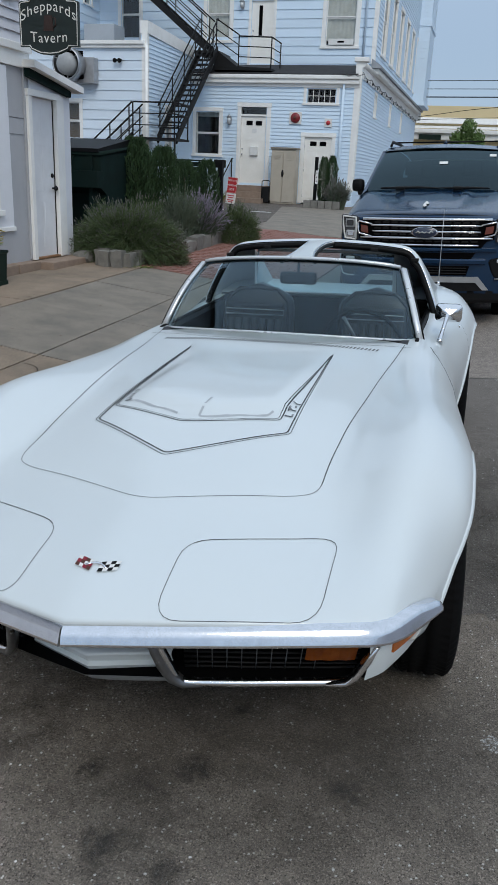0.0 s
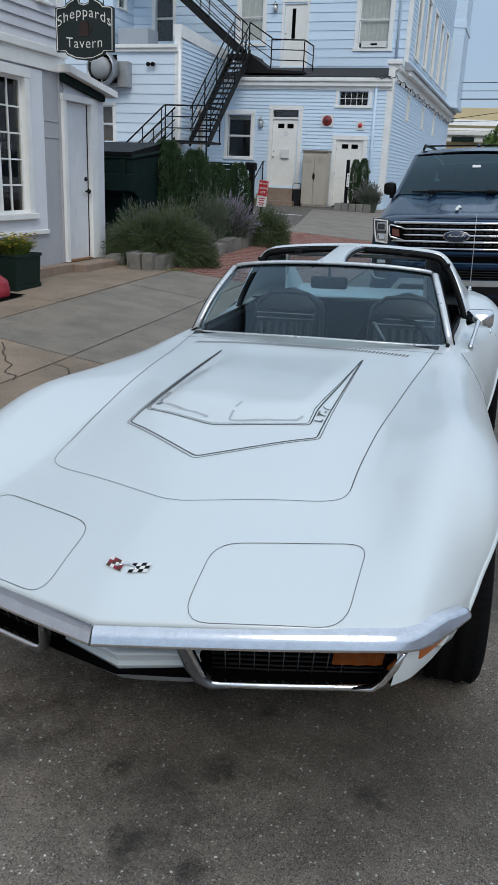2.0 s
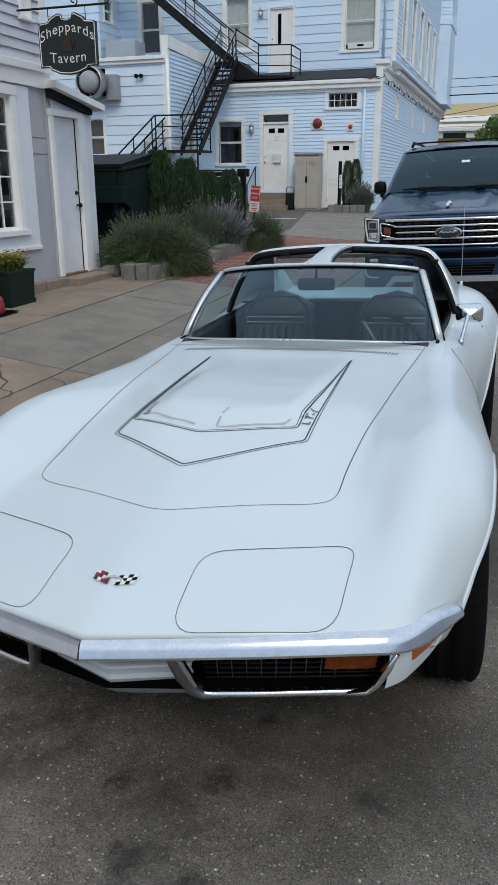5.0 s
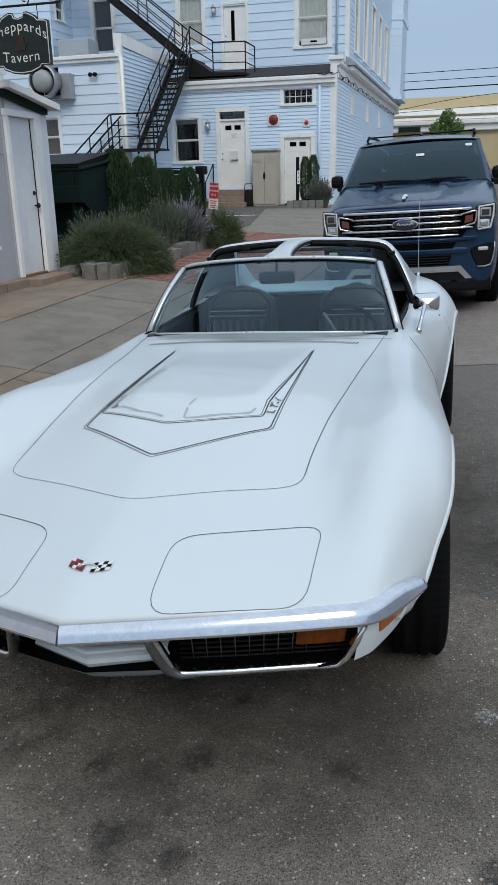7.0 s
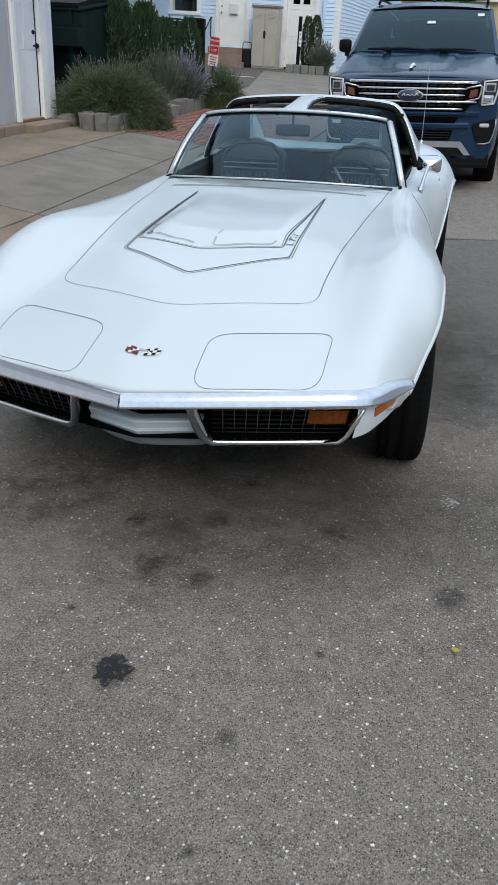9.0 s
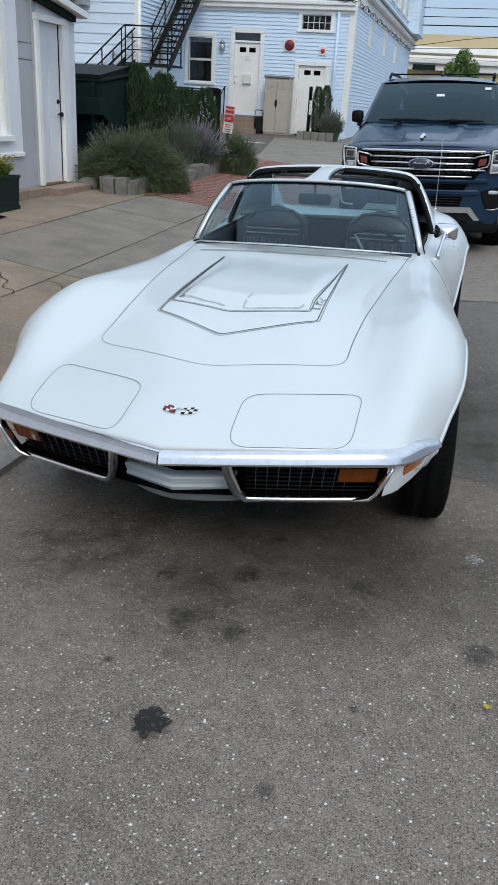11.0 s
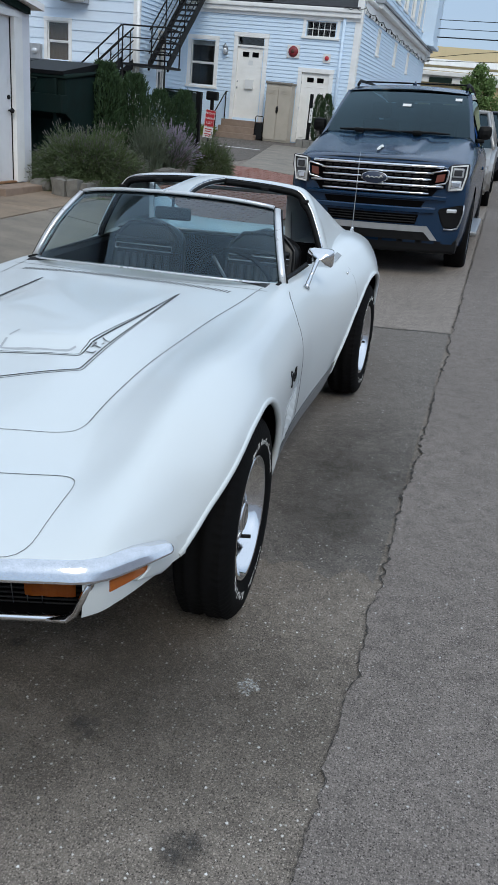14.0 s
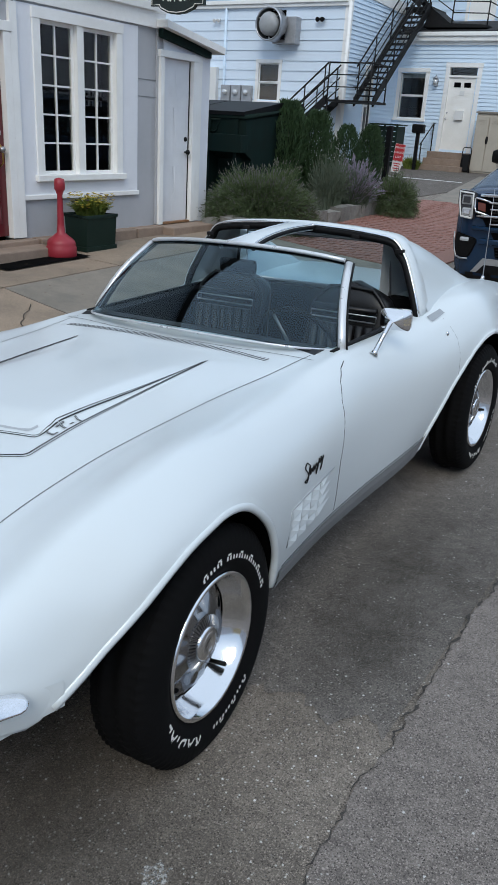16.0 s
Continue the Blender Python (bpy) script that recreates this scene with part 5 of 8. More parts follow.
# ---- dark blue large estate behind ----
SUV = CAR @ Matrix.Translation((.222, 6.08, .20)) @ pose(0, 0, 0, 0, 1.3, 0) @ Matrix.Diagonal((.96, 1, 1, 1))
suv = thing("suv", SUV, "dark blue full-size four-wheel-drive parked behind the sports car", "car")
SECT = [
    (.05, ((0, 1.060), (.35, 1.060), (.62, 1.055), (.82, 1.040), (.90, 1.00), (.935, .92), (.945, .72), (.930, .45), (.88, .34))),
    (.14, ((0, 1.115), (.35, 1.112), (.62, 1.105), (.84, 1.085), (.925, 1.04), (.970, .95), (.980, .72), (.965, .45), (.92, .32))),
    (.35, ((0, 1.150), (.35, 1.148), (.62, 1.146), (.84, 1.130), (.945, 1.08), (.992, .97), (1.00, .72), (.985, .45), (.95, .30))),
    (.80, ((0, 1.195), (.35, 1.193), (.60, 1.190), (.84, 1.180), (.955, 1.12), (1.00, 1.0), (1.01, .72), (.995, .45), (.95, .30))),
    (1.15, ((0, 1.235), (.35, 1.232), (.58, 1.228), (.84, 1.215), (.960, 1.15), (1.00, 1.03), (1.01, .72), (.995, .45), (.95, .30))),
    (1.45, ((0, 1.27), (.35, 1.265), (.58, 1.262), (.86, 1.235), (.965, 1.17), (1.00, 1.05), (1.01, .72), (.995, .45), (.95, .30))),
    (3.20, ((0, 1.25), (.35, 1.25), (.60, 1.25), (.88, 1.24), (.968, 1.18), (1.00, 1.06), (1.01, .72), (.995, .45), (.95, .30))),
    (5.00, ((0, 1.25), (.35, 1.25), (.60, 1.25), (.86, 1.24), (.950, 1.18), (.985, 1.06), (.99, .72), (.975, .45), (.93, .32))),
    (5.25, ((0, 1.20), (.35, 1.20), (.60, 1.20), (.80, 1.19), (.880, 1.14), (.915, 1.04), (.92, .72), (.905, .50), (.86, .42))),
]
RISE = [(.05, .035), (.14, .04), (.35, .05), (.80, .095), (1.15, .125), (1.45, .13), (3.2, .06), (5.25, .06)]
TAB = [(y, np.array([(x, z + lerp_table(RISE, y) * (1, 1, 1, 1, .6, .3, 0, 0, 0)[i]) for i, (x, z) in enumerate(p)])) for y, p in SECT]
bm = bmesh.new()
ys_s = [.05, .075, .10, .14] + [.2 + .08 * i for i in range(64)]
ys_s = [y for y in ys_s if y <= 5.25]
grid = []
HALF = 72
for y in ys_s:
    ctrl = hermite(TAB, y)
    rows = [(float(i), ctrl[i]) for i in range(9)]
    half = [hermite(rows, 8 * k / HALF) for k in range(HALF + 1)]
    # a raised middle of the bonnet that widens towards the windscreen
    lift = .012 * smooth(.36, .62, y) * (1 - smooth(1.2, 1.45, y))
    edge = .27 + .20 * (y - .4)
    half = [Vector((p[0], p[1] + lift * (1 - smooth(edge, edge + .025, p[0])) * (1 if i <= HALF / 2 else 0))) for i, p in enumerate(half)]
    grid.append([bm.verts.new((-p[0], y, p[1])) for p in half[:0:-1]] + [bm.verts.new((max(0, p[0]), y, p[1])) for p in half])
for a, b in zip(grid, grid[1:]):
    for i in range(2 * HALF):
        bm.faces.new((a[i], a[i + 1], b[i + 1], b[i])).smooth = True
bm.faces.new(grid[-1])
for k in range(HALF):
    bm.faces.new([grid[0][q] for q in ((2 * HALF - k, 2 * HALF - 1 - k, k + 1, k) if k < HALF - 1 else (HALF + 1, HALF, HALF - 1))])
for cy in (.98, 4.09):
    near = {v for v in bm.verts if abs(v.co.x) > .7 and (math.hypot(v.co.y - cy, v.co.z - .42) < .47 or (abs(v.co.y - cy) < .45 and v.co.z < .42))}
    bmesh.ops.delete(bm, geom=[f for f in bm.faces if all(v in near for v in f.verts)], context="FACES")
    for v in near:
        if v.is_valid and v.link_faces:
            d = Vector((v.co.y - cy, v.co.z - .42))
            if v.co.z >= .4:
                d *= .47 / max(d.length, 1e-6)
                v.co.y, v.co.z = cy + d.x, .42 + d.y
            else:
                v.co.y = cy + math.copysign(.47, d.x)
bmesh.ops.delete(bm, geom=[v for v in bm.verts if not v.link_faces], context="VERTS")
part("body", bm, M["car_blue"], suv, "dark metallic blue body", True)
# cabin
def strip(rows, name, material, label="", parent=None):
    bm = bmesh.new()
    vs = [[bm.verts.new(p) for p in r] for r in rows]
    for a, b in zip(vs, vs[1:]):
        for i in range(len(a) - 1):
            bm.faces.new((a[i], a[i + 1], b[i + 1], b[i])).smooth = True
    return part(name, fixed(bm), material, parent or suv, label)


def bow(w, y, z, dy=0.0, dz=0.0, n=12):
    return [(w * (2 * i / n - 1), y - dy * (1 - (2 * i / n - 1) ** 2), z + dz * (1 - (2 * i / n - 1) ** 2)) for i in range(n + 1)]


wind = strip([bow(.855 - .135 * t, 1.32 + .70 * t, 1.375 + .478 * t + .03 * math.sin(math.pi * t), .16 - .06 * t, .02) for t in (0, .25, .5, .75, 1)], "windscreen", M["suv_glass"], "dark tinted windscreen with inspection stickers")
wind.visible_shadow = False
strip([bow(.72, 2.00, 1.855, .10, .03), bow(.715, 2.20, 1.905, .04, .035), bow(.72, 3.0, 1.935, 0, .03), bow(.71, 4.4, 1.925, 0, .03), bow(.68, 5.0, 1.86, 0, .02)], "roof", M["car_blue"], "dark blue roof")
for s in (1, -1):
    strip([[(s * .915, 1.32, 1.33), (s * .850, 1.31, 1.38)], [(s * .765, 2.02, 1.86), (s * .715, 2.0, 1.855)]], "pillar", M["car_blue"])
    strip([[(s * .725, 2.02, 1.87), (s * .725, 3.2, 1.945), (s * .715, 4.9, 1.88)], [(s * .80, 1.80, 1.66), (s * .80, 3.2, 1.80), (s * .78, 4.95, 1.76)], [(s * .95, 1.36, 1.30), (s * .955, 3.2, 1.29), (s * .91, 5.1, 1.28)]], "side_glass", M["suv_glass"], "dark tinted side glass")
    strip([[(s * .727, 2.0, 1.86), (s * .727, 3.2, 1.935), (s * .717, 4.9, 1.87)], [(s * .775, 1.95, 1.80), (s * .785, 3.2, 1.86), (s * .765, 4.92, 1.80)]], "roof_edge", M["car_blue"])
    part("roof_rail", tube([(s * .69, 2.25, 1.93), (s * .69, 2.4, 1.985), (s * .69, 3.2, 2.005), (s * .69, 4.3, 1.99), (s * .69, 4.45, 1.93)], 0.018, 8), M["black"], suv, "black roof rail")
strip([bow(.68, 5.0, 1.86), bow(.86, 5.2, 1.24)], "rear_glass", M["suv_glass"])
part("roof_crossbar", tube([(-.70, 2.75, 2.0), (.70, 2.75, 2.0)], 0.016, 8, squash=0.6), M["black"], suv)
part("roof_fin", tube([(0, 2.5, 1.955), (0, 2.58, 2.01)], [.03, .008], 8), M["car_blue"], suv)
bm = bmesh.new()
box(bm, -.85, .85, 1.35, 5.0, .9, 1.24)
for x in (-.38, .38):
    box(bm, x - .24, x + .24, 2.35, 2.55, 1.2, 1.55, .05)
    box(bm, x - .13, x + .13, 2.40, 2.50, 1.57, 1.75, .04)
part("cabin_inside", bm, M["interior"], suv)
part("cabin_wheel", tube([(.38 + .18 * math.cos(a), 1.95 + .06 * math.sin(a), 1.27 + .16 * math.sin(a)) for a in [2 * math.pi * k / 24 for k in range(24)]], 0.013, 6, True), M["black"], suv)
part("inside_mirror", B(-.11, .11, 1.80, 1.82, 1.68, 1.74, bevel=0.01), M["black"], suv)
for x, t, w in ((.05, .56, .05), (.63, .80, .04)):
    y = 1.32 + .70 * t - (.16 - .06 * t) * (1 - (x / (.855 - .135 * t)) ** 2)
    z = 1.375 + .478 * t + .03 * math.sin(math.pi * t) + .02 * (1 - (x / (.855 - .135 * t)) ** 2)
    part("sticker", B(-w, w, -.008, -.003, -.024, .024), M["white"], wind, "pale inspection sticker", at=pose(x, y, z, -55, 0, 0))
for x0, pivot, x1, drop in ((-.66, -.42, .06, .0), (-.02, .26, .63, .004)):
    wiper = part("wiper", tube([(x0, 1.205, 1.405), (pivot, 1.150, 1.408 - drop), ((pivot + x1) / 2, 1.135, 1.412 - drop), (x1, 1.16, 1.402)], [.010, .016, .014, .008], 8), M["black"], suv, "black wiper folded at the foot of the windscreen")
    part("wiper_pivot", B(pivot - .055, pivot + .055, 1.11, 1.19, 1.378, 1.426, bevel=.018), M["black"], wiper)
# bonnet creases
part("bonnet_gap", tube([(-.88, .115, 1.112), (-.4, .10, 1.136), (0, .095, 1.139), (.4, .10, 1.136), (.88, .115, 1.112)], 0.005, 5), M["seam"], suv)
def plate(name, outline, y0, y1, material, parent, label="", bevel=0.0):
    """A flat piece of the face with the given outline in x and z."""
    bm = bmesh.new()
    prism(bm, outline, "y", y0, y1)
    fixed(bm)
    if bevel:
        bmesh.ops.bevel(bm, geom=[e for e in bm.edges if e.calc_face_angle(0) > .4], offset=bevel, segments=2, affect="EDGES", clamp_overlap=True)
    return part(name, bm, material, parent, label)


def across(w0, w1, z, n=14):
    return [(w0 + (w1 - w0) * i / n, .03, z) for i in range(n + 1)]


bm = bmesh.new()
BLOT = [(-.012, .0), (.012, .03), (.002, .06), (.03, .075), (.020, .13), (.034, .20), (.008, .13), (-.010, .075), (-.020, .03)]
for z in (0, .004):
    bm.faces.new([bm.verts.new((x * 1.5, y * 2.3, z)) for x, y in BLOT])
part("bird_mark", fixed(bm), M["white"], suv, "white bird dropping", at=pose(-.03, .30, 1.208, 9.5, 0, 7))
# face
grille = plate("grille", [(-.60, .795), (.60, .795), (.66, .87), (.735, .885), (.735, 1.07), (.64, 1.105), (-.64, 1.105), (-.735, 1.07), (-.735, .885), (-.66, .87)], .040, .10, M["dark"], suv, "black grille with chrome bars")
for z, w, r, flat in ((1.085, .70, .017, .9), (1.022, .60, .014, .9), (.962, .585, .013, .9), (.898, .72, .019, .75), (.828, .575, .012, 1.0)):
    part("grille_bar", tube(across(-w, w, z), r, 8, squash=flat), M["chrome"], grille, "polished chrome bar")
for z in (1.053, .992, .932, .866):
    for k in range(12):
        x = -.53 + .096 * k
        part("grille_mesh", B(x - .036, x + .036, .032, .05, z - .008, z + .008, bevel=.003), M["iron"], grille)
bm = bmesh.new()
spin(bm, [(0, .0), (.115, .0), (.118, .012), (.105, .02)], "y", 28)
badge = part("badge", bm, M["chrome"], grille, "oval badge with chrome rim", True, at=pose(0, -.005, .958) @ Matrix.Diagonal((1.22, -1, .50, 1)))
bm = bmesh.new()
spin(bm, [(0, .024), (.095, .022), (.104, .016)], "y", 28)
part("badge_field", bm, mat("badge_blue", (.02, .03, .06), .25, coat=.5), badge)
part("badge_mark", tube([(-.07, .026, -.01), (-.055, .026, .03), (-.04, .026, -.015), (-.02, .026, .015), (0, .026, -.015), (.02, .026, .015), (.04, .026, -.015), (.06, .026, .035), (.072, .026, -.005)], 0.0085, 5), M["white"], badge)
LAMP_BLACK = mat("lamp_black", (.03, .03, .034), .2, coat=.6)
MARKER_RED = mat("marker_red", (.16, .04, .025), .25, coat=.5)
for s in (1, -1):
    lamp = plate("headlamp", [(s * x, z) for x, z in ((.745, .862), (.745, 1.10), (.80, 1.118), (.955, 1.130), (.958, 1.02), (.925, .89), (.89, .868))], .028, .16, LAMP_BLACK, suv, "headlamp with two square lenses and a bright light strip", .008)
    for z, x, h in ((1.040, .850, .046), (.928, .838, .040)):
        part("lamp_lens", B(s * x - .058, s * x + .058, .018, .05, z - h, z + h, bevel=0.015), M["clear_lens"] if z < 1 else M["steel_dull"], lamp)
        part("lens_core", B(s * x - .040, s * x + .040, .010, .022, z - h * .62, z + h * .62, bevel=0.008), LAMP_BLACK if z > 1 else M["chrome"], lamp)
    part("light_strip", tube([(s * .775, .016, .872), (s * .782, .016, 1.098), (s * .935, .020, 1.112), (s * .932, .022, 1.01), (s * .905, .022, .885), (s * .775, .016, .872)], 0.011, 6), M["white"], lamp)
    plate("amber_marker", [(s * x, z) for x, z in ((.630, .938), (.640, 1.012), (.722, 1.024), (.715, .955))], .020, .05, MARKER_RED, grille, "red-brown marker lamp")
    part("marker_frame", tube([(s * x, .022, z) for x, z in ((.585, .905), (.735, .935), (.752, .975), (.755, 1.052), (.740, 1.060), (.585, 1.030))], 0.011, 6), M["chrome"], grille)
    pocket = [(s * x, z) for x, z in ((.690, .672), (.720, .690), (.945, .738), (.950, .62), (.925, .520), (.86, .500), (.775, .500), (.735, .56))]
    fog = plate("fog_pocket", pocket, .034, .16, M["black"], suv, "black fog-lamp pocket with a bright edge", .012)
    part("fog_lamp", B(s * .835 - .055, s * .835 + .055, .022, .06, .652, .694, bevel=0.018), M["clear_lens"], fog)
    part("fog_trim", tube([(s * x, .032, z) for x, z in ((.775, .492), (.86, .490), (.915, .505), (.938, .56), (.957, .66), (.955, .735))], 0.009, 6), M["steel"], fog)
    door_mirror = part("door_mirror", B(-.085, .075, -.05, .07, -.070, .080, bevel=0.055), M["black"], suv, "black door mirror", at=pose(s * 1.005, 1.62, 1.44, 0, 0, s * 8))
    part("mirror_arm", B(-.16, .0, -.03, .03, -.11, -.06, bevel=0.015), M["black"], door_mirror, at=Matrix.Diagonal((s, 1, 1, 1)))
    part("running_board", B(s * 1.0 - .08, s * 1.0 + .08, 1.55, 3.5, .30, .36, bevel=0.02), M["steel"], suv, "silver running board")
    part("door_handle", B(s * 1.005 - .02, s * 1.005 + .02, 2.55, 2.75, 1.02, 1.06, bevel=0.012), M["car_blue"], suv)
for ledge, w, z0, z1, out in (("bumper_ledge", .76, .758, .800, .020), ("bumper_lip", .66, .632, .690, .012)):
    bm = bmesh.new()
    prism(bm, [(.06, z1 + .01), (.03 - out * .2, z1), (.03 - out, z1 - .012), (.03 - out * .8, z0 + .012), (.06, z0)], "x", -w, w)
    part(ledge, fixed(bm), M["car_blue"], suv)
plate("lower_intake", [(-.55, .752), (.55, .752), (.51, .695), (-.51, .695)], .034, .12, M["dark"], suv)
lower_grille = plate("lower_grille", [(-.50, .620), (.50, .620), (.47, .525), (-.47, .525)], .036, .12, M["dark"], suv, "black lower grille")
for z in (.545, .572, .598):
    part("intake_slat", tube(across(-.47, .47, z), 0.006, 6), M["iron"], lower_grille)
bm = bmesh.new()
prism(bm, [(-.72, .375), (.72, .375), (.60, .510), (-.60, .510)], "y", .022, .055)
recess = bmesh.new()
prism(recess, [(-.66, .370), (.66, .370), (.575, .452), (-.575, .452)], "y", .012, .050)
part("skid_recess", fixed(recess), M["black"], suv)
part("skid_plate", fixed(bm), mat("skid", (.36, .365, .37), .4, metal=.3, spots=.3, scale=8), suv, "dull silver skid plate")
bm = bmesh.new()
box(bm, -.93, .93, .05, .3, .24, .395, .03)
box(bm, -.6, .6, .3, 5.0, .25, .5)
part("lower_valance", bm, M["black"], suv)
for cy in (.98, 4.09):
    for s in (1, -1):
        bm = bmesh.new()
        spin(bm, [(.0, .09), (.26, .09), (.275, .115), (.30, .125), (.36, .125), (.39, .105), (.402, .08), (.402, -.10), (.30, -.12), (.0, -.12)], "x", 40)
        whl = part("wheel", bm, M["rubber"], suv, "black tyre on a silver wheel", True, at=pose(s * .89, cy, .402, 0, 0, 0 if s > 0 else 180))
        bm = bmesh.new()
        spin(bm, [(.262, .118), (.25, .12), (.235, .08), (.05, .10), (0, .105)], "x", 36)
        part("rim", bm, M["rim"], whl)
        part("wheel_well", B(s * .74 - .22, s * .74 + .22, cy - .47, cy + .47, .42, .86), M["dark"], suv)

# the face is bowed in plan: its corners stand back from the badge and the wings draw in
for ob in suv.children_recursive:
    if ob.matrix_basis != Matrix() or ob.parent.name.split(".")[0] in ("wheel", "badge", "door_mirror") or ob.name.split(".")[0] == "wheel_well":
        continue
    if min(v.co.y for v in ob.data.vertices) > 1.3:
        continue
    bm = bmesh.new()
    bm.from_mesh(ob.data)
    wide = [e for e in bm.edges if abs(e.verts[0].co.x - e.verts[1].co.x) > .2]
    if wide:
        bmesh.ops.subdivide_edges(bm, edges=wide, cuts=8, use_grid_fill=True)
    for v in bm.verts:
        near = 1 - smooth(.1, 1.3, v.co.y)
        v.co.y += .19 * v.co.x ** 2 * near
        v.co.x *= 1 - .012 * near
    bm.to_mesh(ob.data)
    bm.free()


def parked_car(name, m, paint, label):
    """A closed car of ordinary size, nose at y = 0, standing on z = 0."""
    t = thing(name, m, label, "car", group="cars parked further on")
    prof = [(.0, .45), (.02, .72), (.25, .86), (1.15, 1.0), (1.9, 1.02), (3.6, 1.04), (4.35, 1.02), (4.45, .6), (4.4, .3), (.1, .28)]
    bm = bmesh.new()
    prism(bm, prof, "x", -.90, .90)
    fixed(bm)
    bmesh.ops.bevel(bm, geom=[e for e in bm.edges if e.calc_face_angle(0) > .6], offset=.07, segments=3, affect="EDGES", clamp_overlap=True)
    part("body", bm, paint, t)
    low = [(-.84, 1.15, 1.0), (.84, 1.15, 1.0), (.82, 4.3, 1.03), (-.82, 4.3, 1.03)]
    top = [(-.62, 1.95, 1.56), (.62, 1.95, 1.56), (.62, 3.9, 1.58), (-.62, 3.9, 1.58)]
    bm = bmesh.new()
    lo, hi = [bm.verts.new(p) for p in low], [bm.verts.new(p) for p in top]
    for i in range(4):
        bm.faces.new((lo[i], lo[(i + 1) % 4], hi[(i + 1) % 4], hi[i]))
    part("glasshouse", fixed(bm), M["suv_glass"], t, "dark car windows")
    part("roof", B(-.64, .64, 1.93, 3.95, 1.555, 1.62, bevel=.03), paint, t)
    for s in (1, -1):
        for a, b in (((s * .845, 1.13, 1.0), (s * .635, 1.95, 1.575)), ((s * .84, 2.6, 1.02), (s * .635, 2.75, 1.585)), ((s * .835, 3.6, 1.03), (s * .635, 3.45, 1.585)), ((s * .825, 4.3, 1.03), (s * .635, 3.92, 1.585))):
            part("pillar", tube([a, b], .035, 6), paint, t)
        part("mirror", B(s * .98 - .09, s * .98 + .09, 1.42, 1.50, 1.02, 1.14, bevel=.03), M["black"], t)
        part("headlamp", B(s * .68 - .14, s * .68 + .14, -.01, .06, .62, .74, bevel=.02), M["clear_lens"], t)
        for cy in (.85, 3.55):
            bm = bmesh.new()
            spin(bm, [(0, .06), (.2, .06), (.22, .09), (.31, .09), (.325, .06), (.325, -.1), (0, -.1)], "x", 28)
            part("wheel", bm, M["rubber"], t, at=pose(s * .82, cy, .325, 0, 0, 0 if s > 0 else 180))
    return t


for y, x, paint, label in ((12.4, .34, mat("paint_pewter", (.33, .32, .31), .3, metal=.4, coat=.5), "pewter-grey car parked behind the big blue one"), (18.2, .42, mat("paint_navy", (.02, .024, .035), .3, metal=.3, coat=.5), "dark car parked further up the street")):
    parked_car("parked_car", pose(x, y, road_z(x, y) - .01, math.degrees(math.atan2(road_z(x, y + 4) - road_z(x, y), 4)), -2.1, 0), paint, label)

# ---- tavern: street wall in the plane x = -4.88, facing +x ----
TX = -4.88


def tav(y, z=0.0, x=TX):
    return pose(x, y, z, 0, 0, 90)


T0 = -6.0
house_wall("wall_tavern_lower", tav(T0), 12.86, 0.05, 2.69, [(4.82 - T0, 6.01 - T0, 1.02, 2.57), (3.52 - T0, 4.44 - T0, 0.05, 2.44)], 0, M["panel_grey"], "flat grey panelled tavern wall along the pavement")
house_wall("wall_tavern_upper", tav(T0), 12.86, 2.95, 7.2, [(6.36 - T0, 6.58 - T0, 3.40, 4.6)], 0.115, M["siding_white"], "pale grey lapped siding above the tavern windows", singly=True, proud=0.028)
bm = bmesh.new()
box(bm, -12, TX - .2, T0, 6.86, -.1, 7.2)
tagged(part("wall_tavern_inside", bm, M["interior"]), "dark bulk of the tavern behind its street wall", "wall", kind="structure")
house_wall("wall_tavern_gable", pose(TX, 6.86, 0, 0, 0, 180), 7.0, .05, 7.2, [], 0.115, M["siding_white"], "pale grey siding on the tavern's end wall")
bm = bmesh.new()
prism(bm, [(TX + .35, 7.15), (-8.4, 9.9), (-12.4, 7.15)], "y", T0 - .3, 7.1)
tagged(part("roof_tavern", fixed(bm), M["roofing"]), "dark shingled pitched tavern roof", "roof", kind="structure")
trim = thing("trim_tavern", tav(0), "white painted boards round the tavern wall", "trim", kind="structure")
part("frieze_board", B(T0, 6.86, -.035, 0, 2.69, 2.86), M["trim"], trim)
part("drip_board", B(T0, 6.88, -.07, 0, 2.86, 2.95, bevel=0.01), M["trim"], trim)
part("corner_board", B(6.74, 6.885, -.03, .0, 2.95, 7.2), M["trim"], trim)
for spec in ((4.53, 4.80, .84, 2.67), (6.03, 6.375, .84, 2.67), (4.80, 6.03, .84, 1.0), (4.80, 6.03, 2.60, 2.67)):
    part("white_panel", B(spec[0], spec[1], -.016, 0, spec[2], spec[3]), M["panel_white"], trim)
part("panel_foot", B(4.51, 6.39, -.035, 0, .80, .85, bevel=0.006), M["trim"], trim)
part("white_panel", B(T0, 3.44, -.016, 0, .30, 2.67), M["panel_white"], trim)
part("grey_batten", B(6.73, 6.79, -.02, 0, .42, 2.69), M["panel_grey"], trim)
for z in (2.12, 1.93):
    part("panel_joint", B(6.375, 6.73, -.006, 0, z, z + .006), M["grey_plastic"], trim)
part("door_side_board", B(4.44, 4.53, -.04, 0, .42, 2.66), M["trim"], trim)
window("window_1", tav(4.74, .955), 1.35, 1.70, casing=.10, rows=5, cols=2, split=False, sashes=2, label="white double casement window with ten-light sashes in the tavern wall")
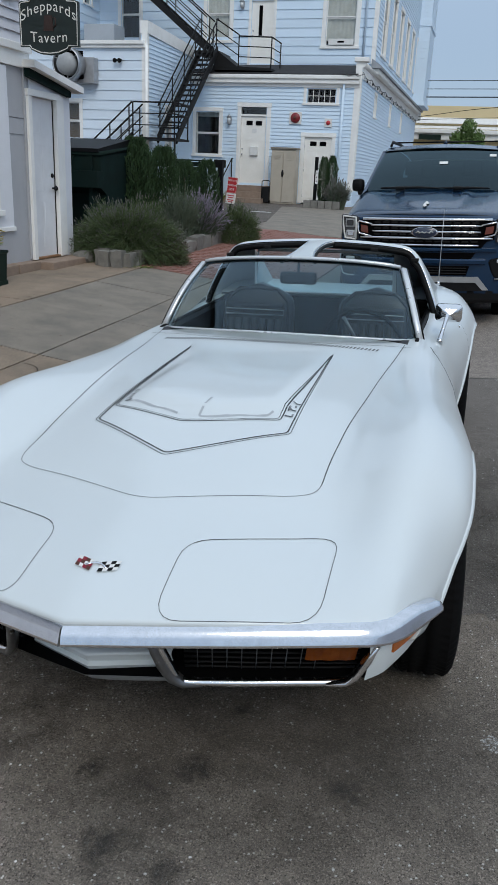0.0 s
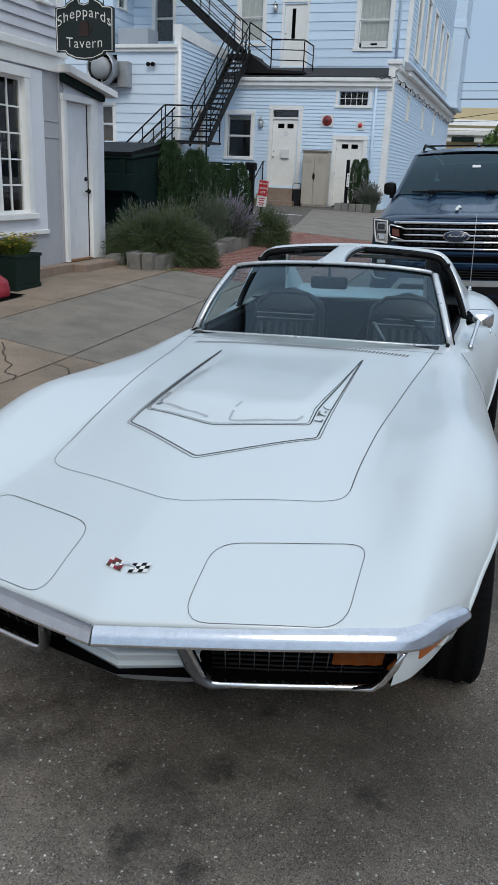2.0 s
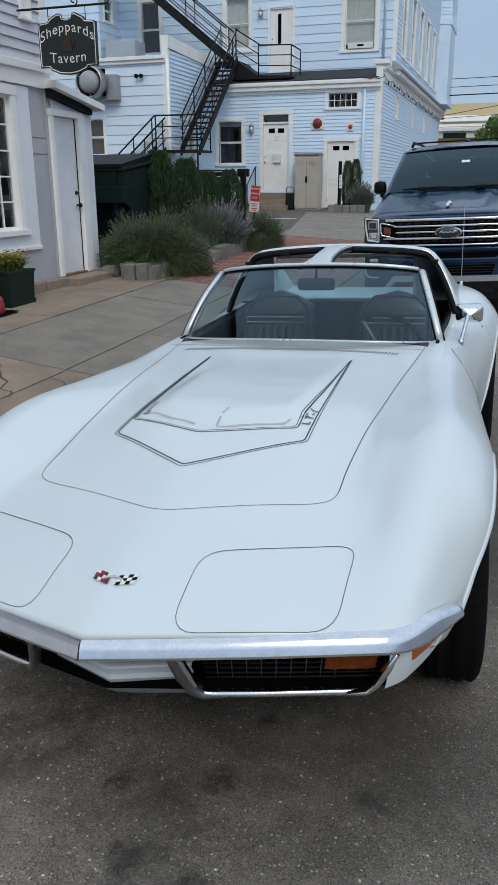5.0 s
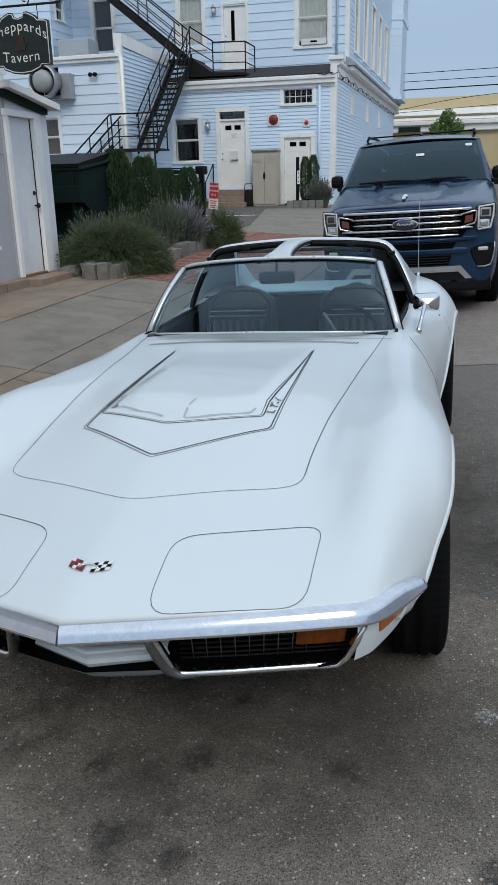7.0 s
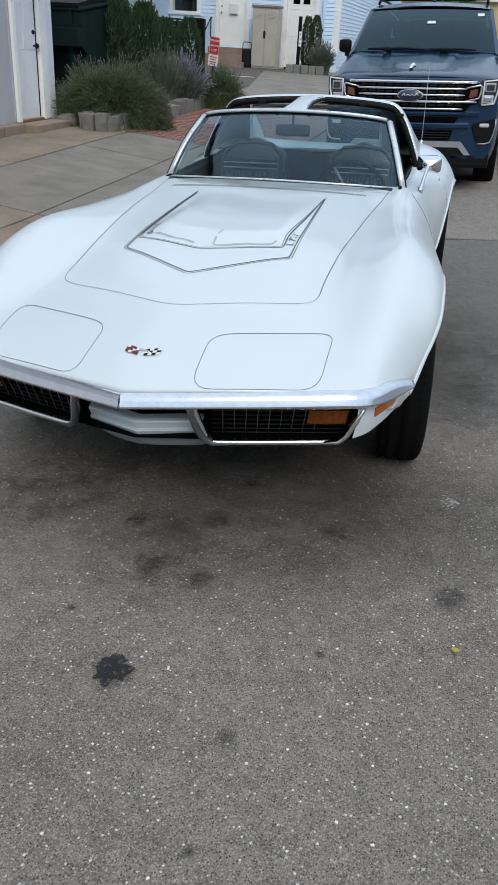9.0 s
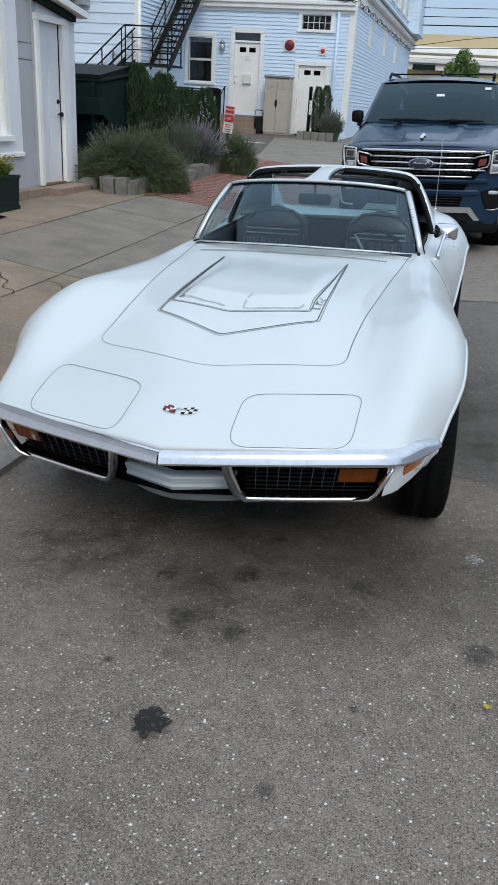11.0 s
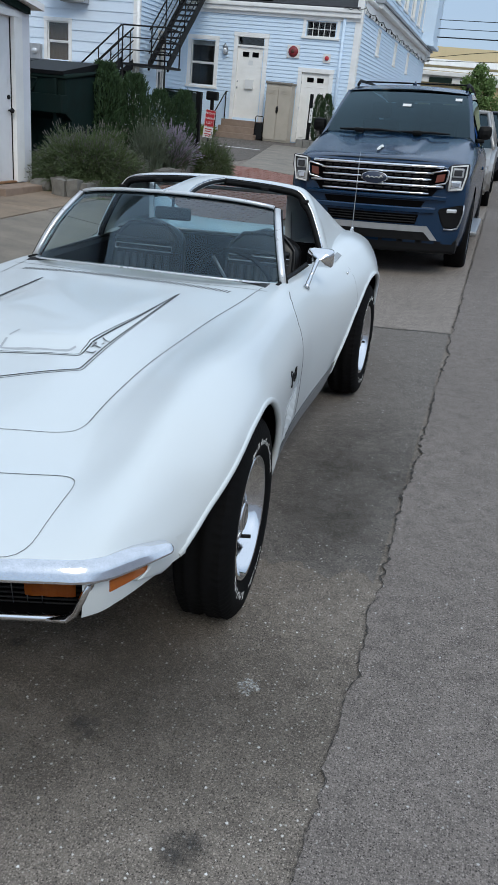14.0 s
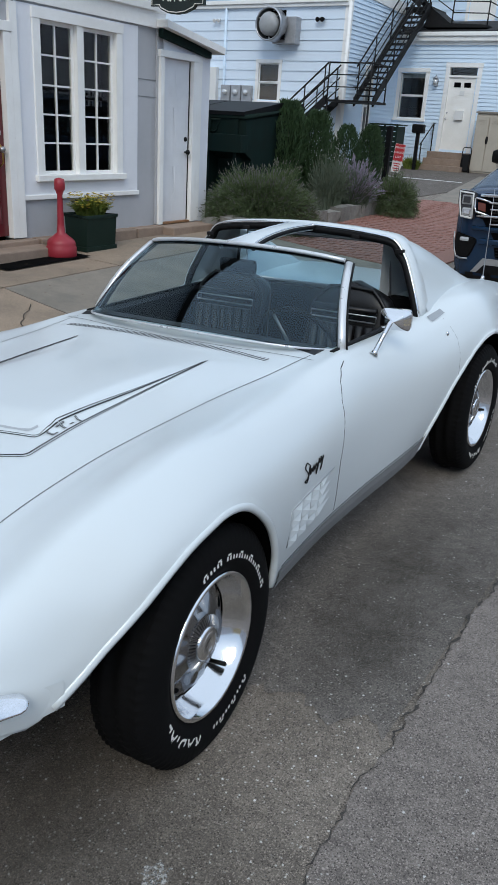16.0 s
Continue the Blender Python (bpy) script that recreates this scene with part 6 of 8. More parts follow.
# faint lit-up-sign shapes inside the glass
neon = thing("window_sign", tav(5.62, 1.78, TX - .13), "unlit tube sign hanging inside the window", "sign")
for z, n in ((.10, 4), (0.0, 4)):
    for k in range(n):
        part("sign_tube", tube([(.02 + .07 * k, 0, z), (.02 + .07 * k, 0, z + .06), (.065 + .07 * k, 0, z + .06), (.065 + .07 * k, 0, z)], 0.006, 5, k % 2 == 0), M["steel_dull"], neon)
door = panel_door("door_1", tav(3.42, .42), 1.02, 2.06, M["door_red"], "dark red panelled tavern entrance door with a brass handle", casing=.09, panels=((.12, .45, .08, .42), (.55, .88, .08, .42), (.12, .45, .5, .92), (.55, .88, .5, .92)), handle="steel")
part("pull_handle", tube([(.86, .03, .72), (.86, -.02, .76), (.86, -.02, .90), (.86, .03, .94)], 0.01, 6), mat("brass", (.45, .30, .10), .35, .9), door)
window("window_2", tav(6.33, 3.37), .24, 1.2, casing=.05, label="narrow dark window high in the tavern wall")
# side porch with a white door
house_wall("wall_porch", tav(6.86, 0, TX + .02), .98, .28, 2.62, [(.0, .60, .40, 2.44)], 0, M["panel_white"], "small white porch beside the tavern")
bm = bmesh.new()
box(bm, -6.6, TX - .18, 6.87, 7.83, .05, 2.6)
tagged(part("wall_porch_body", bm, M["panel_white"]), "white side of the porch", "wall", kind="structure")
side_door = panel_door("door_2", tav(6.76, .41, TX + .02), .75, 2.06, M["door_white"], "white panelled side door with dark knob and deadbolt", casing=.075, handle="iron", bead=.003, panels=[(a, a + .33, b, c) for a in (.13, .54) for b, c in ((.07, .36), (.43, .72), (.79, .94))])
# black strip added in place of the dark gap between leaf and frame
part("weather_strip", B(.662, .673, .020, .031, .03, 1.98), M["black"], side_door, "black strip standing for the dark gap at the door's edge")
part("threshold", B(.08, .67, -.03, .03, .0, .022), mat("threshold_wood", (.30, .16, .08), .6, spots=.4, scale=14), side_door, "worn wooden threshold")
part("door_side_board", B(7.512, 7.63, -.05, -.02, .42, 2.46, bevel=0.004), M["trim"], trim)
bm = bmesh.new()
prism(bm, [(6.70, 2.70), (7.92, 2.52), (7.92, 2.60), (6.70, 2.78)], "x", -6.8, TX + .20)
tagged(part("roof_porch", fixed(bm), M["trim"]), "sloping white-edged porch roof", "roof", kind="structure")
# dark strip added to draw the shadow line under the porch eave
bm = bmesh.new()
prism(bm, [(6.74, 2.60), (7.75, 2.46), (7.75, 2.53), (6.74, 2.71)], "x", TX + .03, TX + .10)
part("eave_shadow_board", fixed(bm), M["green_steel"], trim, at=tav(0).inverted())
# plinth and steps of brown stone
plinth = thing("plinth_tavern", pose(0, 0, 0), "low brown stone plinth along the tavern wall", "plinth", kind="structure")
for i, (a, b) in enumerate(((-6, -3.8), (-3.76, -1.4), (-1.36, 1.0), (1.04, 2.9), (2.94, 4.60), (4.63, 5.62), (5.65, 6.20), (6.23, 6.74))):
    part("plinth_stone", B(TX - .02, TX + .16, a, b, .0, .405, bevel=0.012), M["step_stone"], plinth)
part("door_step", B(TX - .02, TX + .34, 6.72, 7.86, .05, .40, bevel=0.015), M["step_stone"], plinth)
part("door_step", B(TX - .02, TX + .42, 3.2, 4.62, .05, .36, bevel=0.015), M["step_stone"], plinth)
# hanging sign
SY = 6.3
sign = thing("tavern_sign", pose(-4.225, SY, 2.77), "dark green shaped tavern sign with cream letters on an iron bracket", "sign")
half = [(0, .0), (.12, .012), (.235, .055), (.255, .085), (.37, .085), (.372, .53), (.345, .545), (.25, .552), (.215, .59), (.12, .635), (.075, .632), (.06, .59), (0, .575)]
outline = half + [(-x, z) for x, z in half[-2:0:-1]]
bm = bmesh.new()
prism(bm, outline, "y", -.018, .018)
board = part("sign_board", fixed(bm), M["sign_green"], sign, "dark green painted board")
for y in (-.021, .021):
    part("sign_border", tube([(x * .955, y, .318 + (z - .318) * .945) for x, z in outline], 0.006, 5, True), M["letter"], board, "cream painted border")


def sign_text(body, size, z, curve):
    return lettering("sign_word", body, size, lambda x, y: Vector((x, -.0235, z + y + curve * (x * x))), M["letter"], board, "cream lettering", 1.12)


sign_text("Sheppards", .150, .445, -0.9)
sign_text("Tavern", .150, .125, 0.25)
bm = bmesh.new()
prism(bm, [(-.065, .245), (.06, .245), (.045, .40), (-.05, .40)], "y", -.026, -.018)
mug = part("sign_mug", fixed(bm), M["mug_brown"], board, "dark brown beer mug")
part("mug_handle", tube([(.05, -.022, .38), (.085, -.022, .37), (.088, -.022, .30), (.056, -.022, .28)], 0.008, 6), M["mug_brown"], mug)
bracket = part("sign_bracket", tube([(-.66, 0, .70), (.50, 0, .70)], 0.012, 8), M["iron"], sign, "black iron bracket with scrolls")
for x0, s in ((.10, 1), (.50, 1)):
    pts = []
    for k in range(22):
        a = k / 21 * 4.2 * math.pi / 2
        r = .055 * (1 - .7 * k / 21)
        pts.append((x0 + r * math.sin(a), 0, .735 + .02 - r * math.cos(a)))
    part("scroll", tube(pts, 0.007, 6), M["iron"], bracket)
for x in (-.24, .24):
    part("sign_hook", tube([(x, 0, .56), (x, 0, .70)], 0.005, 5), M["iron"], bracket)
# lamp bracket stub on the siding
stub = thing("wall_spotlight", pose(TX + .03, 5.55, 3.55), "small black spotlight on the siding", "lamp")
part("lamp_arm", tube([(0, 0, 0), (.05, .02, -.02), (.10, .06, -.03)], 0.014, 6), M["black"], stub)
part("lamp_head", tube([(.08, .04, -.02), (.12, .12, -.06)], [.025, .04], 10), M["black"], stub)

# ---- blue clapboard building ----
FY, SX, UY, WY, WX = 26.21, -3.96, 28.6, 22.2, -10.06


def face(x, z=0.0, y=FY):
    return pose(x, y, z)


house_wall("wall_front_lower", face(-10.2), 6.24, .5, 4.66, [(.33, 1.22, 2.27, 3.72), (2.03, 2.97, 1.3, 3.92), (4.40, 5.40, .6, 3.0), (4.42, 5.40, 4.05, 4.53)], 0.118, M["siding_blue"], "pale blue narrow clapboard front of the ground floor", proud=0.023)
house_wall("wall_side_lower", pose(SX, FY, 0, 0, 0, 90), 20, .6, 5.3, [(3.4, 3.9, 3.9, 4.7), (8.0, 8.5, 3.9, 4.7), (12.4, 12.9, 3.9, 4.7)], 0.118, M["siding_blue"], "pale blue clapboard side wall", proud=0.024)
for k, y in enumerate((3.4, 8.0, 12.4)):
    window("window_%d" % (20 + k), pose(SX, FY + y - .08, 3.82, 0, 0, 90), .66, .96, casing=.10, label="small white-framed window in the blue side wall", curtain="curtain", shade=1.0)
house_wall("wall_front_upper", pose(-22, UY, 0), 18.02, 5.0, 13.5, [(11.60, 12.5, 6.4, 8.15), (13.36, 14.24, 5.6, 7.8), (16.2, 17.3, 6.2, 8.07), (8.05, 8.9, 6.4, 8.3)], 0.30, M["siding_blue"], "pale blue wide-lap siding of the upper storeys", singly=True, proud=0.026)
house_wall("wall_side_upper", pose(SX + .02, UY, 0, 0, 0, 90), 17, 5.3, 13.5, [(1.5 + 2.5 * k, 2.6 + 2.5 * k, 6.1, 8.6) for k in range(6)], 0.16, M["siding_blue"], "pale blue clapboard upper side wall", proud=0.024)
for k in range(6):
    window("window_%d" % (30 + k), pose(SX + .02, UY + 1.4 + 2.5 * k, 6.0, 0, 0, 90), 1.3, 2.7, casing=.14, label="tall white-framed dark sash window in the side wall")
house_wall("wall_front_wing", pose(-24, WY, 0), 13.94, .2, 5.20, [(10.80, 11.58, 2.47, 3.61)], 0.29, M["siding_pale"], "pale blue wide-lap siding of the low wing", singly=True, proud=0.026)
house_wall("wall_side_wing", pose(WX, WY, 0, 0, 0, 90), 4.01, .2, 5.55, [(1.55, 1.95, 1.4, 3.6)], 0.125, M["siding_blue"], "pale blue clapboard side of the wing", proud=0.028)
# left upper block that comes forward
house_wall("wall_front_left", pose(-22, 26.9, 0), 7.1, 5.6, 13.5, [], 0.30, M["siding_blue"], "pale blue siding of the forward upper block", singly=True, proud=0.021)
house_wall("wall_side_left", pose(-14.9, 26.9, 0, 0, 0, 90), 1.7, 5.6, 13.5, [(.45, 1.0, 7.5, 8.2)], 0.30, M["siding_blue"], "pale blue siding of the inner corner", singly=True, proud=0.021)
window("window_9", pose(-14.9, 27.25, 7.4, 0, 0, 90), .75, .92, casing=.09, label="small white-framed window in the inner corner")
# bulk, floors and roofs
bm = bmesh.new()
box(bm, -10.0, SX - .2, FY + 1.2, 46, .3, 5.0)
box(bm, -21.8, SX - .2, UY + 1.2, 46, 5.0, 13.5)
box(bm, -23.8, WX - .2, WY + 1.2, 46, .3, 5.1)
tagged(part("wall_building_inside", bm, M["interior"]), "dark inside of the blue building", "wall", kind="structure")
bm = bmesh.new()
prism(bm, [(FY - .15, 4.93), (FY - .15, 4.97), (UY, 5.56), (UY, 5.45)], "x", WX, SX - .1)
tagged(part("roof_lower", fixed(bm), M["roofing"]), "black felt roof over the ground floor", "roof", kind="structure")
bm = bmesh.new()
box(bm, -24, WX - .25, WY, UY, 5.12, 5.22)
tagged(part("roof_wing", bm, M["roofing"]), "flat roof of the wing", "roof", kind="structure")
bm = bmesh.new()
box(bm, -22.4, SX + .5, 26.5, 46.5, 13.5, 13.8)
tagged(part("roof_upper", bm, M["roofing"]), "roof of the tall block", "roof", kind="structure")
ft = thing("trim_building", pose(0, 0, 0), "cream-white cornices and corner boards of the blue building", "trim", kind="structure")
part("cornice", B(WX, SX - .02, FY - .06, FY, 4.56, 4.66), M["trim"], ft)
part("cornice", B(WX, SX - .02, FY - .16, FY, 4.66, 4.80, bevel=0.02), M["trim"], ft)
part("gutter", B(WX, SX - .02, FY - .22, FY - .02, 4.80, 4.93, bevel=0.03), M["trim"], ft)
part("corner_board", B(SX - .20, SX + .02, FY - .03, FY + .20, 1.2, 5.36, bevel=0.005), M["trim"], ft)
part("corner_cap", B(SX - .26, SX + .22, FY - .10, FY + .26, 5.36, 5.50, bevel=0.02), M["trim"], ft)
part("side_frieze", B(SX, SX + .06, FY + .2, 46.2, 4.85, 5.25), M["trim"], ft)
part("side_cornice", B(SX, SX + .28, UY - .3, 46.2, 5.25, 5.42, bevel=0.03), M["trim"], ft)
bm = bmesh.new()
prism(bm, [(SX, 5.42), (SX + .36, 5.42), (SX + .36, 5.50), (SX + .03, 5.72), (SX, 5.72)], "y", UY - .4, 46.4)
part("side_ledge_roof", fixed(bm), mat("lead_grey", (.33, .35, .38), .6, spots=.3, scale=4), ft, at=Matrix(((1, 0, 0, 0), (0, 1, 0, 0), (0, 0, 1, 0), (0, 0, 0, 1))))
part("parapet_slope", tube([(SX + .05, FY, 5.30), (SX + .05, UY, 5.28)], 0.12, 4), M["trim"], ft)
part("corner_board", B(SX - .10, SX + .05, UY - .03, UY + .14, 5.6, 13.5), M["trim"], ft)
part("corner_bracket", B(SX + .02, SX + .30, 45.7, 46.1, 4.95, 5.25, bevel=0.06), M["trim"], ft)
part("wing_cornice", B(-24, WX + .05, WY - .10, WY, 5.18, 5.28, bevel=0.02), M["trim"], ft)
part("wing_coping", B(-24, WX - .05, WY - .16, WY + .06, 5.28, 5.39, bevel=0.015), M["trim"], ft)
part("corner_board", B(WX - .16, WX + .03, WY - .035, WY + .12, .4, 5.62), M["trim"], ft)
bm = bmesh.new()
prism(bm, [(WY - .03, 5.60), (WY - .03, 5.95), (FY, 5.80), (FY, 5.45)], "x", WX - .22, WX + .05)
part("sloping_coping", fixed(bm), M["trim"], ft)
part("downpipe", tube([(WX + .02, WY - .07, .5), (WX + .02, WY - .07, 5.25)], 0.055, 8), M["trim"], ft)
part("downpipe", tube([(-14.53, WY - .06, .6), (-14.53, WY - .06, 5.2)], 0.045, 8), M["siding_blue"], ft)
part("downpipe", tube([(-4.52, FY - .06, .8), (-4.52, FY - .06, 4.8)], 0.05, 8), M["siding_blue"], ft)
part("downpipe", tube([(-4.35, UY - .07, 5.6), (-4.35, UY - .07, 13.4)], 0.05, 8), M["siding_blue"], ft)
# bay at the far end
for z0, z1 in ((5.7, 9.3), (9.6, 13.4)):
    house_wall("wall_bay_front", pose(SX, 43.0, 0, 0, 0, 20), .62, z0, z1, [], 0.16, M["siding_blue"], "pale blue face of the projecting bay")
    house_wall("wall_bay_side", pose(SX + .58, 43.21, 0, 0, 0, 90), 2.8, z0, z1, [], 0.16, M["siding_blue"], "pale blue outer face of the projecting bay")
bm = bmesh.new()
prism(bm, [(SX, 42.95), (SX + .64, 43.18), (SX + .64, 46.3), (SX, 46.3)], "z", 9.3, 9.6)
prism(bm, [(SX, 42.95), (SX + .66, 43.2), (SX + .66, 46.3), (SX, 46.3)], "z", 5.52, 5.7)
part("bay_band", fixed(bm), M["siding_blue"], ft)
# openings of the front
window("window_3", face(-10.0, 2.13), 1.15, 1.72, label="white-framed sash window beside the back door", curtain="curtain", shade=.12)
window("window_4", face(-5.92, 3.95), 1.26, .68, casing=.10, rows=2, cols=5, split=False, label="wide low window with dark small panes over the side door")
d = panel_door("door_3", face(-8.30, 1.26), 1.24, 2.77, M["door_cream"], "cream front door with transom, mail box and small lights", transom=.30, side=-1, lites=2)
part("mail_box", B(.52, .80, -.06, .03, 1.02, 1.32, bevel=0.01), M["white"], d)
part("notice", B(.56, .72, .018, .028, 1.78, 1.92), M["white"], d)
panel_door("door_4", face(-5.92, .72), 1.24, 2.38, M["door_cream"], "cream side door with two small lights", panels=((.12, .45, .08, .36), (.55, .88, .08, .36), (.12, .45, .44, .8), (.55, .88, .44, .8)), lites=2)
window("window_5", pose(-5.95, UY, 6.05), 1.40, 2.17, casing=.15, label="tall white-framed sash window with drawn blind and a small fan unit", curtain="curtain", shade=.9)
window("window_6", pose(-10.55, UY, 6.24), 1.20, 2.07, casing=.15, label="tall white-framed sash window with drawn pale curtain", curtain="curtain", shade=1.0)
panel_door("door_5", pose(-8.75, UY, 5.55), 1.06, 2.30, M["door_cream"], "cream upper door with a narrow dark light", casing=.10, side=-1)
slit = thing("door_slit_light", pose(-8.36, UY + .025, 6.55), "narrow dark glazed slit in the upper door", "window", kind="structure")
part("slit_pane", B(0, .13, -.01, .01, 0, 1.0), M["dark"], slit)
window("window_7", pose(-14.1, UY, 6.2), 1.05, 2.2, casing=.14, label="dark sash window above the wing roof")
window("window_8", pose(-13.30, WY, 2.37), .98, 1.34, casing=.11, label="white-framed sash window with brown blind in the wing", curtain="curtain_brown", shade=1.0)
window("window_10", pose(WX, WY + 1.45, 1.35, 0, 0, 90), .60, 2.35, casing=.10, label="narrow dark window in the wing's side")

# ---- pavement, paths and marks ----
pave = thing("pavement", pose(0, 0, 0), "worn concrete pavement slabs with cracks and stains", "pavement", kind="structure")


def slab(name, x0, x1, y0, y1, material, parent, lift=0.02, n=4, edge=0.06, skew=0.0):
    """A slab that follows the ground, with a thickness."""
    bm = bmesh.new()
    def at(i, j):
        x, y = x0 + skew * j / n + (x1 - x0 - skew * j / n) * i / n, y0 + (y1 - y0) * j / n
        return (x, y, ground_z(x, y) + lift)
    top = [[bm.verts.new(at(i, j)) for i in range(n + 1)] for j in range(n + 1)]
    for j in range(n):
        for i in range(n):
            bm.faces.new((top[j][i], top[j][i + 1], top[j + 1][i + 1], top[j + 1][i]))
    ring = top[0] + [r[-1] for r in top[1:]] + top[-1][-2::-1] + [r[0] for r in top[-2:0:-1]]
    low = [bm.verts.new(v.co - Vector((0, 0, edge))) for v in ring]
    for i in range(len(ring)):
        k = (i + 1) % len(ring)
        bm.faces.new((ring[k], ring[i], low[i], low[k]))
    return part(name, bm, material, parent)


cols = [(-4.72, -3.70), (-3.69, -2.65), (-2.64, -1.22)]
y = -7.44
rnd = random.Random(4)
while y < 7.7:
    step = 1.52
    for x0, x1 in cols:
        g = .012
        tan = x0 < -4.5 or y < 3.1
        slab("paving_slab", x0 + g / 2, x1 - g / 2, y + g / 2, min(y + step, 7.72) - g / 2, M["concrete"] if tan else M["concrete_pale"], pave, lift=.018 + rnd.uniform(-.002, .003))
    y += step
# wandering cracks across the buff slabs
for k, (xa, ya, xb, yb) in enumerate(((-3.25, 3.1, -2.62, 2.35), (-2.62, 2.9, -1.3, 2.2), (-3.6, 1.4, -2.7, 1.0))):
    bm = bmesh.new()
    rows = []
    for q in range(31):
        u = q / 30
        x, y = xa + (xb - xa) * u + .05 * noise.noise(Vector((u * 6, k, 0))), ya + (yb - ya) * u + .07 * noise.noise(Vector((u * 7, k, 4)))
        w = .003 + .004 * abs(noise.noise(Vector((u * 15, k, 8))))
        rows.append([bm.verts.new((x + d, y + d, ground_z(x, y) + .0235)) for d in (-w, w)])
    for a, b in zip(rows, rows[1:]):
        bm.faces.new((a[0], a[1], b[1], b[0]))
    part("pavement_crack", bm, mat("crack_dark", (.05, .04, .032), .95, grain=.3), pave)
for k in range(11):
    slab("kerb_stone", -1.215, -1.06, -8 + 1.9 * k, -6.12 + 1.9 * k, M["stone"], pave, lift=.035, n=2, edge=.12)
lotw = thing("pavement_far", pose(0, 0, 0), "pale concrete walk crossing the yard entrance", "pavement", kind="structure")
for k in range(6):
    slab("paving_slab", -4.1 - .3 * k, -1.2, 14.9 + 1.5 * k, 16.39 + 1.5 * k, M["concrete_pale"], lotw, lift=.02, skew=-.3)
yard = thing("pavement_yard", pose(0, 0, 0), "grey asphalt yard behind the tavern", "pavement", kind="structure")
slab("yard_surface", -16, -4.6, 13.4, 26.2, M["asphalt_lot"], yard, lift=.012, n=10)
# red brick walk
brick = thing("pavement_brick", pose(0, 0, 0), "red brick walk laid in running bond", "pavement", kind="structure")
bm = bmesh.new()
count = 0
slab("brick_bed", -3.86, -1.5, 7.74, 14.8, mat("mortar", (.26, .145, .12), .9, grain=.2), brick, lift=.0215, n=6, edge=.02)
first_brick = None
joined = bmesh.new()
for j in range(67):
    for i in range(11):
        x0 = -4.25 + .21 * i + (.105 if j % 2 else 0)
        y0 = 7.755 + .105 * j
        if x0 < -3.85 and y0 < 12.6 or x0 > -1.35 - .12 * max(0, y0 - 9):
            continue
        z = ground_z(x0 + .1, y0 + .05) + .024 + rnd.uniform(-.002, .002)
        count += 1
        if y0 < 11.2 and x0 > -3.6 and count < 300:
            if first_brick is None:
                first_brick = part("brick", B(.002, .208, .002, .103, -.03, 0, bevel=0.0), M["brick_red"], brick, at=pose(x0, y0, z))
            else:
                share("brick", first_brick, brick, pose(x0, y0, z))
        else:
            box(joined, x0 + .002, x0 + .208, y0 + .002, y0 + .103, z - .03, z)
tagged(part("bricks", joined, M["brick_red"], brick), kind="stuff")
# a ragged tar-dark seam between the parking strip and the lane
bm = bmesh.new()
rows = []
for k in range(1220):
    y = -5 + .014 * k
    w = .0028 + .007 * noise.noise(Vector((y * 2.3, 0, 1))) + .010 * noise.noise(Vector((y * 17, 6, 1))) + .010 * noise.noise(Vector((y * 47, 2, 9)))
    w *= .12 + .88 * smooth(-.9, 1.1, y)
    cx = seam_x(y) - .002
    rows.append([bm.verts.new((x, y, road_z(x, y) + .009)) for x in (cx - max(.0004, w), cx + max(.0004, w))])
for a, b in zip(rows, rows[1:]):
    bm.faces.new((a[0], a[1], b[1], b[0]))
tagged(part("road_seam", bm, mat("seam_tar", (.068, .063, .059), .95, grain=.5, bump=.003, spec=.1)), "ragged dark crack along the asphalt seam", "road", kind="structure")


def blot(name, x, y, r, material, label, lift=.004, seed=0, ragged=.45, squash=1.0):
    bm = bmesh.new()
    c = bm.verts.new((x, y, road_z(x, y) + lift))
    ring = []
    for k in range(40):
        a = 2 * math.pi * k / 40
        q = r * (1 + ragged * noise.noise(Vector((math.cos(a) * 1.7 + seed, math.sin(a) * 1.7, seed))) + ragged * .6 * noise.noise(Vector((math.cos(a) * 5 + seed, math.sin(a) * 5, 3))))
        px, py = x + q * math.cos(a), y + q * math.sin(a) * squash
        ring.append(bm.verts.new((px, py, road_z(px, py) + lift)))
    for k in range(40):
        bm.faces.new((c, ring[k], ring[(k + 1) % 40]))
    return tagged(part(name, bm, material), label, "stain", kind="structure")


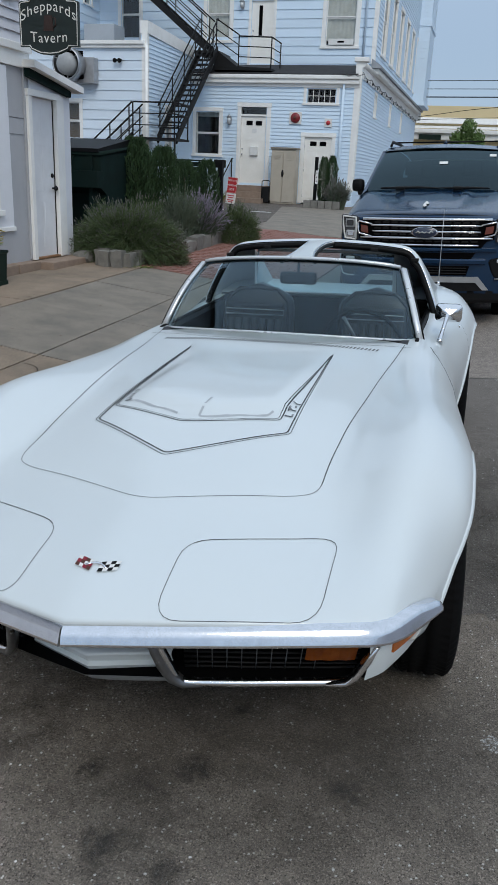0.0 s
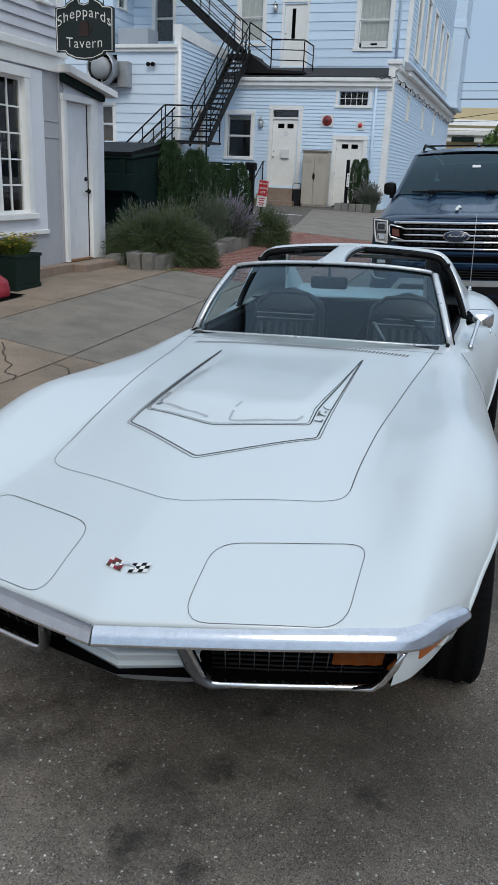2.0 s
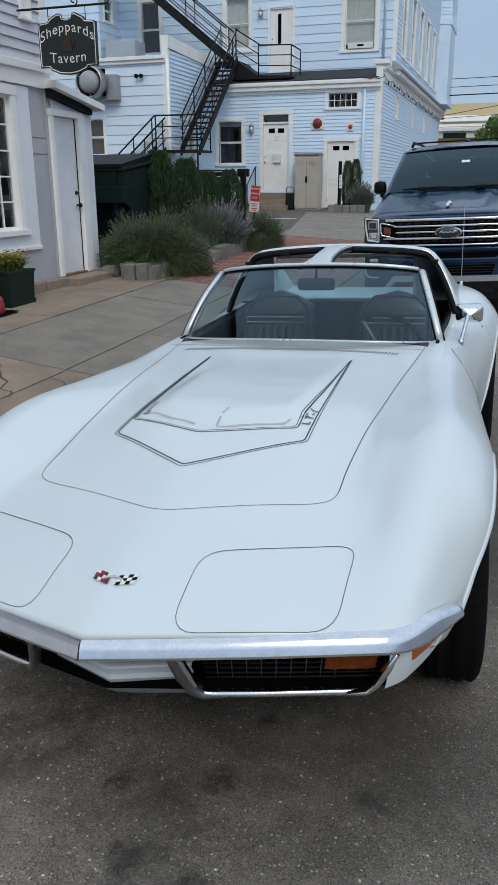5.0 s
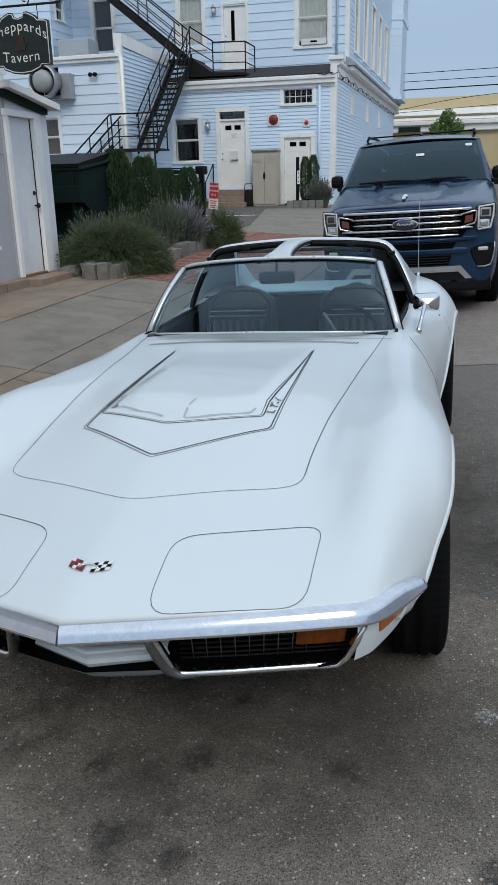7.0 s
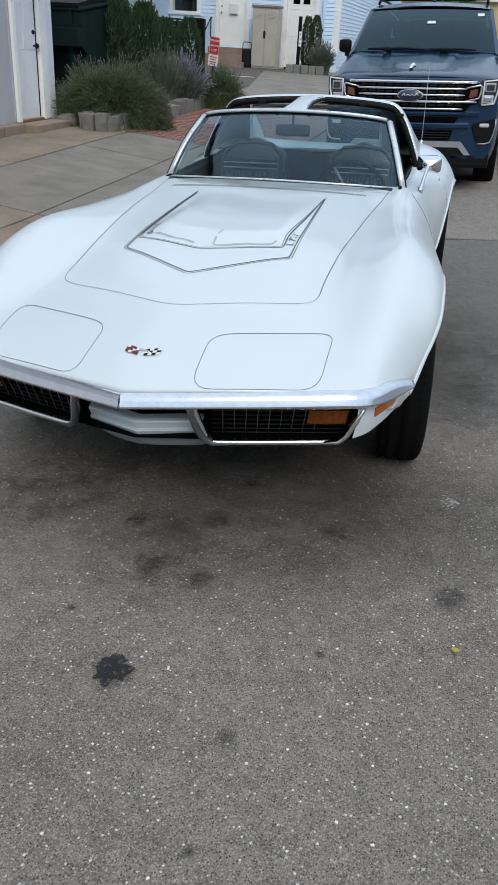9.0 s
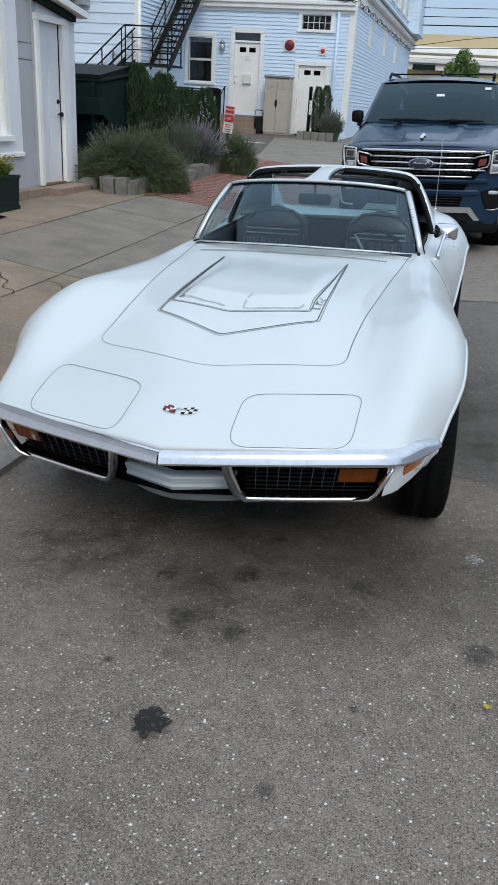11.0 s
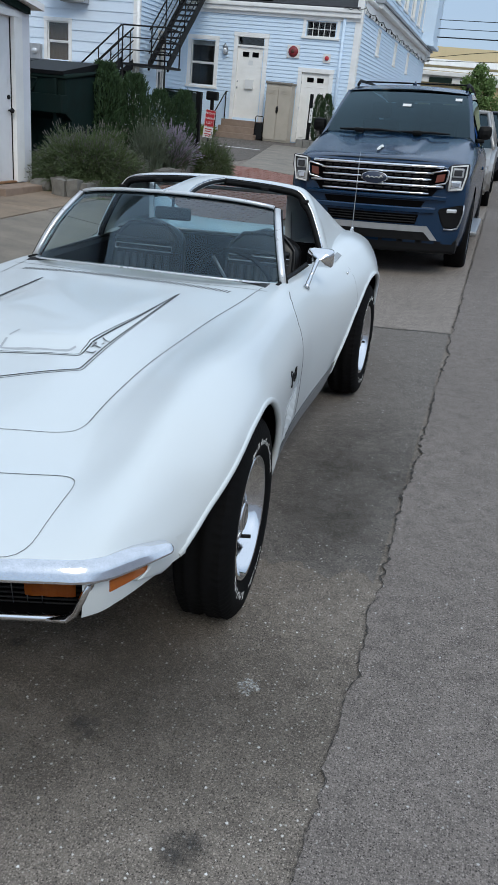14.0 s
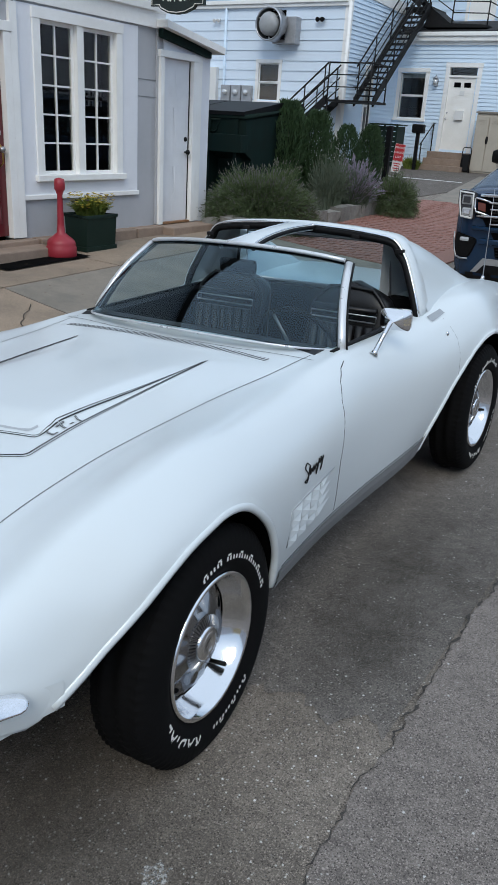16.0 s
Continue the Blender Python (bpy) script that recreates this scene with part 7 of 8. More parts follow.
def stain_mat(name, colour, amount, scale=9.0, low=.44, high=.62, fade=False):
    """A stain that thins out in patches."""
    m = mat(name, colour, .8, grain=.4, grain_scale=160, bump=.003)
    nt = m.node_tree
    n, link = nt.nodes, nt.links.new
    geo, t, r, mixs, clear = n.new("ShaderNodeNewGeometry"), n.new("ShaderNodeTexNoise"), n.new("ShaderNodeMapRange"), n.new("ShaderNodeMixShader"), n.new("ShaderNodeBsdfTransparent")
    t.inputs["Scale"].default_value, t.inputs["Detail"].default_value, t.inputs["Roughness"].default_value = scale, 8, .7
    link(geo.outputs["Position"], t.inputs["Vector"])
    r.inputs["From Min"].default_value, r.inputs["From Max"].default_value, r.inputs["To Max"].default_value = low, high, amount
    link(t.outputs["Fac"], r.inputs["Value"])
    share_of = r.outputs[0]
    if fade:
        # thins out towards its rim
        tc, mid, far, soft, mul = n.new("ShaderNodeTexCoord"), n.new("ShaderNodeVectorMath"), n.new("ShaderNodeVectorMath"), n.new("ShaderNodeMapRange"), n.new("ShaderNodeMath")
        mid.operation, far.operation, mul.operation, soft.interpolation_type = "SUBTRACT", "LENGTH", "MULTIPLY", "SMOOTHSTEP"
        mid.inputs[1].default_value = (.5, .5, .5)
        flat = n.new("ShaderNodeVectorMath")
        flat.operation = "MULTIPLY"
        flat.inputs[1].default_value = (1, 1, 0)
        soft.inputs["From Min"].default_value, soft.inputs["From Max"].default_value = .46, .12
        link(tc.outputs["Generated"], mid.inputs[0])
        link(mid.outputs[0], flat.inputs[0])
        link(flat.outputs[0], far.inputs[0])
        link(far.outputs["Value"], soft.inputs["Value"])
        link(soft.outputs[0], mul.inputs[0])
        link(r.outputs[0], mul.inputs[1])
        share_of = mul.outputs[0]
    link(share_of, mixs.inputs[0])
    link(clear.outputs[0], mixs.inputs[1])
    link(n["Principled BSDF"].outputs[0], mixs.inputs[2])
    link(mixs.outputs[0], n["Material Output"].inputs["Surface"])
    return m


oil, faint = stain_mat("oil", (.045, .042, .039), .72, 26, .34, .62, fade=True), stain_mat("oil_faint", (.07, .064, .058), .30, 9, fade=True)
# brown drips that also carry the soft shade round the car in their colour
grime_shade = stain_mat("grime_shade", (.072, .062, .051), .62, 2.2, .22, .62, fade=True)
for i, (x, y, r, q) in enumerate(((.30, -.42, 1.25, .62), (1.02, 1.2, .42, 3.2))):
    blot("oil_stain", x, y, r, grime_shade, "broad brown grimy patch where parked cars drip, with their soft shade painted in", .0030 + .0006 * i, 30 + i, .3, q)
blot("oil_patch", .165, -1.53, .050, stain_mat("tar", (.014, .014, .015), .95, 70, .36, .50), "black tar patch on the asphalt", .0165, 2, .6, 1.1)
for i, (x, y, r, m) in enumerate(((-.05, -.84, .055, oil), (.21, -.75, .075, oil), (.62, -.71, .070, oil), (.09, -1.05, .085, oil), (.27, -1.08, .060, oil), (1.01, -.99, .075, oil), (.68, -1.33, .022, oil), (.52, -1.67, .038, oil), (-.05, -1.33, .02, oil), (.53, -1.97, .022, oil), (.26, -.47, .035, oil), (.18, -1.05, .30, faint), (-.45, -.75, .30, faint))):
    blot("oil_stain", x, y, r * (.95 if m is oil else 1.2), m, "faint dark oil stain on the asphalt", .0090 + .0004 * i, i, .5)
blot("paint_splash", .99, -.43, .032, stain_mat("pale_splash", (.48, .48, .46), .80, 70), "small pale splash on the asphalt", .016, 5, .6)
leaf = blot("yellow_leaf", 1.03, -1.22, .010, mat("leaf_yellow", (.42, .33, .04), .7), "small yellow leaf on the asphalt", .012, 9, .5)
for k in range(34):
    a, b = (rnd.uniform(-4.3, -2.0), rnd.uniform(2.2, 7.2)) if k % 3 else (rnd.gauss(-3.72, .05), rnd.uniform(4, 7.3))
    blot("dead_leaf", a, b, rnd.uniform(.005, .016), mat("leaf_brown", (.12, .07, .03), .8), "dry brown leaf on the pavement", ground_z(a, b) - road_z(a, b) + .032, k, .5)
# crack across the parking strip
bm = bmesh.new()
rows = []
for k in range(60):
    x = -.9 + 2.15 * k / 59
    y = 4.16 + .05 * noise.noise(Vector((x * 3, 2, 0)))
    rows.append([bm.verts.new((x, y + d, road_z(x, y) + .004)) for d in (-.011, .011)])
for a, b in zip(rows, rows[1:]):
    bm.faces.new((a[0], b[0], b[1], a[1]))
tagged(part("road_joint", bm, mat("joint_dark", (.085, .08, .075), .9)), "dark joint across the parking strip", "road", kind="structure")
old = thing("pavement_parking", pose(0, 0, 0), "paler worn strip of the parking lane past the joint", "pavement", kind="structure")
bm = bmesh.new()
rows = [[bm.verts.new((x, y, ground_z(x, y) + .003)) for x in (-1.05, -.5, 0, .5, .9, 1.24)] for y in [4.17 + .25 * k for k in range(42)]]
for a, b in zip(rows, rows[1:]):
    for i in range(5):
        bm.faces.new((a[i], a[i + 1], b[i + 1], b[i]))
part("worn_surface", bm, M["asphalt_old"], old)
# sheet that paints the car's soft shade on the asphalt, with a ragged near edge
dark = thing("pavement_strip", pose(0, 0, 0), "darker, greyer asphalt beside the parked car, its soft shade put into the colour", "pavement", kind="structure")
bm = bmesh.new()
rows = []
for k in range(117):
    x = -1.05 + 2.29 * k / 116
    near = .30 + .22 * noise.noise(Vector((x * 2.2, 8, 1))) + .12 * noise.noise(Vector((x * 9, 3, 1))) + .05 * noise.noise(Vector((x * 31, 3, 5)))
    rows.append([bm.verts.new((x, near + (4.15 - near) * j / 14, ground_z(x, near + (4.15 - near) * j / 14) + .0025)) for j in range(15)])
for a, b in zip(rows, rows[1:]):
    for j in range(14):
        bm.faces.new((a[j], b[j], b[j + 1], a[j + 1]))
part("strip_surface", bm, M["asphalt_shaded"], dark)
# yellow centre lines and white stop line further on
for dx in (0, .28):
    bm = bmesh.new()
    rows = [[bm.verts.new((x, y, road_z(x, y) + .02)) for x in (5.6 + dx, 5.74 + dx)] for y in range(-10, 50, 2)]
    for a, b in zip(rows, rows[1:]):
        bm.faces.new((a[0], a[1], b[1], b[0]))
    tagged(part("road_marking", bm, mat("line_yellow", (.55, .36, .06), .7)), "yellow centre line painted on the road", "road", kind="structure")
slab("parking_line", -8.9, -5.4, 20.6, 20.72, M["white"], yard, lift=.018, n=6, edge=.01)

# ---- plants ----
leafy = {
    "lavender": mat("lavender_leaf", (.085, .122, .050), .8, spots=.5, scale=6, tint=(.042, .066, .027), grain=.2, grain_scale=40),
    "lavender_dry": mat("lavender_dry", (.085, .078, .046), .85, spots=.5, scale=6, tint=(.055, .052, .033)),
    "purple": mat("lavender_flower", (.15, .145, .14), .8, spots=.5, scale=14, tint=(.10, .105, .085)),
    "sage": mat("sage_flower", (.25, .22, .285), .8, spots=.4, scale=12, tint=(.20, .20, .28)),
    "silver": mat("silver_leaf", (.105, .135, .095), .8, spots=.4, scale=8, tint=(.07, .095, .06)),
    "ever": mat("evergreen", (.034, .074, .026), .7, spots=.6, scale=9, tint=(.012, .030, .011), grain=.2, grain_scale=60),
    "crown": mat("crown_leaf", (.075, .135, .04), .75, spots=.6, scale=2, tint=(.03, .055, .02)),
    "crown_light": mat("crown_leaf_light", (.13, .215, .06), .7, spots=.6, scale=2, tint=(.06, .105, .03)),
    "lime": mat("lime_leaf", (.17, .22, .04), .7, spots=.5, scale=20, tint=(.10, .14, .03)),
    "bark": mat("bark", (.09, .07, .055), .9, spots=.5, scale=14, bump=.006),
    "yellow": mat("petal_yellow", (.52, .40, .05), .6),
    "plum": mat("petal_plum", (.05, .02, .04), .6),
}


def blades(n, rx, ry, h, seed, lean=.75, width=.006, curve=.35, low=.55, tip=None):
    """Grass-like stems fanning out from a rounded clump. Returns stems and, if asked, flower tips."""
    r = random.Random(seed)
    stems, tips = bmesh.new(), bmesh.new() if tip else None
    for _ in range(n):
        a, q = r.uniform(0, 2 * math.pi), math.sqrt(r.random())
        bx, by = rx * .55 * q * math.cos(a), ry * .55 * q * math.sin(a)
        L = h * r.uniform(low, 1.0) * (1 - .25 * q * q)
        out = Vector((rx * lean * q * math.cos(a) + r.gauss(0, .05), ry * lean * q * math.sin(a) + r.gauss(0, .05), 0)) * (L / h)
        p0 = Vector((bx, by, 0))
        p2 = p0 + out + Vector((0, 0, L * math.sqrt(max(.15, 1 - .6 * q * q))))
        p1 = p0 + out * curve + Vector((0, 0, L * .58))
        side = Vector((r.gauss(0, 1), r.gauss(0, 1), 0)).normalized() * width
        v = [stems.verts.new(p) for p in (p0 - side, p0 + side, p1 + side * .8, p1 - side * .8)]
        t = stems.verts.new(p2)
        stems.faces.new(v)
        stems.faces.new((v[3], v[2], t))
        if tip and r.random() < tip:
            d = (p2 - p1).normalized()
            for k in range(3):
                s2 = Vector((r.gauss(0, 1), r.gauss(0, 1), r.gauss(0, .4))).normalized() * width * 1.7
                c = p2 - d * (.035 * k - .02)
                tips.faces.new([tips.verts.new(c + e) for e in (-s2, d * .03, s2, -d * .03)])
    return stems, tips


def mound(name, x, y, rx, ry, h, n, seed, leaf, flower, share_tips, label, **kw):
    b = thing(name, pose(x, y, ground_z(x, y) - .02, 0, 0, seed * 37), label, "bush")
    stems, tips = blades(n, rx, ry, h, seed, tip=share_tips, **kw)
    part("foliage", stems, leafy[leaf], b)
    if tips:
        part("bloom", tips, leafy[flower], b)
    return b


def cushion(name, x, y, rx, ry, h, n, seed, leaf, flower, share_tips, label):
    """A rounded, soft-edged bush: arching twigs with narrow leaves, the outer ones drooping."""
    b = thing(name, pose(x, y, ground_z(x, y) - .01), label, "bush")
    r = random.Random(seed)
    twigs, tips = bmesh.new(), bmesh.new()
    for _ in range(n):
        a, up = r.uniform(0, 2 * math.pi), r.uniform(-.22, 1.0)
        flat = math.sqrt(1 - up * up)
        dirn = Vector((flat * math.cos(a), flat * math.sin(a), up))
        k = r.uniform(.62, 1.0) * (1 + .22 * noise.noise(dirn * 2.3 + Vector((seed, 0, 0))) + .10 * noise.noise(dirn * 6 + Vector((0, seed, 0))))
        end = Vector((dirn.x * rx * k, dirn.y * ry * k, max(.01, h * .14 + dirn.z * h * .86 * k)))
        root = Vector((end.x * .25, end.y * .25, h * .10))
        mid = (root + end) * .5 + Vector((0, 0, h * .16 * flat))
        d = (end - mid).normalized()
        mid = mid + (end - mid) * .25
        side = d.cross(Vector((r.gauss(0, 1), r.gauss(0, 1), r.gauss(0, 1)))).normalized() * .0035
        twigs.faces.new([twigs.verts.new(p) for p in (mid - side, mid + side, end)])
        for q in range(5):
            c = mid + (end - mid) * (.15 + .17 * q)
            out = (d * .9 + Vector((r.gauss(0, .6), r.gauss(0, .6), r.gauss(0, .5)))).normalized() * r.uniform(.025, .06)
            s2 = out.cross(Vector((r.gauss(0, 1), r.gauss(0, 1), r.gauss(0, 1)))).normalized() * .0042
            twigs.faces.new([twigs.verts.new(p) for p in (c, c + out * .5 + s2, c + out, c + out * .5 - s2)])
        if up > .05 and r.random() < share_tips:
            tall = (d + Vector((0, 0, .5))).normalized()
            for q in range(3):
                c = end + tall * (.018 * q)
                s2 = Vector((r.gauss(0, 1), r.gauss(0, 1), r.gauss(0, .4))).normalized() * .007
                tips.faces.new([tips.verts.new(c + e) for e in (-s2, tall * .018, s2, -tall * .018)])
    part("foliage", twigs, leafy[leaf], b)
    part("bloom", tips, leafy[flower], b)
    return b


cushion("lavender_bush", -4.20, 8.30, .92, .84, .92, 9000, 1, "lavender", "purple", .30, "rounded grey-green lavender bush past its bloom beside the walk")
cushion("lavender_bush", -3.66, 8.38, .34, .46, .46, 2400, 5, "lavender_dry", "purple", .3, "low brownish lavender clump spilling over the kerb")
mound("sage_bush", -4.05, 10.85, .42, .42, .98, 2000, 2, "silver", "sage", .38, "tall silvery sage with lilac flower spikes", lean=.9, width=.007)
mound("sage_bush", -4.18, 10.25, .36, .36, 1.16, 1300, 12, "silver", "silver", .3, "tall grey-leaved sage without flowers", lean=.7, width=.007)
cushion("lavender_bush", -3.62, 11.7, .46, .50, .76, 3200, 3, "lavender", "purple", .15, "dark green lavender bush at the bed's end")
mound("low_plant", -4.10, 11.15, .30, .30, .40, 420, 8, "lime", None, 0, "small bright green plant at the bed's edge", width=.014)
mound("weed_tuft", -3.75, 7.62, .26, .12, .07, 260, 6, "lime", None, 0, "low tuft of weeds in the pavement joint", width=.007)
mound("grass_bush", -4.12, 24.25, .48, .42, 1.05, 1800, 4, "silver", "purple", .3, "grey-green ornamental grass in the stone planter", width=.012)
mound("low_plant", -8.6, 24.9, .5, .3, .5, 400, 9, "lime", None, 0, "bright green plants beside the steps", width=.03)


def conifer(x, y, h, r, seed, n, label, z=None, squat=False):
    """An upright evergreen: a trunk and a crown of many small upturned sprays."""
    t = thing("evergreen_shrub" if not squat else "tree", pose(x, y, ground_z(x, y) if z is None else z, 0, 0, seed * 50), label, "shrub" if not squat else "tree")
    part("trunk", tube([(0, 0, 0), (0, 0, h * .3), (.01, .01, h * .8)], [r * .10, r * .08, r * .03], 7), leafy["bark"], t)
    rr = random.Random(seed)
    bm = bmesh.new()
    for _ in range(n):
        u, a = rr.random(), rr.uniform(0, 2 * math.pi)
        z0 = h * (.04 + .94 * u)
        prof = r * (math.sin(min(1.0, u * 2.2 + .25) * math.pi / 2)) * (1 - max(0, u - .72) ** 1.5 * 4.6)
        prof *= 1 + .34 * noise.noise(Vector((math.cos(a) * 2.2, math.sin(a) * 2.2, u * 5 + seed))) + .26 * noise.noise(Vector((math.cos(a) * 6, math.sin(a) * 6, u * 9 + seed)))
        q = max(.02, prof) * (1 - .45 * rr.random() ** 2)
        c = Vector((q * math.cos(a), q * math.sin(a), z0))
        out = Vector((math.cos(a) * .35, math.sin(a) * .35, 1.0)).normalized()
        out = (out + Vector((rr.gauss(0, .25), rr.gauss(0, .25), rr.gauss(0, .2)))).normalized()
        L, w = rr.uniform(.05, .11) * h / 1.7, rr.uniform(.006, .011) * h / 1.7
        side = out.cross(Vector((rr.gauss(0, 1), rr.gauss(0, 1), rr.gauss(0, 1)))).normalized() * w
        bm.faces.new([bm.verts.new(p) for p in (c - side * .4, c + out * L * .5 - side, c + out * L, c + out * L * .5 + side)])
    part("crown", bm, leafy["ever"], t)
    return t


conifer(-4.97, 10.2, 1.72, .31, 1, 15000, "dense dark green upright evergreen beside the bin")
conifer(-4.60, 10.5, 1.60, .26, 2, 11000, "slim dark green upright evergreen")
conifer(-4.74, 11.9, 1.40, .24, 3, 7000, "short dark green evergreen")
conifer(-4.45, 12.3, 1.42, .22, 4, 7000, "slim young evergreen at the bed's end")
conifer(-4.66, 24.45, 1.62, .17, 5, 4500, "evergreen in the stone planter by the side door")
conifer(-4.40, 24.5, 1.66, .17, 6, 4500, "evergreen in the stone planter")


def broadleaf(x, y, h, r, seed, n, label, leaf="crown", z=None, size=.3):
    t = thing("tree", pose(x, y, ground_z(x, y) if z is None else z, 0, 0, seed * 40), label, "tree")
    rr = random.Random(seed)
    part("trunk", tube([(0, 0, 0), (.1, 0, h * .3), (0, .1, h * .6)], [r * .09, r * .07, r * .04], 8), leafy["bark"], t)
    for k in range(5):
        a = k * 1.3 + seed
        part("limb", tube([(0, 0, h * (.28 + .06 * k)), (r * .35 * math.cos(a), r * .35 * math.sin(a), h * (.45 + .06 * k)), (r * .6 * math.cos(a), r * .6 * math.sin(a), h * (.58 + .06 * k))], [r * .04, r * .03, r * .012], 6), leafy["bark"], t)
    bm = bmesh.new()
    centres = [(rr.gauss(0, .42) * r, rr.gauss(0, .42) * r, h * (.62 + .17 * rr.gauss(0, 1)), r * rr.uniform(.25, .45)) for _ in range(26)]
    for _ in range(n):
        cx, cy, cz, cr = rr.choice(centres)
        d = Vector((rr.gauss(0, 1), rr.gauss(0, 1), rr.gauss(0, .9))).normalized() * cr * (rr.random() ** .35)
        c = Vector((cx, cy, max(h * .2, cz))) + d
        u = Vector((rr.gauss(0, 1), rr.gauss(0, 1), rr.gauss(0, 1))).normalized() * size * rr.uniform(.5, 1)
        v = u.cross(Vector((rr.gauss(0, 1), rr.gauss(0, 1), rr.gauss(0, 1)))).normalized() * size * .5
        bm.faces.new([bm.verts.new(c + p) for p in (-u, -v, u, v)])
    part("crown", bm, leafy[leaf], t)
    return t


# ---- stone edging and bed ----
bed = thing("planting_bed", pose(0, 0, 0), "rough grey stone edging round the planting bed", "bed", kind="structure")
pts = [(-4.34, 8.1), (-4.30, 7.78), (-4.24, 7.47), (-4.07, 7.45), (-3.9, 7.48), (-3.88, 7.75), (-3.85, 8.15), (-3.86, 8.6), (-3.87, 9.0), (-3.82, 9.45), (-3.84, 9.9), (-3.85, 10.3), (-3.87, 10.75), (-3.90, 11.2), (-3.90, 11.6), (-3.90, 12.0), (-3.92, 12.4), (-4.2, 12.7)]
for k, ((xa, ya), (xb, yb)) in enumerate(zip(pts, pts[1:])):
    bm = bmesh.new()
    L = math.hypot(xb - xa, yb - ya)
    box(bm, .006, L - .006, -.09, .09, -.05, .19 + .05 * rnd.random())
    bmesh.ops.subdivide_edges(bm, edges=bm.edges[:], cuts=2, use_grid_fill=True)
    for v in bm.verts:
        v.co += Vector((noise.noise(v.co * 6 + Vector((k, 0, 0))), noise.noise(v.co * 6 + Vector((0, k, 0))), noise.noise(v.co * 6 + Vector((0, 0, k))))) * .03
    part("edging_stone", bm, M["stone"], bed, at=pose(xa, ya, ground_z(xa, ya), 0, 0, math.degrees(math.atan2(yb - ya, xb - xa))))
slab("bed_soil", -4.25, -3.92, 7.5, 8.19, M["soil"], bed, lift=.10, n=3, edge=.2)
slab("bed_soil", -6.0, -3.95, 8.2, 12.6, M["soil"], bed, lift=.10, n=5, edge=.2)
rock = bmesh.new()
bmesh.ops.create_icosphere(rock, subdivisions=2, radius=.16)
for v in rock.verts:
    v.co += v.normal * .05 * noise.noise(v.co * 9)
    v.co.z *= .6
tagged(part("loose_stone", rock, M["stone"], at=pose(-4.62, 7.72, ground_z(-4.62, 7.72) + .08)), "grey loose stone beside the porch", "stone")

# ---- street furniture ----
# bin
dump = thing("dumpster", pose(-5.55, 9.75, ground_z(-5.5, 9.7), 0, 0, 0), "large dark green steel refuse bin with black lids", "dumpster")
bm = bmesh.new()
prism(bm, [(-.55, .18), (.85, .18), (.95, 1.25), (.95, 1.62), (-.75, 1.45), (-.75, .95), (-.55, .85)], "x", -1.5, .55)
part("bin_body", fixed(bm), M["green_steel"], dump)
for x in (-1.1, -.6, -.1, .40):
    part("bin_rib", B(x - .03, x + .03, -.80, -.55, .2, 1.42), M["green_steel"], dump)
part("fork_pocket", B(-.35, .57, -.90, -.70, .95, 1.20, bevel=0.01), M["green_steel"], dump)
part("panel_edge", tube([(-.36, -.775, 1.235), (.02, -.775, 1.235), (.10, -.775, 1.40), (-.34, -.775, 1.40)], .014, 6, True), M["green_plastic"], dump, "raised edge of the front panel")
part("bin_rim", tube([(-1.5, -.76, 1.45), (.56, -.76, 1.45), (.56, .95, 1.63), (-1.5, .95, 1.63)], 0.035, 6, True), M["green_steel"], dump)
for x0, x1 in ((-1.48, -.50), (-.47, .54)):
    bm = bmesh.new()
    prism(bm, [(-.80, 1.47), (.96, 1.66), (.96, 1.72), (.3, 1.70), (-.80, 1.52)], "x", x0, x1)
    part("bin_lid", fixed(bm), M["black"], dump, "black plastic lid")
for x in (-1.3, .35):
    for y in (-.4, .7):
        part("caster", tube([(x - .03, y, .09), (x + .03, y, .09)], .09, 12), M["black"], dump)
# planter with yellow flowers
pot = thing("flower_planter", pose(-4.56, 5.22, ground_z(-4.56, 5.22) + .02) @ Matrix.Diagonal((.68, .70, .98, 1)), "dark green square planter of yellow flowers by the tavern wall", "planter")
bm = bmesh.new()
prism(bm, [(-.22, 0), (.22, 0), (.26, .38), (-.26, .38)], "y", -.33, .33)
part("pot", fixed(bm), M["green_plastic"], pot)
part("pot_rim", tube([(-.26, -.34, .38), (.26, -.34, .38), (.26, .34, .38), (-.26, .34, .38)], 0.022, 6, True), M["green_plastic"], pot)
part("pot_foot", B(-.24, .24, -.35, .35, 0, .05), M["green_plastic"], pot)
part("pot_soil", B(-.24, .24, -.32, .32, .34, .37), M["soil"], pot)
st, _ = blades(900, .30, .38, .26, 21, width=.020, lean=.9)
for v in st.verts:
    v.co.z += .36
part("foliage", st, leafy["lime"], pot)
for nm, colr, cnt, sd in (("yellow_flower", "yellow", 130, 3), ("dark_flower", "plum", 26, 4)):
    r2 = random.Random(sd)
    bm = bmesh.new()
    for _ in range(cnt):
        c = Vector((r2.uniform(-.24, .24), r2.uniform(-.34, .34), r2.uniform(.46, .62)))
        for k in range(5):
            a = k * 1.256 + r2.random()
            u, v = Vector((math.cos(a), math.sin(a), .3)) * .034, Vector((-math.sin(a), math.cos(a), .1)) * .016
            bm.faces.new([bm.verts.new(c + p) for p in (Vector((0, 0, 0)), u * .6 + v, u, u * .6 - v)])
    tagged(part(nm, bm, leafy[colr], pot), kind="stuff")
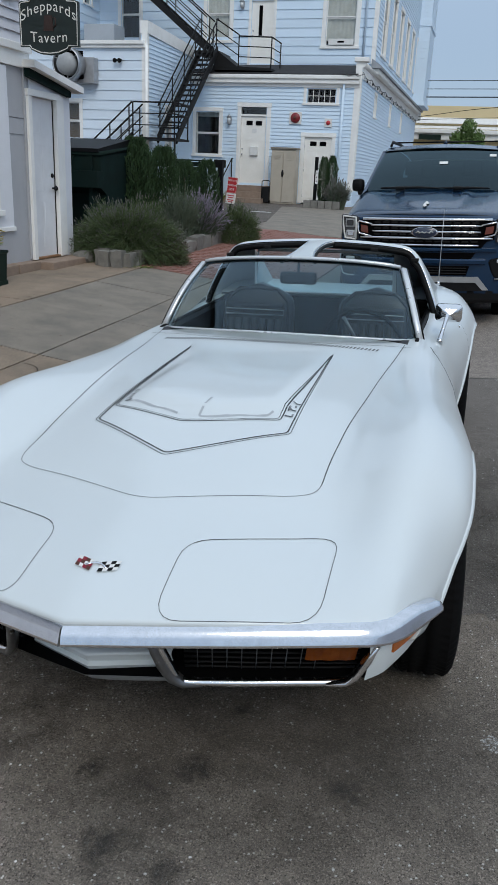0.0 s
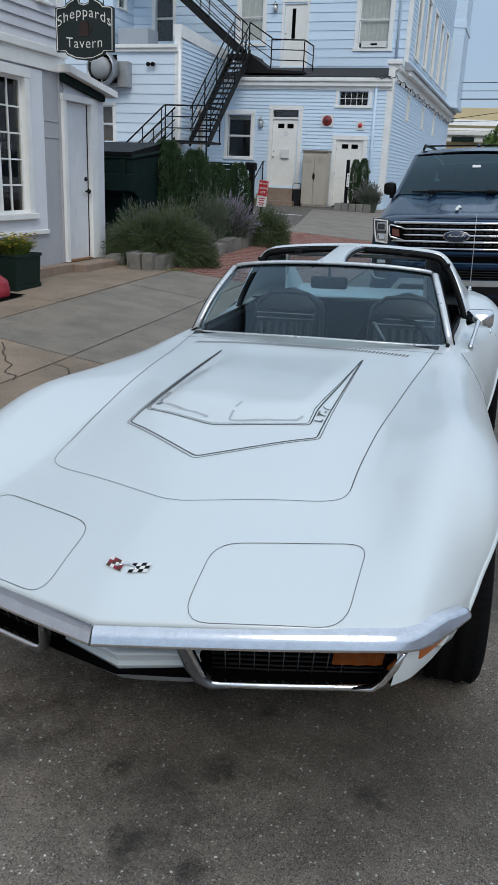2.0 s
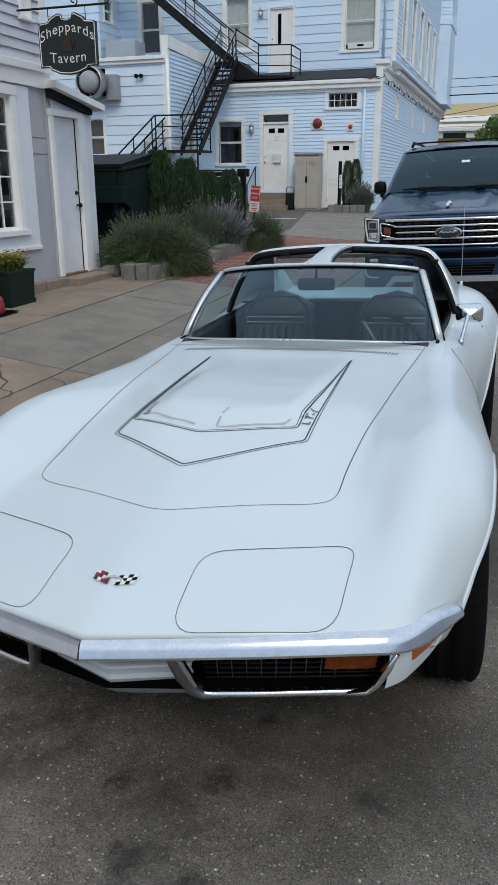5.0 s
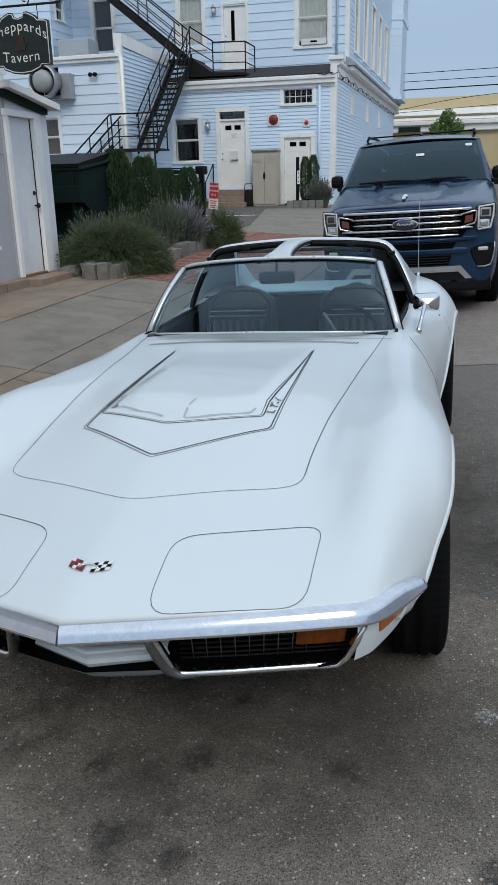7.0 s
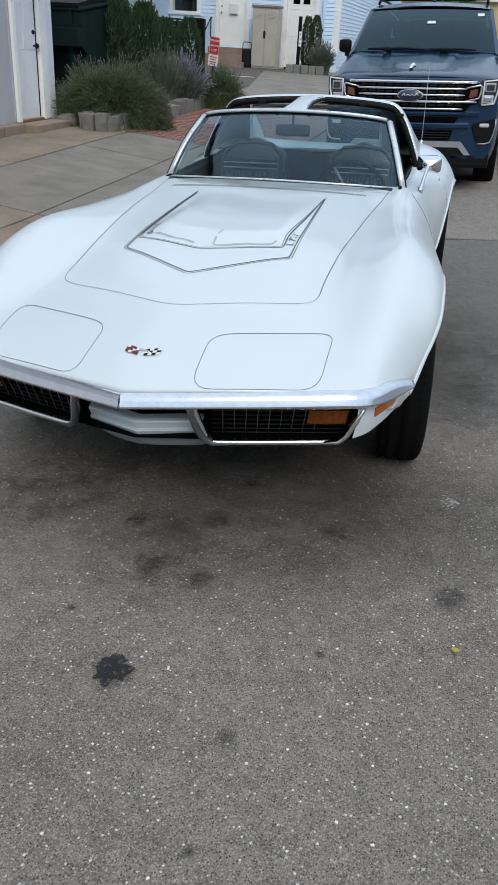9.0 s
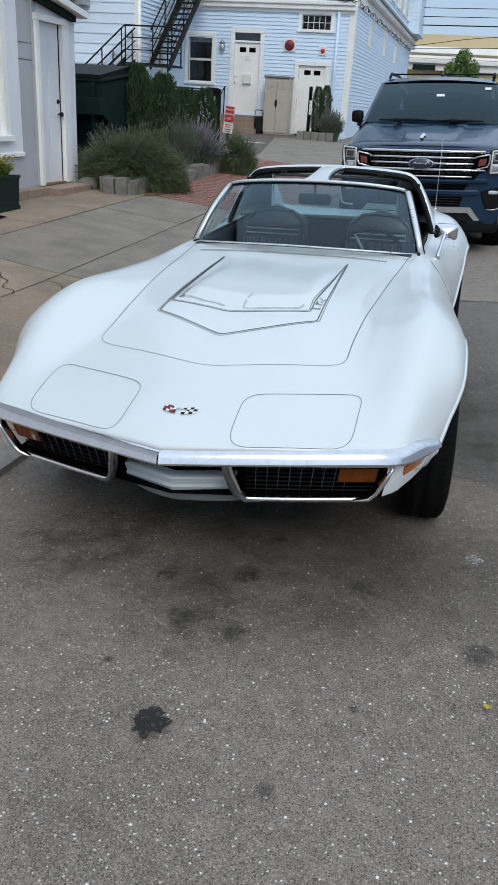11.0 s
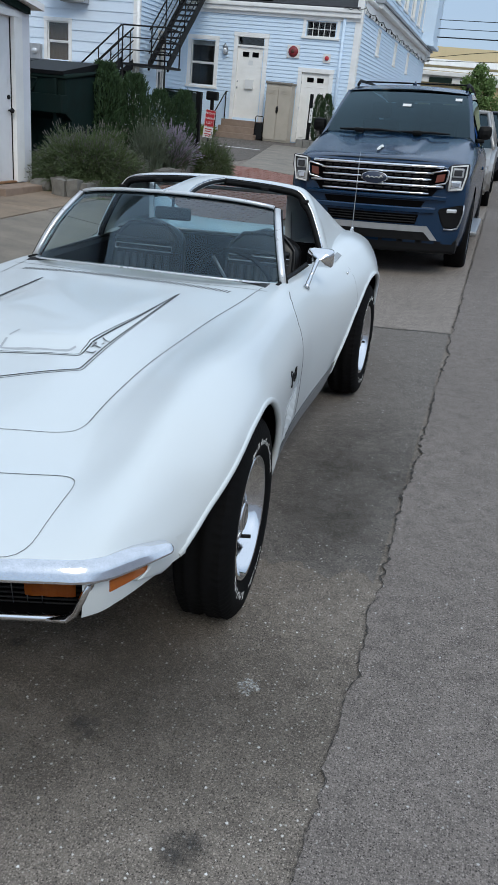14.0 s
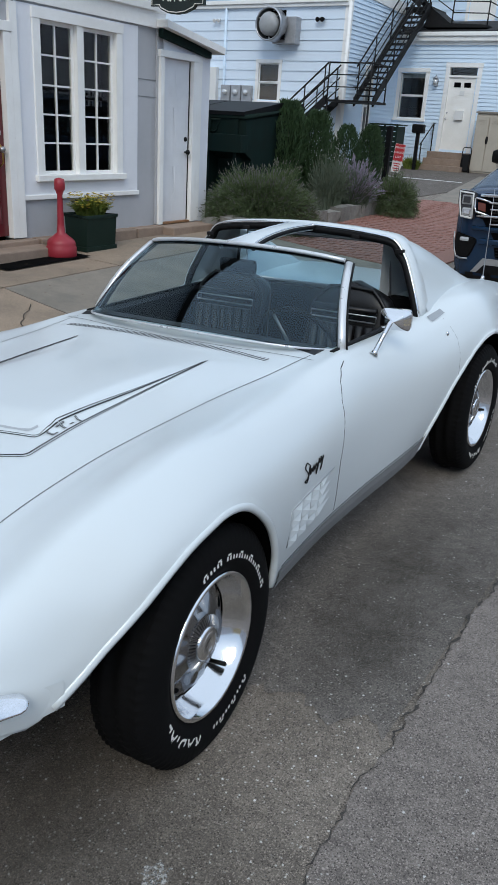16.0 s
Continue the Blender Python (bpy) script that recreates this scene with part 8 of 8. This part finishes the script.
# red smokers' post
post = thing("ash_post", pose(-4.42, 4.62, ground_z(-4.42, 4.62) + .02) @ Matrix.Diagonal((.80, .80, .93, 1)), "red plastic smokers' post with a bell-shaped base", "ashtray")
bm = bmesh.new()
spin(bm, [(0, 0), (.19, 0), (.20, .02), (.20, .11), (.188, .125), (.19, .15), (.17, .19), (.10, .235), (.055, .27), (.045, .36)], "z", 28)
part("base", bm, M["red_plastic"], post, "", True)
bm = bmesh.new()
spin(bm, [(.045, .36), (.04, .5), (.035, .68), (.045, .70), (.05, .72)], "z", 20)
part("neck", bm, M["red_plastic"], post, "", True)
bm = bmesh.new()
spin(bm, [(.05, .72), (.068, .74), (.072, .80), (.06, .85), (.0, .865)], "z", 22)
part("cap", bm, M["red_plastic"], post, "", True)
mats = thing("door_mat", pose(-4.50, 4.22, ground_z(-4.5, 4.2) + .022), "worn black rubber door mat on the pavement", "mat")
bm = bmesh.new()
vs = []
for i in range(7):
    vs.append([])
    for j in range(7):
        x, y = -.33 + .11 * i, -.55 + .19 * j
        vs[-1].append(bm.verts.new((x, y, ground_z(-4.5 + x, 4.22 + y) - ground_z(-4.5, 4.2) + .012 + .01 * noise.noise(Vector((x * 4, y * 4, 2))))))
for i in range(6):
    for j in range(6):
        bm.faces.new((vs[i][j], vs[i + 1][j], vs[i + 1][j + 1], vs[i][j + 1]))
bmesh.ops.solidify(bm, geom=bm.faces[:], thickness=.012)
part("mat_sheet", bm, M["rubber"], mats)


def sign_post(x, y, h, plates, label):
    p = thing("sign_post", pose(x, y, ground_z(x, y)), label, "post")
    part("post", B(-.05, .05, -.05, .05, 0, h, bevel=0.008), M["black"], p)
    for (x0, x1, z0, z1, m) in plates:
        pl = part("plate", B(x0, x1, -.075, -.055, z0, z1, bevel=0.004), M[m], p)
        n = 3
        for k in range(n):
            zc = z0 + (z1 - z0) * (k + .6) / (n + .2)
            part("sign_bar", B(x0 + .035, x1 - .035, -.079, -.0755, zc - .022, zc + .022), M["white" if m == "red_sign" else "iron"], pl)
    return p


sign_post(-4.45, 13.1, 1.42, [], "black square wooden post at the yard entrance")
rs = thing("parking_sign", pose(-4.20, 12.95, ground_z(-4.3, 12.9) + .27, 0, 5, 0) @ Matrix.Diagonal((.78, 1, .78, 1)), "small red and white notice on a leaning stake", "sign")
part("stake", B(-.02, .02, -.02, .02, -.34, 1.1), M["iron"], rs)
plate_red = part("plate", B(-.125, .125, -.045, -.025, .72, 1.10, bevel=0.004), M["red_sign"], rs)
plate_low = part("plate_lower", B(-.125, .125, -.045, -.025, .46, .715, bevel=0.004), M["white"], rs)
part("plate_border", tube([(-.118, -.046, .727), (.118, -.046, .727), (.118, -.046, 1.093), (-.118, -.046, 1.093)], .004, 4, True), M["white"], plate_red)
for body, z in (("PRIVATE", 1.00), ("PARKING", .89), ("LOT", .785)):
    lettering("sign_words", body, .062 if body != "LOT" else .075, lambda x, y, z=z: Vector((x, -.0475, z + y)), M["white"], plate_red, bold=.001)
for z, w in ((.66, .09), (.61, .07), (.55, .085), (.505, .06)):
    part("sign_bar", B(-w, w, -.0485, -.0455, z - .011, z + .011), M["red_sign"], plate_low)
sign_post(-4.87, 24.2, 1.62, [(.0, .09, .78, 1.20, "white")], "black post with a narrow white notice")
sp = thing("stone_planter", pose(-4.55, 24.25, ground_z(-4.7, 24.3)) @ Matrix.Diagonal((.68, .85, .85, 1)), "low planter of grey stone blocks", "planter")
for k in range(5):
    part("planter_stone", B(-.9 + .36 * k, -.56 + .36 * k, -.5, -.28, 0, .30, bevel=0.03), M["stone"], sp)
    part("planter_stone", B(-.9 + .36 * k, -.56 + .36 * k, .5, .70, 0, .30, bevel=0.03), M["stone"], sp)
part("planter_soil", B(-.85, .85, -.3, .52, 0, .22), M["soil"], sp)
# mail box on a stand
mb = thing("mail_box", pose(-8.38, 24.6, ground_z(-8.4, 24.6)), "black mail box on a square stand", "mail box")
part("stand", B(-.05, .05, -.05, .05, 0, 1.15), M["black"], mb)
part("box", B(-.20, .20, -.12, .12, 1.15, 1.42, bevel=0.05), M["black"], mb)
# front steps with rails
steps = thing("door_steps", pose(-7.68, FY, .62), "three brownish stone steps up to the front door", "steps", kind="structure")
for k in range(3):
    part("step", B(-.72, .72, -1.15 + .32 * k, 0, .21 * k, .21 * (k + 1), bevel=0.012), M["step_stone"], steps)
for s in (-1,):
    r = thing("stair_rail", pose(-7.68 + s * .74, FY - 1.1, .64), "black iron handrail beside the steps", "rail")
    part("post", tube([(0, 0, 0), (0, 0, .85)], .02, 6), M["iron"], r)
    part("post", tube([(0, .95, .5), (0, .95, 1.5)], .02, 6), M["iron"], r)
    part("handrail", tube([(0, -.1, .82), (0, 0, .87), (0, .95, 1.5), (0, 1.05, 1.5)], .022, 6), M["iron"], r)
cart = thing("folding_cart", pose(-6.90, 25.35, .66, -6, 0, 10), "folded black tube cart leaning beside the steps", "cart")
part("cart_frame", tube([(-.14, 0, 0), (-.14, 0, .74), (-.10, 0, .79), (.10, 0, .79), (.14, 0, .74), (.14, 0, 0)], .016, 6), M["iron"], cart)
part("cart_bag", B(-.12, .12, -.05, .03, .04, .58, bevel=.02), M["black"], cart)
for x in (-.15, .15):
    part("cart_wheel", tube([(x - .02, .05, .07), (x + .02, .05, .07)], .07, 12), M["rubber"], cart)
# resin cabinet
cab = thing("storage_cabinet", pose(-6.33, 25.45, .68), "beige plastic storage cabinet with two doors", "cabinet")
part("cabinet_body", B(-.44, .44, 0, .5, 0, 1.82, bevel=0.01), M["beige"], cab)
for s in (-1, 1):
    lf = part("cabinet_door", B(s * .215 - .205, s * .215 + .205, -.03, 0, .06, 1.74, bevel=0.012), M["beige"], cab)
    for k in range(5):
        part("louvre", B(s * .215 - .12, s * .215 + .12, -.036, -.03, 1.47 + .035 * k, 1.49 + .035 * k, bevel=.004), M["beige"], lf)
bm = bmesh.new()
spin(bm, [(0, -.075), (.030, -.07), (.042, -.05), (.042, -.03)], "y", 18)
for v in bm.verts:
    v.co.z = v.co.z * 2.9 + 1.02
part("cabinet_handle", fixed(bm), M["iron"], cab, "dark oval pull")
part("cabinet_top", B(-.47, .47, -.05, .52, 1.82, 1.88, bevel=0.01), mat("cab_top", (.22, .20, .17), .6), cab)
# fittings on the blue walls
def fitting(name, m, label, category):
    return thing(name, m, label, category)


bell = fitting("alarm_bell", face(-6.16, 3.56), "round red alarm bell on a white plate", "alarm")
part("plate", B(-.22, .22, -.06, -.015, -.20, .20, bevel=0.01), M["white"], bell)
bm = bmesh.new()
spin(bm, [(0, -.14), (.10, -.13), (.16, -.10), (.17, -.06)], "y", 28)
part("gong", bm, mat("bell_red", (.22, .02, .025), .4), bell, "", True)
bm = bmesh.new()
spin(bm, [(0, -.15), (.05, -.148), (.06, -.13)], "y", 18)
part("hub", bm, M["rust"], bell, "", True)
b2 = fitting("alarm_button", face(-4.98, 3.43), "small red alarm light on a white plate", "alarm")
part("plate", B(-.13, .13, -.05, -.015, -.14, .14, bevel=0.01), M["white"], b2)
bm = bmesh.new()
spin(bm, [(0, -.10), (.06, -.09), (.075, -.05)], "y", 20)
part("lens", bm, M["red_sign"], b2, "", True)
for x, z, y in ((-8.58, 3.42, FY), (-9.0, 7.55, UY)):
    l = fitting("wall_lantern", pose(x, y, z), "small glass wall lantern on a bracket", "lamp")
    part("back_plate", B(-.06, .06, -.04, -.012, -.12, .12), M["steel_dull"], l)
    part("lantern_glass", tube([(0, -.14, -.12), (0, -.14, .10)], [.05, .09], 8), M["clear_lens"], l)
    part("lantern_cap", tube([(0, -.14, .10), (0, -.14, .20)], [.11, .02], 8), M["steel"], l)
    part("arm", tube([(0, -.02, .05), (0, -.14, .22)], .012, 6), M["iron"], l)
# kitchen fan on the wing
fan = fitting("exhaust_fan", pose(-12.42, WY, 4.63), "round galvanised exhaust fan on a wall box", "fan")
part("fan_box", B(-.12, .70, -.35, -.02, -.50, .25, bevel=0.02), M["steel_dull"], fan)
bm = bmesh.new()
spin(bm, [(.44, -.42), (.47, -.45), (.48, -.80), (.46, -.86), (.43, -.86), (.42, -.80), (.41, -.45)], "y", 40)
part("fan_ring", bm, M["steel"], fan, "", True)
bm = bmesh.new()
spin(bm, [(.0, -.98), (.16, -.97), (.28, -.92), (.33, -.84), (.33, -.55), (.0, -.54)], "y", 32)
part("fan_hood", bm, mat("fan_grey", (.36, .37, .38), .5, spots=.3, scale=6), fan, "", True)
part("fan_back", B(-.40, .40, -.50, -.46, -.40, .40), M["dark"], fan)
for k in range(3):
    a = 2.1 * k + .6
    part("fan_bracket", tube([(.32 * math.cos(a), -.8, .32 * math.sin(a)), (.45 * math.cos(a), -.8, .45 * math.sin(a))], .018, 6), M["steel"], fan)
fl = fitting("flood_light", pose(-11.0, WY - .02, 4.84), "small twin floodlight under the cornice", "lamp")
for dx in (-.08, .08):
    part("lamp_head", tube([(dx, -.02, 0), (dx, -.16, -.03)], [.03, .07], 10), M["black"], fl)
jb = fitting("junction_box", pose(-14.95, WY, 2.9), "tall white electric junction box on the wing wall", "box")
part("box_case", B(-.30, .18, -.18, -.02, -.62, .55, bevel=0.01), M["white"], jb)
sec = fitting("security_light", pose(-14.86, WY - .02, 4.87), "small white twin security light", "lamp")
for dx in (-.08, .08):
    part("lamp_head", tube([(dx, -.02, 0), (dx, -.15, -.05)], [.03, .06], 10), M["white"], sec)
for k in range(3):
    e = fitting("electric_meter", pose(-13.55 - .42 * k, WY, 2.58), "grey electric meter box on the wing wall", "meter")
    part("meter_box", B(-.18, .18, -.16, -.02, -.30, .34, bevel=0.01), M["steel_dull"], e)
    bm = bmesh.new()
    spin(bm, [(0, -.24), (.08, -.24), (.09, -.16)], "y", 18)
    part("dial", bm, M["clear_lens"], e, "", True, at=pose(0, 0, .12))
ac = thing("roof_unit", pose(-14.0, 27.2, 5.22), "pale grey air-conditioning unit on the wing roof", "air conditioner")
part("unit_case", B(-.62, .62, -.45, .45, .12, 1.45, bevel=0.02), mat("ac_grey", (.46, .50, .55), .5, spots=.2, scale=3), ac)
part("unit_base", B(-.66, .66, -.5, .5, 0, .14), M["iron"], ac)
wac = thing("window_unit", pose(-5.2, UY - .05, 6.22), "small fan unit in the window's foot", "air conditioner")
part("unit_face", B(-.46, .46, -.06, .05, 0, .20, bevel=0.01), M["white"], wac)
part("unit_slot", B(-.12, .12, -.066, -.058, .07, .13), M["dark"], wac)

# ---- black steel fire stairs ----
stairs = thing("fire_stairs", pose(0, 0, 0), "black steel outside stairs with landings and rails", "stairs", kind="structure")
PZ, LZ = 2.57, 5.70


def flight(p0, p1, across, width, n, rails=1.0):
    """Stringers, open treads and rails from p0 up to p1."""
    p0, p1, u = Vector(p0), Vector(p1), Vector(across).normalized() * width / 2
    for s in (-1, 1):
        a, b = p0 + u * s, p1 + u * s
        bm = bmesh.new()
        d = Vector((0, 0, .13))
        q = u.normalized() * .03
        vs = [bm.verts.new(p) for p in (a - d - q, a - d + q, a + d + q, a + d - q, b - d - q, b - d + q, b + d + q, b + d - q)]
        for f in ((0, 1, 2, 3), (4, 7, 6, 5), (0, 4, 5, 1), (1, 5, 6, 2), (2, 6, 7, 3), (3, 7, 4, 0)):
            bm.faces.new([vs[i] for i in f])
        part("stringer", fixed(bm), M["iron"], stairs)
        if rails:
            for h in (.35, .65, 1.0):
                part("rail_bar", tube([a + Vector((0, 0, h)), b + Vector((0, 0, h))], .018 if h < 1 else .025, 6), M["iron"], stairs)
            for k in range(4):
                c = a.lerp(b, (k + .15) / 3.6)
                part("rail_post", tube([c, c + Vector((0, 0, 1.0))], .02, 6), M["iron"], stairs)
    run = (p1 - p0)
    flat = Vector((run.x, run.y, 0)).normalized()
    for k in range(1, n):
        c = p0 + run * (k / n)
        bm = bmesh.new()
        e = flat * .13
        t = Vector((0, 0, .02))
        vs = [bm.verts.new(c + p) for p in (-u - e - t, u - e - t, u + e - t, -u + e - t, -u - e + t, u - e + t, u + e + t, -u + e + t)]
        for f in ((0, 3, 2, 1), (4, 5, 6, 7), (0, 1, 5, 4), (1, 2, 6, 5), (2, 3, 7, 6), (3, 0, 4, 7)):
            bm.faces.new([vs[i] for i in f])
        part("tread", bm, M["iron"], stairs)


def railing(pts, levels=(.35, .68, 1.0)):
    for h in levels:
        part("rail_bar", tube([Vector(p) + Vector((0, 0, h)) for p in pts], .018 if h < 1 else .025, 6), M["iron"], stairs)
    for p in pts:
        part("rail_post", tube([p, Vector(p) + Vector((0, 0, 1.0))], .022, 6), M["iron"], stairs)


part("landing", B(-10.14, -8.72, 21.25, 22.5, PZ - .06, PZ), M["iron"], stairs)
railing([(-10.12, 21.27, PZ), (-8.74, 21.27, PZ), (-8.74, 22.4, PZ)])
for x in (-10.12, -8.74):
    part("landing_post", tube([(x, 21.3, ground_z(x, 21.3)), (x, 21.3, PZ)], .03, 6), M["iron"], stairs)
flight((-9.46, 22.45, PZ), (-9.48, 26.25, LZ), (1, -.05, 0), .66, 17, rails=1.0)
flight((-10.14, 21.65, PZ), (-12.5, 21.65, .57), (0, 1, 0), .8, 10)
part("landing", B(-10.05, -9.1, 26.2, 27.6, LZ - .08, LZ), M["iron"], stairs)
railing([(-9.20, 26.25, LZ), (-8.36, 26.25, LZ - .5)])
bm = bmesh.new()
prism(bm, [(-9.15, LZ), (-8.4, LZ - .50), (-7.15, LZ - .56), (-7.15, LZ - .64), (-9.3, LZ - .62)], "y", 26.2, 27.5)
part("ramp", fixed(bm), M["iron"], stairs)
railing([(-8.36, 26.25, LZ - .54), (-7.17, 26.25, LZ - .58), (-7.17, 27.5, LZ - .58)])
flight((-9.75, 27.2, 5.85), (-14.6, 27.2, 9.60), (0, 1, 0), .85, 20)
part("brace", tube([(-14.6, 26.8, 8.9), (-13.6, 26.8, 9.5)], .03, 6), M["iron"], stairs)
# dark green bin store under the window
store = thing("bin_store", pose(-9.50, 24.75, .64), "dark green bin store with a flat lid under the window", "bin store")
for x in (-.44, 0, .44):
    part("store_post", B(x - .03, x + .03, -.36, -.30, 0, 1.34, bevel=.006), M["green_plastic"], store)
for k in range(8):
    part("store_board", B(-.45, .45, -.33, -.305, .06 + .158 * k, .205 + .158 * k, bevel=.006), M["green_plastic"], store)
for s_x in (-.45, .45):
    part("store_side", B(s_x - .015, s_x + .015, -.30, .32, .04, 1.32, bevel=.005), M["green_plastic"], store)
part("store_lid", B(-.52, .52, -.42, .36, 1.34, 1.385, bevel=.012), M["green_plastic"], store)

# ---- wires and string lights ----
for name, pts, r in (
    ("power_line", [(-9.5, 28.4, 9.0), (-4.0, 28.3, 8.6), (8, 34, 10.2), (30, 40, 12)], .022),
    ("power_line", [(-3.4, 45, 6.93), (1.6, 45, 6.99), (14, 46, 7.25), (40, 48, 8.2)], .018),
    ("power_line", [(-3.4, 45, 6.52), (1.6, 45, 6.58), (14, 46, 6.85), (40, 48, 7.8)], .018),
    ("power_line", [(-3.4, 45, 6.11), (1.6, 45, 6.17), (14, 46, 6.4), (40, 48, 7.3)], .030),
    ("power_line", [(-3.7, 45, 5.10), (1.6, 45, 5.73), (14, 46, 6.3), (40, 48, 7.3)], .016),
    ("power_line", [(-3.7, 45, 4.95), (3, 45, 5.25), (14, 46, 5.9), (40, 48, 6.9)], .014),
    ("power_line", [(-2.8, 46, 13.2), (10, 40, 14.2), (30, 36, 16.5)], .028),
    ("power_line", [(-2.8, 46, 13.6), (10, 40, 14.6), (30, 36, 16.9)], .022),
):
    w = thing(name, pose(0, 0, 0), "dark overhead power line", "cable")
    part("cable", tube(along(pts, 24), r, 5), M["black"], w)
lights = thing("string_lights", pose(0, 0, 0), "string of small clear bulbs along the eaves", "string lights")
pts = [Vector((SX + .08, FY - .1 + 19.5 * k / 60, 5.02 - .10 * abs(math.sin(k * math.pi / 6)))) for k in range(61)]
part("wire", tube(pts, .012, 5), M["black"], lights)
for k in range(1, 60, 2):
    bm = bmesh.new()
    spin(bm, [(0, -.09), (.035, -.06), (.03, 0), (0, .01)], "z", 8)
    part("bulb", bm, M["clear_lens"] if k % 4 == 1 else M["black"], lights, at=Matrix.Translation(pts[k] - Vector((0, 0, .03))))
pts = [Vector((-4.55 + .1 * k, FY - .24, 4.92 + .03 * math.sin(k * 2.1))) for k in range(8)]
part("wire", tube(pts, .012, 5), M["black"], lights)

# ---- across the street end ----
far = thing("far_shop", pose(0, 60, 0), "long low buff stucco shop with white cornice across the street", "building")
part("wall", B(-30, 3.4, 0, 12, 1.0, 4.7), M["stucco"], far)
part("upper_wall", B(-30, 2.1, 2.5, 12, 4.7, 7.2), M["stucco"], far)
part("cornice", B(-30.2, 3.6, -.3, 0, 4.65, 5.1, bevel=0.05), M["trim"], far)
part("cornice_cap", B(-30.3, 3.8, -.5, 2.6, 5.1, 5.38, bevel=0.05), M["trim"], far)
part("upper_cornice", B(-30.2, 2.3, 2.1, 2.5, 5.95, 6.35, bevel=0.04), M["trim"], far)
part("frieze", B(-30.1, 2.2, 2.30, 2.5, 5.60, 5.78, bevel=0.03), M["trim"], far)
for x in (-9.5, -4.6):
    wf = part("window", B(x, x + 1.0, -.06, .02, 2.6, 4.0), M["dark"], far, "dark shop window")
    part("window_frame", tube([(x, -.08, 2.6), (x + 1, -.08, 2.6), (x + 1, -.08, 4.0), (x, -.08, 4.0)], .06, 4, True), M["trim"], wf)
    part("sign_strip", B(x - .3, x + 1.3, -.36, -.30, 4.65, 5.0), M["green_plastic"], far)
    for z in (3.0, 3.45):
        part("glazing_bar", B(x, x + 1, -.09, -.05, z, z + .05), M["trim"], wf)
part("door_recess", B(2.62, 3.3, -.05, .02, 2.5, 4.5), M["dark"], far)
part("side_wing", B(3.4, 34, 1.5, 12, 1.0, 4.3), M["stucco"], far)
bm = bmesh.new()
prism(bm, [(.6, 4.3), (6, 7.5), (11, 4.3)], "x", 3.2, 34)
part("side_roof", fixed(bm), M["roofing"], far)
part("porch_roof", B(4.2, 34, -1.0, 1.5, 3.75, 3.95), M["trim"], far)
for x in (5.3, 8.3, 11.3, 15.3):
    part("porch_post", B(x, x + .22, -1.3, -1.1, 1.6, 3.9), M["trim"], far)
part("vent_grille", B(4.3, 5.3, 1.44, 1.5, 3.05, 3.55), M["white"], far)
for i in range(6):
    for z in (3.17, 3.35, 3.48):
        part("vent_hole", B(4.34 + .16 * i, 4.44 + .16 * i, 1.42, 1.45, z, z + .09), M["dark"], far)
for k, (x, colr, h) in enumerate(((2.45, (.02, .09, .34), 1.85), (2.78, (.02, .09, .36), 1.75), (3.12, (.02, .12, .38), 1.4), (3.45, (.6, .6, .6), 1.35), (3.62, (.04, .30, .28), 1.6), (4.15, (.36, .07, .07), 1.5), (4.72, (.25, .24, .25), 1.45), (5.3, (.20, .22, .28), 1.45), (5.9, (.55, .12, .10), 1.5), (6.5, (.10, .25, .40), 1.45))):
    kay = thing("kayak", pose(x + .8, 57.9, road_z(x + .8, 58) - .02, 8, 0, 0), "upright plastic kayak leaning at the shop front", "kayak", group="kayaks at the shop")
    bm = bmesh.new()
    rr = []
    for j in range(11):
        t = j / 10
        w = .24 * (math.sin(math.pi * (.12 + .76 * t)) ** .6)
        rr.append([(w * math.cos(a), .14 * math.sin(a) * (.4 + .6 * math.sin(math.pi * t)), h * t) for a in [2 * math.pi * i / 12 for i in range(12)]])
    vs = [[bm.verts.new(p) for p in r] for r in rr]
    for a, b in zip(vs, vs[1:]):
        for i in range(12):
            bm.faces.new((a[i], a[(i + 1) % 12], b[(i + 1) % 12], b[i])).smooth = True
    bm.faces.new(vs[-1])
    bm.faces.new(vs[0][::-1])
    part("hull", fixed(bm), mat("kayak_%d" % k, colr, .4), kay)
    part("seat_well", B(-.11, .11, -.17, -.11, h * .4, h * .65, bevel=0.05), M["dark"], kay)
slab("far_pavement", -24, 40, 56.4, 59.8, M["concrete_pale"], lotw, lift=.12, n=12, edge=.2)
broadleaf(-1.29, 58, 4.11, 1.45, 3, 9000, "round dense street tree before the shop", size=.11, leaf="crown_light")
conifer(3.45, 74, 8.3, .95, 7, 3500, "tall narrow conifer behind the shop", z=2.0, squat=True)
broadleaf(7.3, 74, 9.8, 2.6, 8, 9000, "broad green tree behind the shop", size=.28)
broadleaf(13, 72, 11, 4.5, 11, 8000, "broad green tree behind the shop", size=.28)
broadleaf(40, 66, 13, 6, 12, 5000, "broad green tree down the street", size=.5)
# closing masses behind and beside the camera
for nm, spec, colr in (("wall_street_south", (18, 26, -30, 40, -.2, 6.0), "siding_white"), ("wall_street_west", (-14, 26, -40, -34, -.2, 6), "stucco")):
    tagged(part(nm, B(*spec), M[colr]), "plain painted building front across the street", "wall", kind="structure")
